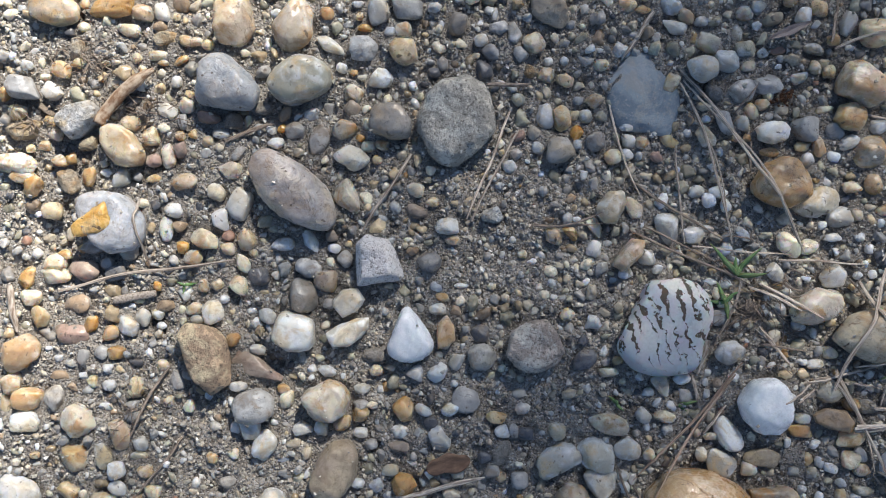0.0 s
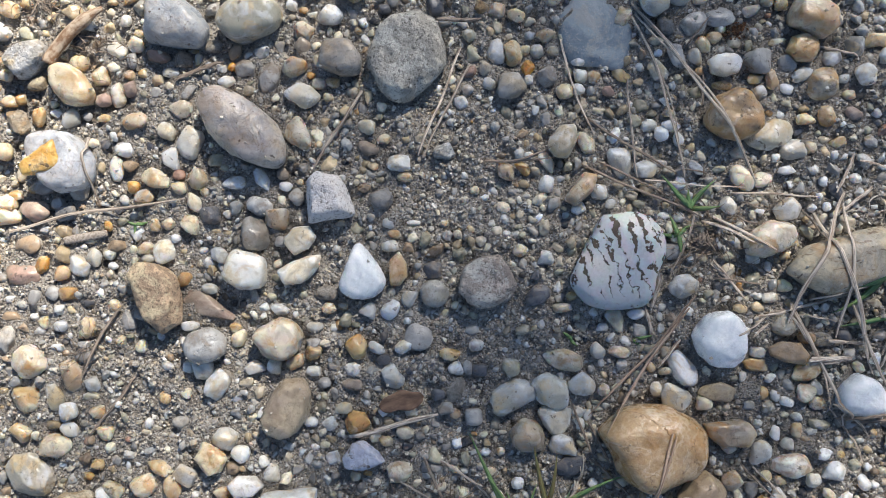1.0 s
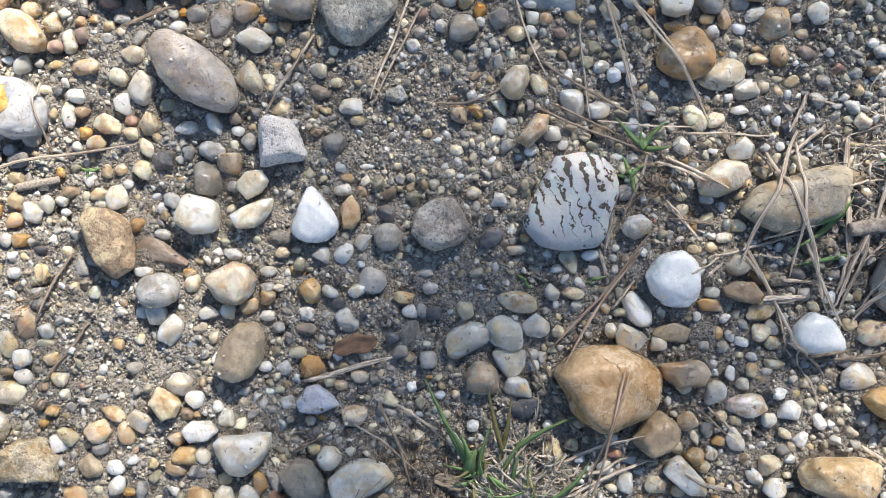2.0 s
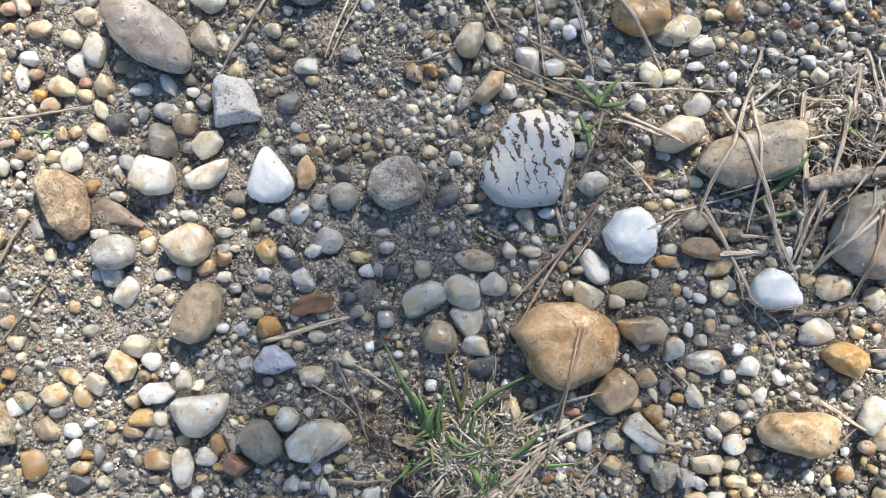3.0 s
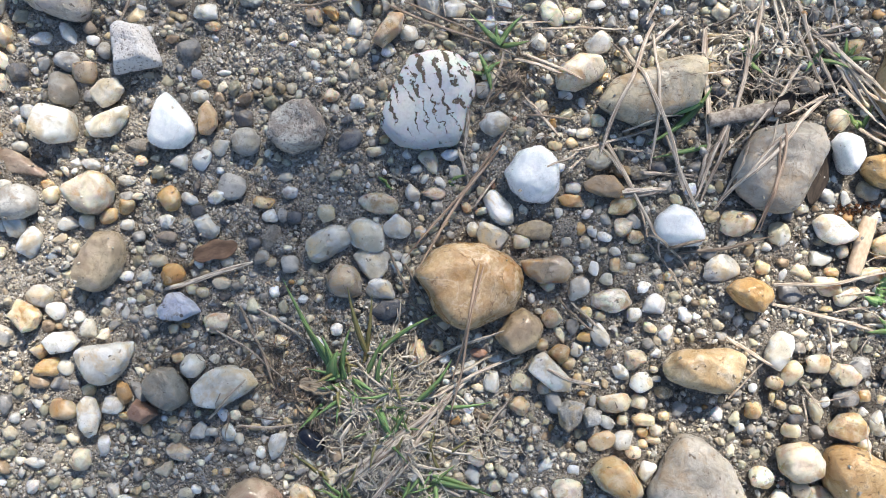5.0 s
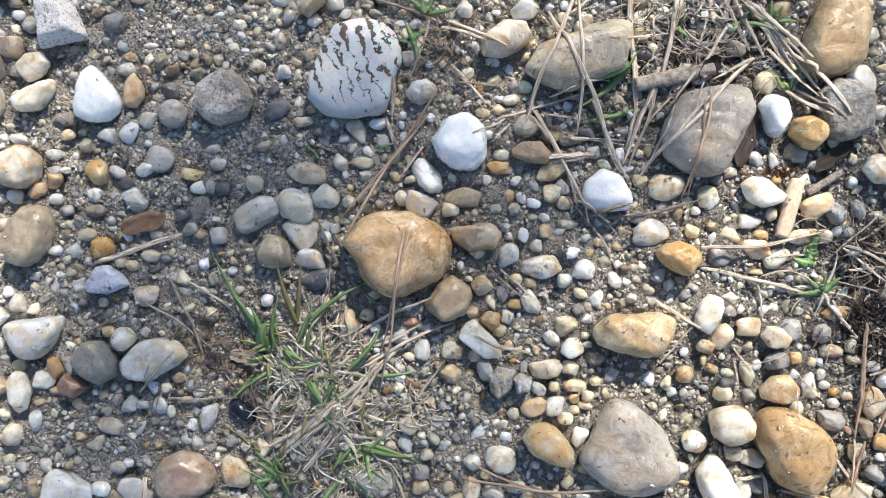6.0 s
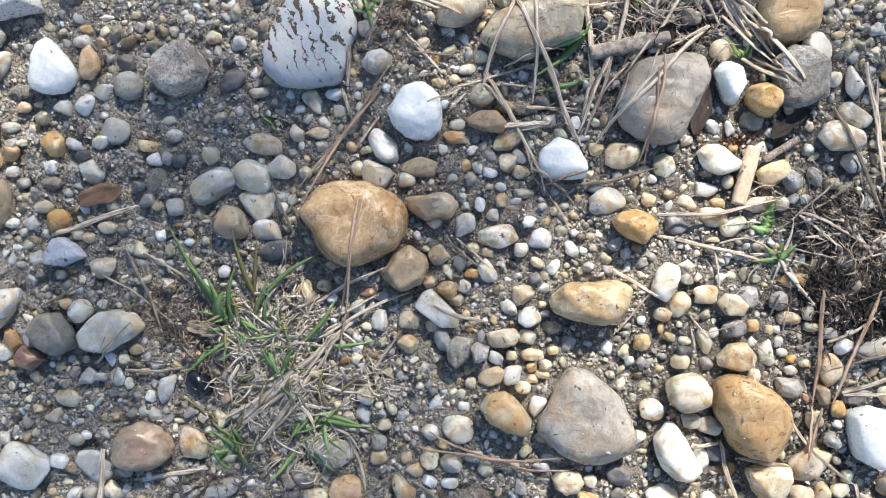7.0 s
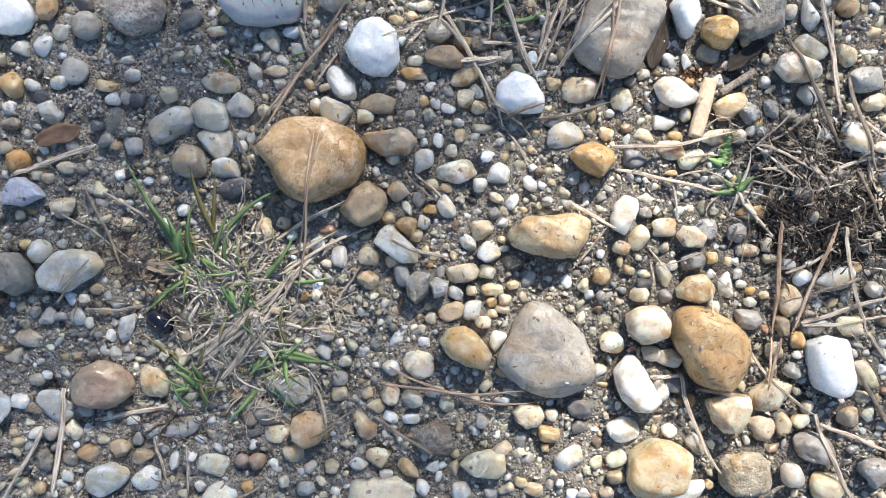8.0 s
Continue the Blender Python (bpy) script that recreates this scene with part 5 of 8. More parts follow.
stone("g", 109.0, -51.2, 3.7, 3.5, 175)
stone("w", 91.9, -64.1, 3.7, 3.5, 175)
stone("q", 54.9, -74.0, 3.7, 3.5, 175)
stone("w", 103.5, -116.1, 3.7, 3.5, 175)
stone("b", -37.3, 33.5, 4.6, 2.8, 45)
stone("b", -88.3, -26.0, 4.6, 2.8, 0)
stone("cw", 79.8, 41.7, 4.6, 2.8, 15)
stone("cg", 85.1, 34.2, 4.6, 2.8, 0)
stone("q", 87.4, 5.3, 5.1, 2.5, 179)
stone("cy", -49.9, 3.0, 3.6, 3.6, 0)
stone("g", -78.9, -20.6, 3.6, 3.6, 0)
stone("w", -28.5, -37.7, 3.6, 3.6, 0)
stone("w", 41.2, 27.6, 3.6, 3.6, 0, "H")
stone("yg", -52.5, -5.3, 3.8, 3.3, 0)
stone("k", 15.9, 36.8, 3.8, 3.3, 150)
stone("c", 27.1, -12.0, 3.8, 3.3, 0)
stone("wr", 16.8, -33.2, 3.8, 3.3, 0)
stone("wq", 12.2, -38.3, 3.8, 3.3, 0)
stone("yk", 44.0, 27.1, 3.8, 3.3, 0)
stone("c", 71.2, 35.7, 3.8, 3.3, 160)
stone("gk", -9.2, -98.9, 4.2, 3.0, 175)
stone("d", 126.0, -89.0, 4.2, 3.0, 175)
stone("c", -89.6, 28.9, 4.1, 3.1, 0)
stone("d", -3.9, -36.2, 4.1, 3.1, 0)
stone("cq", 79.5, -35.4, 4.1, 3.1, 20)
stone("qg", 106.0, 11.6, 3.8, 3.3, 179)
stone("yo", 27.9, 6.6, 4.8, 2.6, 140)
stone("cy", 36.3, -25.2, 4.8, 2.6, 0)
stone("y", 72.9, 24.9, 5.4, 2.3, 175)
stone("yc", -10.1, -105.2, 4.5, 2.7, 165, "A")
stone("w", 19.8, -119.0, 4.5, 2.7, 65)
stone("c", 81.1, -125.8, 4.5, 2.7, 95)
stone("gq", -60.7, 32.0, 4.3, 2.8, 100)
stone("q", -19.5, -28.8, 4.3, 2.8, 0)
stone("q", -5.7, -33.8, 4.3, 2.8, 150)
stone("kc", 65.5, 51.6, 4.3, 2.8, 90)
stone("o", 35.5, -126.4, 3.5, 3.5, 175)
stone("yb", 54.3, -123.0, 3.5, 3.5, 175)
stone("w", -10.0, -110.6, 3.7, 3.2, 175)
stone("cg", 130.0, -42.4, 3.7, 3.2, 85)
stone("q", 84.7, -87.4, 4.0, 3.0, 145)
stone("o", -27.7, 56.5, 3.6, 3.3, 0)
stone("o", 29.0, 29.4, 3.6, 3.3, 50)
stone("d", 8.2, -44.2, 3.6, 3.3, 0)
stone("ws", 81.4, 23.2, 3.6, 3.3, 90)
stone("c", 85.8, -20.5, 3.6, 3.3, 0)
stone("ky", 172.2, -46.2, 4.7, 2.5, 175)
stone("yc", -60.1, 50.6, 3.8, 3.1, 0)
stone("y", -101.3, 38.4, 3.1, 3.8, 0)
stone("g", -42.1, 43.4, 3.8, 3.1, 0)
stone("g", -47.8, 25.0, 4.6, 2.6, 50)
stone("b", -61.2, 8.1, 3.8, 3.1, 0)
stone("q", -47.5, -28.4, 4.6, 2.6, 0)
stone("yg", 80.5, 26.2, 4.6, 2.6, 10)
stone("yg", 93.8, -105.8, 4.2, 2.7, 165)
stone("c", -29.9, -75.0, 3.5, 3.3, 178)
stone("q", 92.8, -43.3, 4.1, 2.8, 120)
stone("yc", 77.0, -74.0, 3.5, 3.2, 175)
stone("w", 168.9, -59.2, 3.5, 3.2, 115)
stone("gb", 130.6, -91.9, 3.5, 3.2, 175)
stone("q", 158.2, -86.9, 3.5, 3.2, 175)
stone("cw", 141.2, -95.3, 3.5, 3.2, 175)
stone("c", 88.1, -52.8, 3.7, 3.0, 85)
stone("ck", 154.4, -85.5, 3.7, 3.0, 145)
stone("yg", 114.0, -133.9, 3.7, 3.0, 175)
stone("ck", 95.3, -110.2, 5.0, 2.2, 170)
stone("w", -51.9, 29.0, 4.3, 2.6, 0)
stone("q", -57.2, -13.0, 4.3, 2.6, 0)
stone("kc", -70.0, -43.9, 4.3, 2.6, 0)
stone("c", -64.8, -23.4, 3.3, 3.3, 0)
stone("w", -48.1, -37.4, 3.3, 3.3, 0)
stone("q", 20.2, 26.1, 3.3, 3.3, 0)
stone("cy", 86.4, 43.1, 3.3, 3.3, 0)
stone("gk", -58.6, 44.1, 3.6, 3.1, 45)
stone("y", 87.8, 50.5, 3.6, 3.1, 0)
stone("c", 83.2, 44.1, 3.6, 3.1, 135)
stone("cg", 95.4, -67.2, 4.0, 2.7, 165)
stone("qw", 72.5, -114.1, 4.0, 2.7, 175)
stone("qk", 153.8, -82.4, 4.0, 2.7, 75)
stone("y", 1.2, 5.0, 3.8, 2.8, 0)
stone("c", 68.4, 44.5, 3.8, 2.8, 0)
stone("wq", 40.1, -2.6, 3.8, 2.8, 25)
stone("qw", 25.7, -64.3, 3.2, 3.2, 175)
stone("q", 156.5, -46.6, 3.2, 3.2, 175)
stone("c", -87.4, 1.7, 4.1, 2.6, 0)
stone("qc", 82.9, -23.1, 4.1, 2.6, 10)
stone("c", 47.8, -68.9, 3.5, 3.0, 175)
stone("wq", 25.2, -125.1, 3.5, 3.0, 175)
stone("qc", 86.3, -55.9, 3.5, 3.0, 175)
stone("cy", 73.0, -56.7, 3.5, 3.0, 155)
stone("y", 71.1, -69.7, 3.5, 3.0, 175)
stone("qw", 78.8, -71.2, 3.5, 3.0, 85)
stone("oy", 71.3, -79.3, 3.5, 3.0, 175)
stone("c", 95.4, -89.7, 3.5, 3.0, 175)
stone("w", 122.8, -41.9, 3.5, 3.0, 115)
stone("ck", 138.6, -52.4, 3.5, 3.0, 115)
stone("cy", 159.5, -118.8, 3.5, 3.0, 85)
stone("yc", -57.8, 50.3, 4.5, 2.3, 0)
stone("c", 95.6, -130.2, 3.7, 2.7, 155)
stone("oy", -60.5, 3.3, 3.3, 3.1, 0)
stone("g", -77.8, -0.2, 3.3, 3.1, 0)
stone("q", -76.9, -27.9, 3.3, 3.1, 0)
stone("c", -58.6, -32.7, 3.3, 3.1, 0)
stone("oy", -53.4, -44.3, 3.3, 3.1, 90)
stone("b", -26.6, 5.9, 3.3, 3.1, 0)
stone("q", 40.5, 24.3, 3.3, 3.1, 0)
stone("y", 77.9, 59.3, 3.3, 3.1, 0)
stone("c", 45.5, -43.4, 3.3, 3.1, 0)
stone("b", -92.2, 35.1, 5.6, 1.8, 145, "A")
stone("c", -90.7, 32.0, 3.6, 2.8, 0)
stone("c", -55.7, -5.6, 3.6, 2.8, 90)
stone("c", -80.5, -27.0, 3.6, 2.8, 90)
stone("yo", -15.1, 26.4, 3.6, 2.8, 0)
stone("c", -18.3, 26.3, 3.6, 2.8, 0)
stone("g", -1.3, 45.0, 3.6, 2.8, 90)
stone("c", -16.3, -24.5, 3.6, 2.8, 0)
stone("w", 68.0, -113.5, 4.0, 2.5, 150)
stone("b", -66.0, 53.8, 3.8, 2.6, 0)
stone("q", -43.1, -20.0, 3.8, 2.6, 0)
stone("r", 16.2, 28.4, 3.8, 2.6, 20)
stone("g", -19.7, -32.4, 3.8, 2.6, 0)
stone("qg", 16.1, -29.7, 3.8, 2.6, 0)
stone("w", -20.0, -38.6, 3.8, 2.6, 0)
stone("y", 44.4, 57.4, 3.8, 2.6, 0)
stone("wg", 57.8, 54.7, 3.8, 2.6, 0)
stone("c", 81.2, -63.0, 3.2, 3.0, 175)
stone("yc", 59.2, -100.4, 3.2, 3.0, 175)
stone("yo", 141.8, -84.3, 3.2, 3.0, 175)
stone("c", -3.8, -54.6, 3.5, 2.7, 175)
stone("w", -0.4, -81.6, 3.5, 2.7, 135)
stone("y", -10.3, -122.7, 3.5, 2.7, 175)
stone("q", 92.8, -112.0, 4.2, 2.2, 175)
stone("g", -58.9, -25.7, 3.1, 3.1, 0)
stone("wc", 86.0, -46.4, 4.1, 2.3, 160)
stone("oy", -92.2, 26.4, 3.3, 2.8, 0)
stone("r", -50.1, 5.8, 3.3, 2.8, 0)
stone("k", -65.9, -12.0, 3.3, 2.8, 0)
stone("cy", -63.1, -31.7, 3.3, 2.8, 90)
stone("c", -18.8, 31.2, 3.3, 2.8, 90)
stone("ky", 28.4, 33.3, 3.3, 2.8, 0)
stone("g", -17.5, -41.5, 3.3, 2.8, 0)
stone("r", 47.2, 23.7, 3.3, 2.8, 0)
stone("yb", 92.6, 10.6, 3.3, 2.8, 90)
stone("kb", 67.7, -14.0, 3.3, 2.8, 0)
stone("y", 80.7, -44.5, 3.3, 2.8, 90)
stone("k", 81.9, -47.7, 3.3, 2.8, 90)
stone("g", 12.1, -113.4, 3.7, 2.5, 85)
stone("c", 102.5, -39.0, 3.7, 2.5, 145)
stone("w", 83.5, -53.5, 3.7, 2.5, 75)
stone("q", 65.8, -125.8, 3.7, 2.5, 175)
stone("wq", 148.8, -42.1, 3.7, 2.5, 10)
stone("yo", -68.5, -59.3, 3.0, 3.0, 179)
stone("c", -84.6, 45.4, 3.6, 2.6, 0)
stone("g", 14.8, -38.3, 3.6, 2.6, 90)
stone("k", 60.5, 54.7, 3.6, 2.6, 0)
stone("w", 87.3, 23.7, 3.6, 2.6, 160)
stone("w", 79.2, -14.4, 3.6, 2.6, 170)
stone("c", 43.5, -125.8, 3.0, 3.0, 175)
stone("y", 63.4, -107.9, 3.0, 3.0, 175)
stone("yb", -61.1, 46.0, 4.3, 2.0, 30)
stone("d", -70.9, -22.8, 4.3, 2.0, 0)
stone("y", -19.0, 53.4, 4.3, 2.0, 0)
stone("c", -9.8, -68.9, 3.2, 2.7, 175)
stone("w", 11.4, -109.4, 3.2, 2.7, 175)
stone("d", 38.0, -114.3, 3.2, 2.7, 175)
stone("c", 97.5, -58.3, 3.2, 2.7, 175)
stone("wc", 78.6, -92.7, 3.2, 2.7, 85)
stone("yg", 133.8, -50.0, 3.2, 2.7, 175)
stone("gc", 127.8, -73.1, 3.2, 2.7, 175)
stone("oy", 80.6, -68.5, 3.5, 2.5, 175)
stone("q", 149.1, -94.7, 3.5, 2.5, 175)
stone("ck", -83.4, 53.6, 3.1, 2.8, 0)
stone("c", -55.0, 49.5, 3.1, 2.8, 0)
stone("y", -54.9, 27.4, 2.8, 3.1, 0)
stone("q", -13.2, 52.6, 3.1, 2.8, 0)
stone("ws", -24.1, 44.3, 3.1, 2.8, 0)
stone("d", -3.2, 43.1, 3.1, 2.8, 0)
stone("g", 15.6, 24.6, 3.3, 2.6, 40)
stone("c", -3.7, 13.5, 3.3, 2.6, 0)
stone("w", -25.9, 2.9, 3.3, 2.6, 0)
stone("w", -20.4, -50.1, 3.3, 2.6, 0)
stone("q", 2.2, -47.8, 3.3, 2.6, 0)
stone("k", 34.8, 33.0, 3.3, 2.6, 0)
stone("w", 62.9, 12.7, 3.3, 2.6, 110)
stone("q", 83.4, -45.1, 3.3, 2.6, 120)
stone("yc", 94.4, -91.8, 3.7, 2.2, 175)
stone("c", 101.5, 22.3, 3.3, 2.5, 179)
stone("c", -81.8, 45.2, 3.6, 2.3, 120)
stone("y", -1.5, -8.0, 3.6, 2.3, 0)
stone("ws", 4.5, -113.3, 3.0, 2.7, 175)
stone("y", 52.8, -116.1, 3.0, 2.7, 85)
stone("w", 132.9, -85.2, 3.0, 2.7, 175)
stone("c", 131.5, -131.4, 3.0, 2.7, 175)
stone("c", 28.5, -113.6, 3.2, 2.5, 135)
stone("w", 76.9, -97.6, 3.2, 2.5, 175)
stone("g", 127.2, -43.9, 3.2, 2.5, 175)
stone("q", 155.1, -57.3, 3.2, 2.5, 15)
stone("y", -51.3, -77.7, 3.5, 2.3, 178)
stone("w", -62.0, 41.1, 2.8, 2.8, 0)
stone("c", -48.7, -43.4, 2.8, 2.8, 0)
stone("w", 29.4, 26.6, 2.8, 2.8, 0)
stone("g", -27.2, -9.3, 2.8, 2.8, 0)
stone("q", -79.8, 48.3, 3.1, 2.6, 0)
stone("g", -101.2, 32.6, 2.6, 3.1, 0)
stone("y", -86.1, 23.5, 2.6, 3.1, 0)
stone("c", -37.3, -28.9, 3.1, 2.6, 0)
stone("c", 72.8, 37.8, 3.1, 2.6, 90)
stone("c", 135.8, -56.7, 3.5, 2.2, 175)
stone("w", 40.5, 30.7, 3.3, 2.3, 0, "H")
stone("q", 152.6, -57.0, 2.7, 2.7, 175)
stone("w", 141.1, -87.9, 2.7, 2.7, 175)
stone("y", 136.3, -133.9, 2.7, 2.7, 175)
stone("c", -6.1, -53.8, 3.0, 2.5, 175)
stone("q", 49.4, -71.7, 3.0, 2.5, 175)
stone("cb", 104.8, -53.5, 3.0, 2.5, 175)
stone("yc", 84.5, -64.1, 3.0, 2.5, 175)
stone("c", 97.5, -86.8, 3.0, 2.5, 175)
stone("b", 125.3, -54.0, 3.0, 2.5, 175)
stone("yo", -67.0, 19.0, 3.8, 1.9, 0)
stone("c", -45.6, 31.8, 3.6, 2.0, 70)
stone("oy", 55.9, 51.3, 3.6, 2.0, 80)
stone("c", 59.0, -39.6, 3.6, 2.0, 15)
stone("w", 3.0, -87.2, 3.2, 2.2, 115)
stone("c", -71.1, 46.4, 2.6, 2.8, 0)
stone("oy", 12.0, -48.5, 2.8, 2.6, 0)
stone("q", 77.8, -47.1, 2.8, 2.6, 0)
stone("w", 100.4, 26.1, 2.8, 2.5, 179)
stone("c", -44.2, 2.1, 3.1, 2.3, 90)
stone("q", 83.7, 54.0, 3.1, 2.3, 0)
stone("y", 88.1, -11.1, 3.1, 2.3, 0)
stone("y", 38.6, -22.4, 3.1, 2.3, 0)
stone("c", -10.6, -62.4, 2.7, 2.5, 175)
stone("y", -2.8, -94.2, 2.7, 2.5, 175)
stone("c", 20.8, -126.5, 2.7, 2.5, 175)
stone("yc", 88.1, -87.2, 2.7, 2.5, 175)
stone("y", 92.2, -90.1, 2.7, 2.5, 175)
stone("c", 144.9, -85.4, 2.7, 2.5, 175)
stone("w", 50.5, -32.8, 3.3, 2.0, 130)
stone("w", -7.1, -98.0, 3.0, 2.2, 155)
stone("cy", 126.4, -86.6, 3.0, 2.2, 175)
stone("c", 123.2, -85.4, 3.0, 2.2, 155)
stone("oy", 173.4, -89.0, 3.0, 2.2, 175)
stone("ob", -61.2, 28.6, 2.6, 2.6, 0)
stone("q", 71.6, 47.5, 2.6, 2.6, 0)
stone("w", 43.2, -25.8, 2.6, 2.6, 0)
stone("b", 60.9, -27.6, 2.6, 2.6, 0)
stone("c", -95.4, 25.9, 2.8, 2.3, 0)
stone("q", -85.7, -22.9, 2.8, 2.3, 0)
stone("q", -88.5, -21.9, 2.8, 2.3, 0)
stone("q", -81.8, -29.2, 2.8, 2.3, 0)
stone("c", -16.0, 23.2, 2.8, 2.3, 0)
stone("q", -13.1, 4.9, 2.8, 2.3, 0)
stone("q", 47.3, -1.7, 2.8, 2.3, 0, "E")
stone("c", 60.7, 19.0, 2.8, 2.3, 0)
stone("oy", 55.8, -38.6, 2.8, 2.3, 120)
stone("y", 90.7, -54.8, 3.2, 2.0, 165)
stone("w", -1.7, -69.5, 2.5, 2.5, 175)
stone("c", 99.8, -55.9, 2.5, 2.5, 175)
stone("c", 38.7, -65.3, 2.7, 2.2, 175)
stone("q", 25.9, -115.1, 2.7, 2.2, 175)
stone("q", 88.3, -49.8, 2.7, 2.2, 175)
stone("wq", 102.0, -55.1, 2.7, 2.2, 175)
stone("y", 154.6, -55.5, 2.7, 2.2, 175)
stone("y", 158.0, -48.0, 3.5, 1.7, 25)
stone("yc", 114.8, -109.9, 3.5, 1.7, 175)
stone("y", -22.2, -81.2, 3.0, 2.0, 178)
stone("c", 152.3, -93.4, 3.0, 2.0, 175)
stone("c", 55.9, 7.1, 3.3, 1.8, 140)
stone("yo", -83.2, 59.0, 2.6, 2.3, 0)
stone("d", -86.6, 52.5, 2.6, 2.3, 0)
stone("c", -69.8, 43.9, 2.3, 2.6, 0)
stone("o", -37.9, 30.4, 2.6, 2.3, 0)
stone("y", -83.2, 3.0, 2.6, 2.3, 0)
stone("g", -70.9, 19.4, 2.6, 2.3, 0)
stone("w", -96.0, 1.3, 2.6, 2.3, 0)
stone("w", -50.7, -8.5, 2.6, 2.3, 0)
stone("w", -75.9, -48.9, 2.6, 2.3, 0)
stone("q", -72.9, -21.0, 2.6, 2.3, 0)
stone("q", 22.7, 45.5, 2.6, 2.3, 0)
stone("q", 26.5, 45.9, 2.6, 2.3, 90)
stone("c", 14.3, -0.8, 2.6, 2.3, 0)
stone("c", 85.5, 45.1, 2.6, 2.3, 0)
stone("w", 92.8, -3.1, 2.6, 2.3, 0)
stone("w", 76.7, -6.8, 2.6, 2.3, 0)
stone("w", 77.2, -30.7, 2.6, 2.3, 0)
stone("c", -46.3, 47.7, 2.8, 2.0, 0)
stone("c", -59.0, 38.3, 2.8, 2.0, 0)
stone("o", -66.2, -5.7, 2.8, 2.0, 90)
stone("oy", -93.8, -43.9, 2.8, 2.0, 0)
stone("y", -70.8, -61.9, 2.8, 2.0, 179)
stone("c", 150.9, -21.9, 2.5, 2.2, 176)
stone("w", 18.6, -57.1, 2.5, 2.2, 175)
stone("w", 42.6, -64.2, 2.5, 2.2, 175)
stone("o", 92.3, -92.6, 2.5, 2.2, 175)
stone("w", 121.9, -50.3, 2.5, 2.2, 175)
stone("yo", 149.3, -92.3, 2.5, 2.2, 175)
stone("y", -65.3, 45.4, 3.1, 1.8, 0)
stone("w", -20.7, 58.9, 3.1, 1.8, 0)
stone("o", -0.2, -94.5, 2.7, 2.0, 175)
stone("q", 30.4, -124.3, 2.7, 2.0, 175)
stone("y", -58.1, 29.0, 2.3, 2.3, 0)
stone("c", 16.8, 1.7, 2.3, 2.3, 0)
stone("w", 95.9, -2.9, 2.3, 2.3, 0)
stone("c", -78.4, 45.4, 2.6, 2.0, 0)
stone("w", -65.2, -14.6, 2.6, 2.0, 0)
stone("q", 31.1, 57.4, 2.6, 2.0, 90)
stone("q", 58.3, -29.9, 2.6, 2.0, 90)
stone("w", 95.4, 2.8, 2.5, 2.0, 89)
stone("y", 74.5, -5.7, 2.8, 1.8, 0)
stone("c", 22.0, -57.1, 2.2, 2.2, 175)
stone("c", 81.5, -122.7, 2.2, 2.2, 175)
stone("w", 117.3, -81.4, 2.2, 2.2, 175)
stone("q", 91.7, -53.1, 2.5, 2.0, 175)
stone("q", 147.6, -90.6, 2.5, 2.0, 175)
stone("c", 134.3, -64.7, 3.2, 1.5, 175)
stone("q", 96.0, -78.5, 2.7, 1.7, 175)
stone("w", 96.0, -107.7, 2.7, 1.7, 175)
stone("c", 121.4, -83.5, 2.7, 1.7, 85)
stone("wq", 145.7, -125.0, 2.7, 1.7, 105)
stone("y", -46.5, 34.0, 3.1, 1.5, 0)
stone("w", -83.1, -25.9, 2.3, 2.0, 0)
stone("g", 27.8, 54.0, 2.3, 2.0, 0)
stone("c", 9.8, -5.6, 2.3, 2.0, 0)
stone("o", 67.9, 28.1, 2.3, 2.0, 0)
stone("q", 78.1, -43.2, 3.1, 1.5, 0)
stone("g", -4.2, 45.7, 2.6, 1.8, 0)
stone("y", 65.8, 28.1, 2.6, 1.8, 0)
stone("w", 58.7, -25.1, 2.6, 1.8, 0)
stone("y", 101.3, -123.1, 2.2, 2.0, 175)
stone("yc", 123.0, -67.9, 3.0, 1.5, 175)
stone("c", 157.8, -115.0, 2.2, 2.0, 175)
stone("q", 144.2, -30.6, 2.5, 1.7, 176)
stone("c", -20.3, 56.0, 2.0, 2.0, 0)
stone("oy", -21.5, 43.0, 2.3, 1.8, 0)
stone("o", -20.0, 28.2, 2.3, 1.8, 0)
stone("w", 58.2, -27.1, 2.3, 1.8, 90)
stone("c", -5.9, -81.5, 2.0, 2.0, 175)
stone("w", 146.8, -85.5, 2.0, 2.0, 175)
stone("w", -19.5, 42.1, 2.6, 1.5, 0)
stone("o", -7.8, -61.6, 2.2, 1.7, 175)
stone("w", 136.7, -42.0, 2.2, 1.7, 175)
stone("q", 144.1, -28.7, 2.5, 1.5, 176)
stone("c", 69.0, 47.3, 2.0, 1.8, 0)
stone("o", -35.9, -60.6, 2.0, 1.8, 179)
stone("w", 44.9, -37.3, 2.3, 1.5, 90)
stone("w", 6.1, -110.1, 2.0, 1.7, 175)
stone("w", 70.8, -62.1, 2.0, 1.7, 175)
stone("c", 95.6, -76.4, 2.0, 1.7, 175)
stone("w", 35.8, -40.3, 1.8, 1.8, 0)
stone("y", 39.6, -27.2, 2.0, 1.5, 0)
stone("c", 162.2, -10.9, 1.7, 1.7, 176)
stone("y", 40.8, 34.0, 1.8, 1.5, 0, "H")


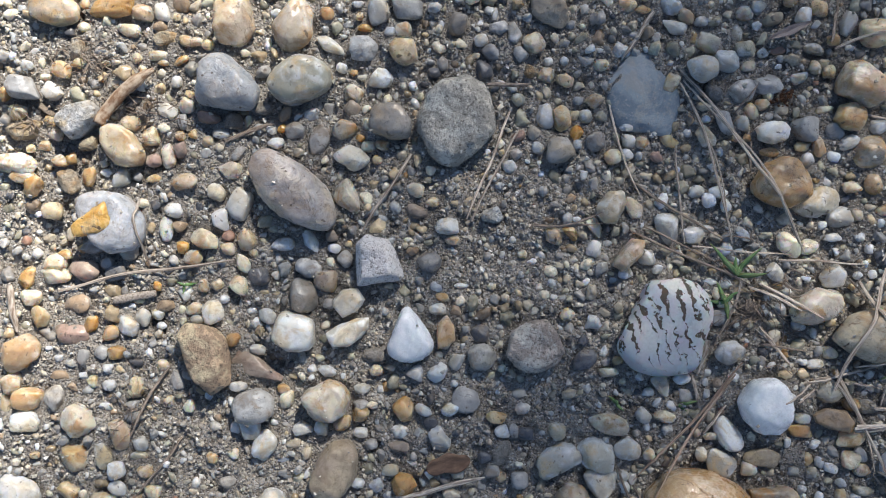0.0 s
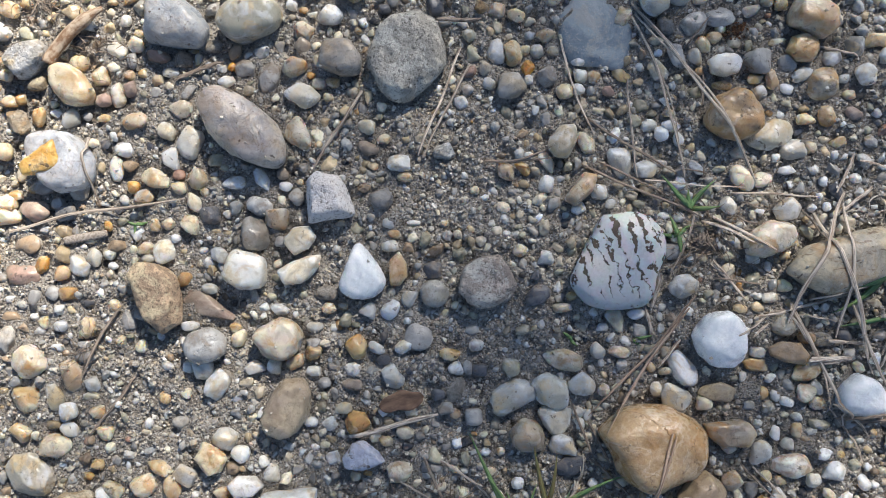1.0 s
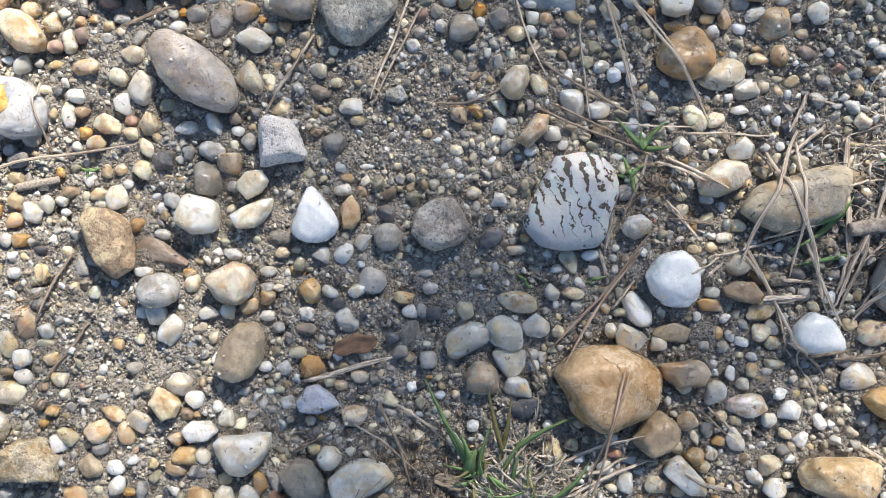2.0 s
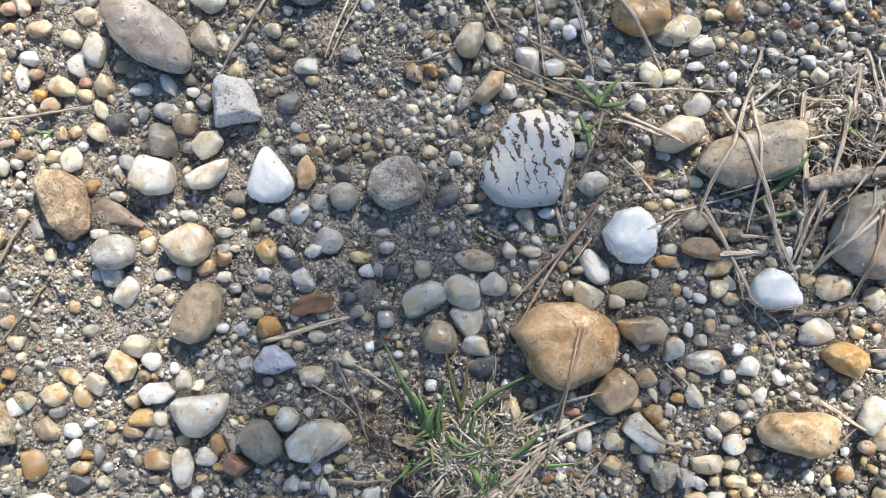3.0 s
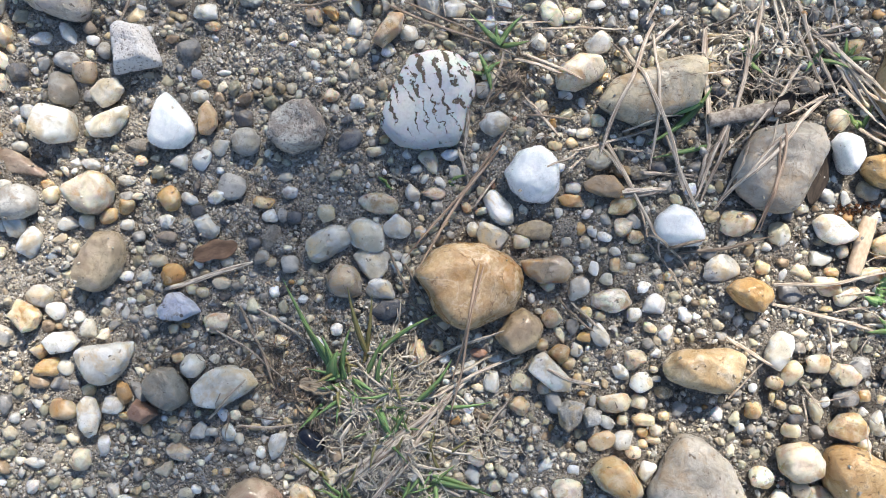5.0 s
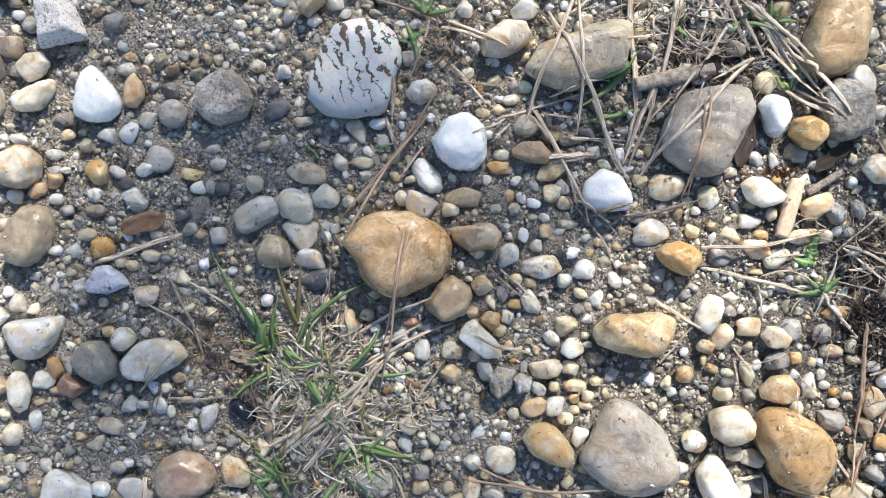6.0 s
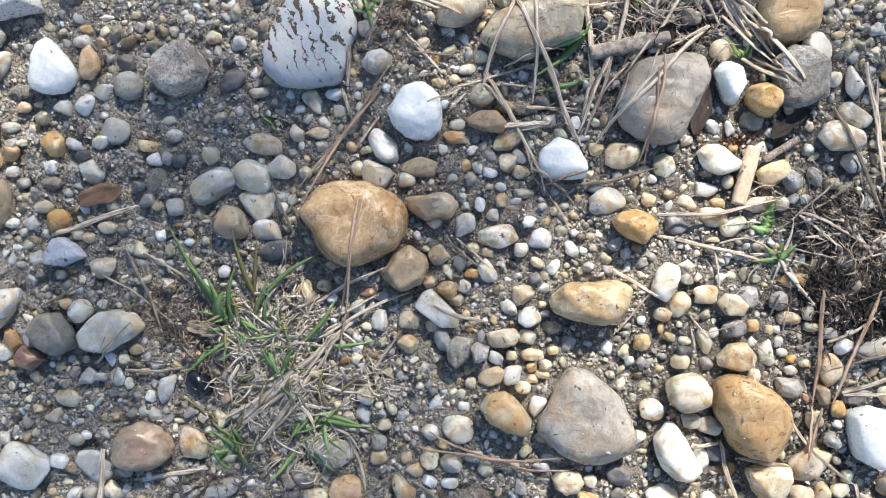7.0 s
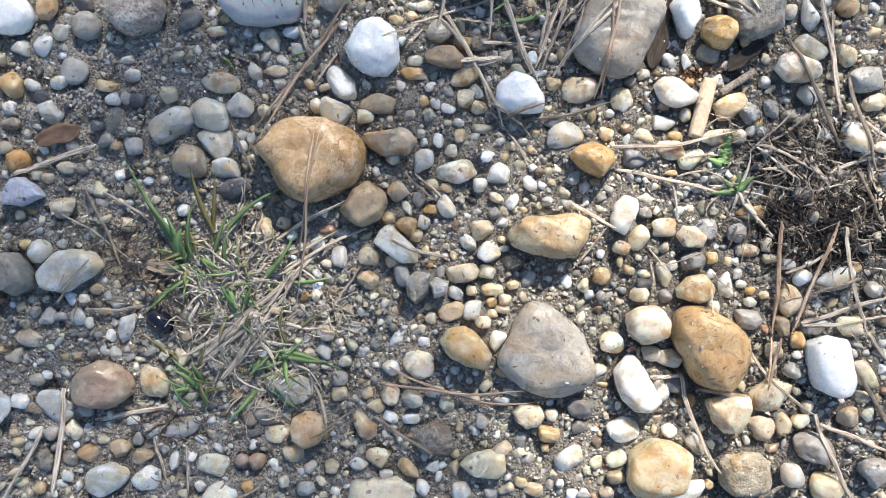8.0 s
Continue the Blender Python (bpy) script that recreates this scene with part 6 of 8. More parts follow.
# ---- stones of a marked look ----
rock("gq", -11.8, -75.1, [(203, 4.1), (235, 4.1), (291, 4.9), (359, 4.6), (34, 3.9), (81, 4.7), (138, 4.8)], 4.0, 20, "", marbled_quartz("smoky_quartz", (0.20, 0.205, 0.19), (0.26, 0.26, 0.235), (0.37, 0.37, 0.34), 0.2), "dark smoky quartz stone beside a pale one")
rock("qw", -8.9, -57.6, [(192, 4.5), (260, 3.0), (290, 3.0), (34, 3.9), (56, 3.1), (94, 3.5), (145, 3.6)], 2.4, 20, "", marbled_quartz("lilac_quartz", (0.58, 0.61, 0.70), (0.53, 0.565, 0.66), (0.67, 0.69, 0.75), 0.1), "smooth lilac-blue quartz pebble under a straw")
rock("gs", 124.9, -32.6, [(200, 11.5), (236, 11.0), (253, 10.7), (289, 10.3), (321, 8.3), (328, 8.2), (337, 8.8), (15, 12.3), (71, 11.2), (91, 9.6), (113, 8.7), (137, 9.0), (159, 9.7)], 5.0, 20, "", marbled_quartz("brown_grey_quartzite", (0.46, 0.43, 0.38), (0.37, 0.345, 0.30), (0.56, 0.53, 0.475), 0.35), "large brownish grey quartzite stone under dry straws")
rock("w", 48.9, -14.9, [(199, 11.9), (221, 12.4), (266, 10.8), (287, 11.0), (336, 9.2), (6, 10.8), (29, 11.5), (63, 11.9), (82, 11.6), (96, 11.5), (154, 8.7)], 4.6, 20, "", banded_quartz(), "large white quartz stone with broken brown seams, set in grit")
rock("w", -8.4, -17.4, [(197, 5.7), (239, 5.6), (267, 5.3), (302, 5.7), (327, 5.8), (11, 5.0), (34, 4.4), (45, 4.9), (108, 7.2), (156, 4.4)], 3.8, 20, "", clean_quartz(), "white tear-shaped quartz stone with fine dark specks")
rock("w", 70.9, -32.3, [(200, 6.2), (231, 5.9), (264, 6.2), (323, 6.4), (356, 5.8), (15, 6.0), (54, 6.5), (101, 6.1), (141, 6.0)], 4.6, 20, "", clean_quartz(), "bright white quartz stone with a dented edge")
rock("o", 55.8, -55.3, [(208, 10.0), (212, 9.8), (229, 9.9), (263, 10.2), (290, 9.8), (303, 9.9), (334, 11.1), (356, 11.5), (30, 11.3), (56, 10.1), (80, 9.2), (98, 9.2), (116, 10.0), (133, 11.2)], 7.2, 20, "", cracked_ochre(), "large smooth orange-ochre stone with fine cracks and veins")
rock("g", 44.5, 37.8, [(188, 8.4), (201, 8.8), (264, 8.6), (341, 9.3), (357, 8.1), (15, 8.0), (51, 9.1), (81, 10.0), (128, 9.4), (144, 8.7)], 1.5, 20, "E", slate(), "flat blue-grey slate slab sunk level with the soil", -1.45)
rock("s", 1.6, 31.9, [(180, 8.8), (202, 8.9), (210, 9.2), (242, 10.9), (282, 10.4), (308, 8.7), (308, 8.7), (330, 8.9), (3, 9.0), (24, 9.2), (59, 10.2), (98, 9.9), (136, 9.4), (160, 8.6)], 4.6, 34, "", beige_plane("grey_sandstone", (0.42, 0.395, 0.335), (0.34, 0.325, 0.285)), "large flat-topped grey sandstone with pale scuffs")
rock("s", 19.2, -18.9, [(223, 6.3), (244, 6.2), (292, 5.6), (329, 6.5), (21, 5.9), (35, 5.9), (94, 6.2), (123, 5.7), (164, 6.0)], 4.2, 34, "", beige_plane("speckled_sandstone", (0.47, 0.405, 0.34), (0.36, 0.30, 0.25)), "squarish speckled grey-brown rock with blunt corners")
rock("s", -54.1, -21.2, [(201, 4.8), (207, 4.7), (229, 6.1), (302, 8.2), (359, 5.7), (15, 5.2), (49, 5.9), (93, 7.7), (148, 8.0)], 4.4, 36, "", beige_plane("ochre_sandstone", (0.45, 0.33, 0.215), (0.36, 0.26, 0.175)), "angular ochre sandstone block with a flat gritty face")
rock("w", -15.9, -0.1, [(182, 4.8), (277, 5.0), (318, 6.8), (19, 5.0), (32, 5.0), (76, 5.6), (135, 6.3)], 4.6, 34, "", beige_plane("streaked_quartzite", (0.78, 0.755, 0.73), (0.66, 0.63, 0.605)), "angular streaked whitish-grey quartzite chunk")
stone("d", 19.2, -88.3, 7.3, 4.5, -45, "R", glossy_black(), "glossy black oval pebble beside the grass tuft", high=2.5)
rock("c", -34.9, 15.8, [(180, 9.9), (200, 8.0), (214, 6.9), (233, 6.3), (247, 6.6), (260, 7.7), (307, 11.9), (352, 10.6), (22, 7.8), (41, 6.4), (56, 6.2), (68, 6.9), (103, 10.3), (142, 11.7)], 6.0, 20, "", marbled_quartz("cream_marbled_quartz", (0.66, 0.58, 0.45), (0.50, 0.46, 0.435), (0.76, 0.73, 0.68), 0.4), "large cream and lilac-grey quartz stone with rust-brown patches")
rock("g", -50.1, 40.0, [(184, 7.1), (239, 6.7), (262, 5.6), (272, 6.2), (330, 8.4), (5, 7.6), (40, 5.8), (51, 5.7), (86, 6.9), (127, 7.5), (168, 7.1)], 5.0, 20, "", marbled_quartz("blue_grey_quartzite", (0.27, 0.31, 0.35), (0.42, 0.44, 0.45), (0.66, 0.66, 0.64), 0.2), "large blue-grey quartzite stone with whitish mottles")
rock("c", 98.6, -15.1, [(189, 13.0), (240, 9.1), (241, 9.0), (287, 6.6), (293, 6.6), (341, 9.7), (358, 10.9), (70, 10.1), (102, 6.0), (107, 5.9), (141, 9.0)], 5.2, 20, "", marbled_quartz("grey_marbled_quartz", (0.62, 0.54, 0.38), (0.46, 0.42, 0.34), (0.74, 0.67, 0.54)), "large cream-grey marbled quartz stone under dry straws")
rock("g", 103.1, -102.0, [(216, 9.6), (243, 9.2), (268, 9.8), (297, 10.9), (348, 10.4), (12, 9.3), (35, 8.8), (49, 9.1), (73, 10.5), (132, 10.4), (149, 9.6), (157, 9.7)], 5.0, 20, "", marbled_quartz("pinkish_grey_quartz", (0.50, 0.475, 0.425), (0.41, 0.38, 0.325), (0.60, 0.58, 0.53), 0.35), "large pinkish-grey glassy quartz stone with a rusty edge")
rock("w", -75.9, 9.1, [(186, 7.1), (209, 6.0), (237, 6.4), (275, 7.4), (326, 8.2), (5, 7.1), (38, 6.2), (71, 6.6), (94, 7.1), (130, 8.7)], 4.6, 20, "", marbled_quartz("pale_grey_quartz", (0.62, 0.64, 0.66), (0.48, 0.51, 0.54), (0.74, 0.75, 0.75), 0.2), "round pale grey quartz stone under an orange one")
rock("oy", -77.9, 9.1, [(206, 5.7), (273, 3.4), (292, 3.3), (332, 4.1), (16, 4.5), (31, 4.5), (132, 2.8), (134, 2.8)], 2.6, 20, "H", marbled_quartz("bright_orange_quartz", (0.78, 0.50, 0.16), (0.62, 0.36, 0.09), (0.85, 0.68, 0.38), 0.15), "bright orange angular quartz stone lying on a pale one")
rock("y", 138.7, -103.2, [(203, 6.8), (235, 8.0), (265, 8.9), (320, 9.0), (348, 8.4), (360, 8.3), (45, 7.1), (56, 7.2), (77, 8.2), (122, 10.4), (169, 8.4)], 6.4, 20, "", marbled_quartz("honey_quartz", (0.60, 0.44, 0.235), (0.48, 0.32, 0.16), (0.68, 0.57, 0.39), 0.6), "large honey-orange quartz stone with brown veins")
rock("c", 106.4, -76.4, [(191, 8.7), (243, 5.6), (252, 5.1), (274, 5.7), (324, 7.3), (348, 8.4), (60, 6.4), (84, 4.8), (92, 4.9), (133, 7.5)], 5.0, 20, "", marbled_quartz("cream_honey_quartz", (0.62, 0.51, 0.33), (0.50, 0.375, 0.22), (0.76, 0.70, 0.58), 0.45), "large cream and honey quartz stone with a worn white edge")
rock("w", 139.8, -30.5, [(195, 2.4), (240, 4.0), (330, 3.3), (3, 2.8), (65, 3.5), (139, 4.1)], 4.0, 20, "", clean_quartz(), "bright white knobbly quartz stone beside dark bark")
rock("w", 102.0, -45.3, [(162, 5.2), (122, 5.0), (66, 4.8), (25, 4.9), (340, 5.8), (277, 4.5), (254, 4.5), (194, 5.7)], 4.0, 14, "", clean_quartz(), "bright white quartz stone with a chipped edge")
rock("o", 147.0, -35.0, [(211, 3.4), (254, 3.8), (313, 3.9), (355, 3.6), (58, 3.6), (99, 3.7), (159, 4.0)], 4.2, 20, "", marbled_quartz("orange_quartz", (0.66, 0.45, 0.21), (0.52, 0.34, 0.14), (0.76, 0.60, 0.37), 0.25), "smooth bright orange quartz stone among white ones")
rock("y", 154.6, -13.6, [(165, 6.3), (145, 6.9), (86, 10.3), (3, 6.8), (346, 6.6), (300, 8.6), (261, 9.9), (211, 9.7)], 5.2, 14, "", marbled_quartz("tan_quartzite", (0.60, 0.46, 0.28), (0.47, 0.35, 0.20), (0.68, 0.56, 0.39), 0.5), "large flat-topped tan quartzite stone under dry straws")
rock("o", 117.1, -60.4, [(195, 4.6), (225, 3.4), (246, 3.5), (314, 4.3), (6, 4.4), (59, 3.6), (99, 3.7), (130, 4.5)], 4.4, 20, "", marbled_quartz("deep_orange_quartz", (0.60, 0.40, 0.18), (0.48, 0.30, 0.12), (0.68, 0.52, 0.31), 0.35), "smooth orange-ochre quartz stone at the end of a straw")
rock("w", 164.5, -109.9, [(194, 4.4), (238, 5.9), (277, 7.0), (328, 6.1), (5, 4.1), (78, 6.5), (116, 6.6), (175, 4.7)], 4.6, 20, "", clean_quartz(), "long bright white quartz stone with uneven lumps")


# ---- loose small gravel and grit between the pebbles ----
SHADES = [(PALETTE["w"], 12), (PALETTE["c"], 22), (PALETTE["y"], 8), (PALETTE["o"], 1.5), (PALETTE["b"], 5),
          (PALETTE["g"], 15), (PALETTE["d"], 4), (PALETTE["q"], 22), (PALETTE["k"], 13), (PALETTE["r"], 0.8)]
DUST = (0.52, 0.485, 0.42)
DUSTY = [(tuple(0.5 * v + 0.5 * d for v, d in zip(shade, DUST)), share) for shade, share in SHADES]
GRAVEL = gravel_material("small_gravel", SHADES, False)
FINE_GRAVEL = gravel_material("fine_gravel", DUSTY, False)
GRIT = gravel_material("grit", DUSTY, True)

# bare sandy patches, where fewer pebbles lie: centre and half widths
SANDY = [(11.1, 8.1, 15, 16), (19.2, -32.0, 22, 11), (-85.3, 49.3, 9, 8), (-54.5, -48.1, 16, 9), (-19.5, -16.1, 8, 14), (12.2, -41.5, 12, 9), (-57.7, -41.6, 9, 11), (26.4, -70.3, 16, 12)]


def scatter(name, label, count, lo, hi, level, mat, overlap, seed, box=(X0, X1, Y0, Y1), smooth=True, skew=1.6, sparse=0.0):
    """Grains of many shapes, laid where no larger stone lies, as one mesh."""
    r = np.random.default_rng(seed)
    pool = [stone_shape(level, r, 1, 1, 1, "A" if k % 6 else "") for k in range(24)]
    pool = [(v * (1 + waves(v, r, 2.2, 0.15) + waves(v, r, 5.0, 0.07))[:, None], f) for v, f in pool]
    f0 = pool[0][1]
    vs, fs, n = [], [], 0
    size = lo * (hi / lo) ** (r.random(count) ** skew)
    xs, ys = r.uniform(box[0], box[1], count), r.uniform(box[2], box[3], count)
    for x, y, d in zip(xs, ys, size):
        i, j = int((x - X0) / CELL), int((y - Y0) / CELL)
        if not (0 <= i < NX and 0 <= j < NY):
            continue
        if overlap:
            m = max(1, int(d * overlap / CELL))
            if BUSY[max(0, j - m):j + m + 1, max(0, i - m):i + m + 1].any():
                continue
        elif BUSY[j, i]:
            continue
        if sparse and r.random() < sparse and any(((x - sx) / rx) ** 2 + ((y - sy) / ry) ** 2 < 1 for sx, sy, rx, ry in SANDY):
            continue
        a, b = d / 2, d / 2 * r.uniform(0.6, 0.95)
        c = b * r.uniform(0.6, 0.95)
        turn = r.uniform(0, math.pi)
        m3 = np.array(pose(0, 0, 0, r.normal() * 25, r.normal() * 25, math.degrees(turn)).to_3x3())
        z = float(TOP[j, i]) + c * r.uniform(-0.3, 0.35)
        vs.append((pool[r.integers(24)][0] * (a, b, c)) @ m3.T + (x, y, z))
        fs.append(f0 + n)
        n += len(pool[0][0])
        if overlap:
            stamp(x, y, a, b, turn, z + c)
    ob = new(name, quick_mesh(name, np.concatenate(vs) * MM, np.concatenate(fs), mat, smooth))
    tagged(ob, label, "gravel", kind="stuff")


NEAR = (-106, 190, -144, 62)
scatter("small_gravel", "small worn gravel of white, tan and grey", 10100, 2.6, 4.6, 3, GRAVEL, 0.33, 11, NEAR, skew=1.4, sparse=0.95)
scatter("small_gravel", "small chipped gravel of cream, tan and grey", 43500, 1.4, 2.8, 2, GRAVEL, 0.2, 14, NEAR, skew=1.1, sparse=0.85)
scatter("fine_gravel", "fine mixed gravel between the pebbles", 81000, 0.9, 2.0, 1, FINE_GRAVEL, 0.12, 12, NEAR, smooth=False, skew=1.2)


def outer_gravel(count, reach, seed):
    """The gravel goes on round about, thinner with distance."""
    r = np.random.default_rng(seed)
    pool = [stone_shape(1, r, 1, 1, 1, "A" if k % 2 else "") for k in range(16)]
    vs, fs, n = [], [], 0
    for _ in range(count):
        x, y = 43 + r.normal() * reach, -41 + r.normal() * reach
        if NEAR[0] < x < NEAR[1] and NEAR[2] < y < NEAR[3]:
            continue
        a = 1.0 * (6.0 ** (r.random() ** 1.6))
        m3 = np.array(pose(0, 0, 0, r.normal() * 15, r.normal() * 15, r.uniform(0, 180)).to_3x3())
        vs.append((pool[r.integers(16)][0] * (a, a * r.uniform(0.6, 0.95), a * 0.6)) @ m3.T + (x, y, SOIL_Z + a * 0.15))
        fs.append(pool[0][1] + n)
        n += len(pool[0][0])
    ob = new("loose_gravel", quick_mesh("loose_gravel", np.concatenate(vs) * MM, np.concatenate(fs), GRAVEL))
    return tagged(ob, "mixed loose gravel scattered over the ground round about", "gravel", kind="stuff")


outer_gravel(3000, 240, 15)


# ---- dry straws, needles and twigs lying over the stones ----
def rest_line(x, y, radius, give):
    """How high a bendy stalk lies along a line over the stones."""
    h = top_at(x, y) + radius
    s = np.linspace(0, 1, len(x))
    hull = []
    for i in range(len(x)):
        while len(hull) >= 2:
            p, q = hull[-2], hull[-1]
            if (h[q] - h[p]) * (s[i] - s[p]) <= (h[i] - h[p]) * (s[q] - s[p]):
                hull.pop()
            else:
                break
        hull.append(i)
    taut = np.interp(s, s[hull], h[hull])
    return np.minimum(taut, np.maximum(h, taut - give) + 0.0) * 0.75 + np.maximum(h, taut - give) * 0.25


def stalk_mesh(name, path, width, thick, mat, taper=(0.6, 0.35), sides=7, groove=0.25, r=rng):
    """A flattened, slightly grooved stalk along a path."""
    n = len(path)
    t = np.gradient(path, axis=0)
    t /= np.linalg.norm(t, axis=1, keepdims=True)
    side = np.cross(t, (0, 0, 1.0))
    side /= np.linalg.norm(side, axis=1, keepdims=True) + 1e-9
    up = np.cross(side, t)
    s = np.linspace(0, 1, n)
    full = np.minimum(1, np.minimum(taper[0] + s * 8 * (1 - taper[0]), taper[1] + (1 - s) * 4 * (1 - taper[1])))
    full = full * (1 + 0.025 * np.sin(s * r.uniform(8, 20) + r.uniform(0, 6)))
    twist = r.uniform(-0.5, 0.5) + s * r.uniform(-0.9, 0.9)
    v, uv = [], []
    for k in range(sides):
        g = 2 * math.pi * k / sides
        cu, cv = math.cos(g) * width / 2, math.sin(g) * thick / 2 * (1 - groove * (math.sin(g) > 0.5))
        ou, ov = cu * np.cos(twist) - cv * np.sin(twist), cu * np.sin(twist) * 0.5 + cv * np.cos(twist)
        v.append(path + side * (ou * full)[:, None] + up * (ov * full)[:, None])
        uv.append(np.stack([s * 3, np.full(n, k / sides)], 1))
    v, uv = np.stack(v, 1).reshape(-1, 3), np.stack(uv, 1).reshape(-1, 2)
    i, k = np.meshgrid(np.arange(n - 1), np.arange(sides), indexing="ij")
    k2 = (k + 1) % sides
    f = np.stack([i * sides + k, i * sides + k2, (i + 1) * sides + k2, (i + 1) * sides + k], -1).reshape(-1, 4)
    return v, f, uv


STALK = {"s": ("dry_straw", "bleached dry grass straw lying across the stones", "straw"),
         "n": ("pine_needle", "reddish brown dry pine needle resting on stones", "needle"),
         "t": ("thin_twig", "thin dull brown dead stem on the gravel", "twig")}


def straw(kind, x1, y1, x2, y2, bend, width):
    length = math.hypot(x2 - x1, y2 - y1)
    n = max(8, int(length / 1.1))
    s = np.linspace(0, 1, n)
    nx, ny = -(y2 - y1) / length, (x2 - x1) / length
    wob = bend * 4 * s * (1 - s) + 0.012 * length * np.sin(s * rng.uniform(4, 9) + rng.uniform(0, 6)) * s * (1 - s) * 4
    x, y = x1 + (x2 - x1) * s + nx * wob, y1 + (y2 - y1) * s + ny * wob
    thick = width * (0.4 if kind == "s" else 0.75)
    z = rest_line(x, y, thick * 0.5, 0.55)
    k = min(n // 2 * 2 - 1, 9)
    z = np.convolve(np.pad(z, k // 2, "edge"), np.ones(k) / k, "valid") + 0.1
    z = np.maximum(z, top_at(x, y) + thick * 0.35)
    path = np.stack([x, y, z], 1)
    mid = path[n // 2].copy()
    v, f, uv = stalk_mesh(kind, path - mid, width, thick, None, (0.75, 0.5) if kind == "s" else (0.6, 0.25))
    name, label, cat = STALK[kind]
    ob = new(name, quick_mesh(name, v * MM, f, STRAW[kind], uv=uv))
    ob.location = mid * MM
    tagged(ob, label, cat, group=name.replace("_", " ") + "s")
    return ob


straw("s", -88.4, -6.7, -48.3, 0.4, 0.8, 0.77)
straw("s", -69.3, 14.3, -67.4, -0.8, -1.0, 0.77)
straw("t", -62.9, -23.8, -71.5, -39.7, -0.6, 0.77)
straw("t", -60.2, -39.7, -71.0, -53.6, 0.4, 0.64)
straw("t", -50.4, 27.1, -39.5, 31.2, 0.5, 1.02)
straw("s", -99.2, -5.3, -97.5, -15.9, 0.0, 1.79)
straw("s", -8.3, 24.5, -19.8, 6.3, 0.0, 0.77)
straw("s", 14.1, 34.3, 4.2, 9.6, 0.0, 0.64)
straw("s", 16.2, 30.1, 5.4, 9.1, -0.5, 0.64)
straw("t", 8.8, 39.7, 18.8, 40.2, 0.0, 1.02)
straw("s", 46.7, 56.8, 39.5, 45.8, 0.0, 1.02)
straw("s", 52.4, 40.3, 64.0, 4.0, 1.8, 0.64)
straw("s", 52.9, 40.0, 64.5, 1.1, 2.0, 0.51)
straw("s", 52.7, 43.6, 79.5, 2.2, 1.3, 0.77)
straw("s", 53.5, 41.3, 78.5, 4.0, 1.5, 0.51)
straw("s", 51.7, 26.6, 53.3, 4.0, -0.5, 0.51)
straw("s", 36.4, 36.5, 43.9, 13.9, -0.8, 0.64)
straw("t", 41.7, 18.5, 62.2, 4.9, -0.5, 0.64)
straw("t", 19.4, 8.6, 34.0, 10.9, -1.5, 0.51)
straw("t", 18.8, 8.3, 34.3, 8.5, -0.5, 0.51)
straw("t", 41.0, 7.1, 68.3, -5.3, 0.0, 0.64)
straw("t", 44.2, 7.8, 61.3, -0.8, 0.4, 0.51)
straw("s", 55.0, 3.5, 77.2, 1.5, 0.0, 0.51)
straw("s", 74.6, 0.4, 95.5, -0.6, 0.0, 0.51)
straw("s", 87.7, 48.3, 99.0, 51.8, 0.3, 0.77)
straw("t", 86.5, 49.6, 89.4, 59.9, 0.0, 0.77)
straw("t", 68.5, 27.2, 68.2, 20.3, 0.0, 0.64)
straw("s", 94.7, 33.6, 102.8, 30.7, 0.0, 0.64)
straw("n", 65.3, -22.4, 41.7, -49.2, 0.5, 0.64)
straw("n", 64.3, -25.2, 44.6, -51.7, -0.5, 0.64)
straw("s", 54.8, -25.6, 56.7, -32.8, 0.0, 0.89)
straw("s", 57.4, -17.3, 56.1, -25.2, 0.0, 1.02)
straw("s", 62.6, -32.3, 57.3, -38.6, 0.0, 0.77)
straw("s", 79.5, -27.2, 97.8, -23.0, -0.4, 0.51)
straw("s", 82.0, -28.7, 78.4, -31.9, 0.0, 0.64)
straw("s", 86.8, -25.2, 97.9, -51.6, 1.0, 0.77)
straw("s", 99.3, 0.2, 85.5, -28.7, -0.8, 1.02)
straw("s", 92.1, -4.4, 98.0, -21.1, 0.0, 0.89)
straw("s", 70.1, -14.5, 77.2, -23.9, 0.0, 0.64)
straw("s", 70.2, -4.9, 82.1, -12.5, 0.0, 0.77)
straw("s", 65.7, -4.6, 60.3, -17.3, 0.6, 0.64)
straw("s", -11.8, -53.4, 8.2, -48.4, 0.0, 1.15)
straw("s", 90.5, -37.8, 98.9, -37.0, 0.0, 1.15)
straw("t", 64.7, 33.6, 69.8, 40.0, 0.0, 0.51)
straw("t", 70.1, -18.6, 80.8, -20.1, 0.0, 0.51)
straw("t", 75.2, -4.6, 79.6, -6.6, -0.5, 0.38)
straw("s", 43.9, -81.5, 66.5, -71.6, 0.8, 0.75)
straw("s", 52.5, -76.6, 43.6, -88.7, 0.5, 0.75)
straw("n", 68.9, -102.1, 101.2, -112.4, -3.0, 0.62)
straw("n", 66.3, -105.6, 97.5, -109.4, -1.2, 0.62)
straw("t", 64.3, -112.9, 76.9, -122.0, 0.0, 0.75)
straw("s", 71.7, -74.6, 83.4, -79.4, -0.5, 0.87)
straw("s", 77.8, -60.5, 84.4, -67.1, 0.0, 0.50)
straw("s", 87.0, -24.3, 95.6, -47.1, 1.0, 0.75)
straw("s", 95.4, -46.6, 103.7, -54.3, 0.7, 0.75)
straw("s", 95.3, -47.8, 102.8, -60.5, 0.7, 0.50)
straw("t", 99.9, -51.0, 123.0, -48.1, -0.6, 0.75)
straw("t", 96.8, -50.2, 107.0, -48.1, 0.0, 0.87)
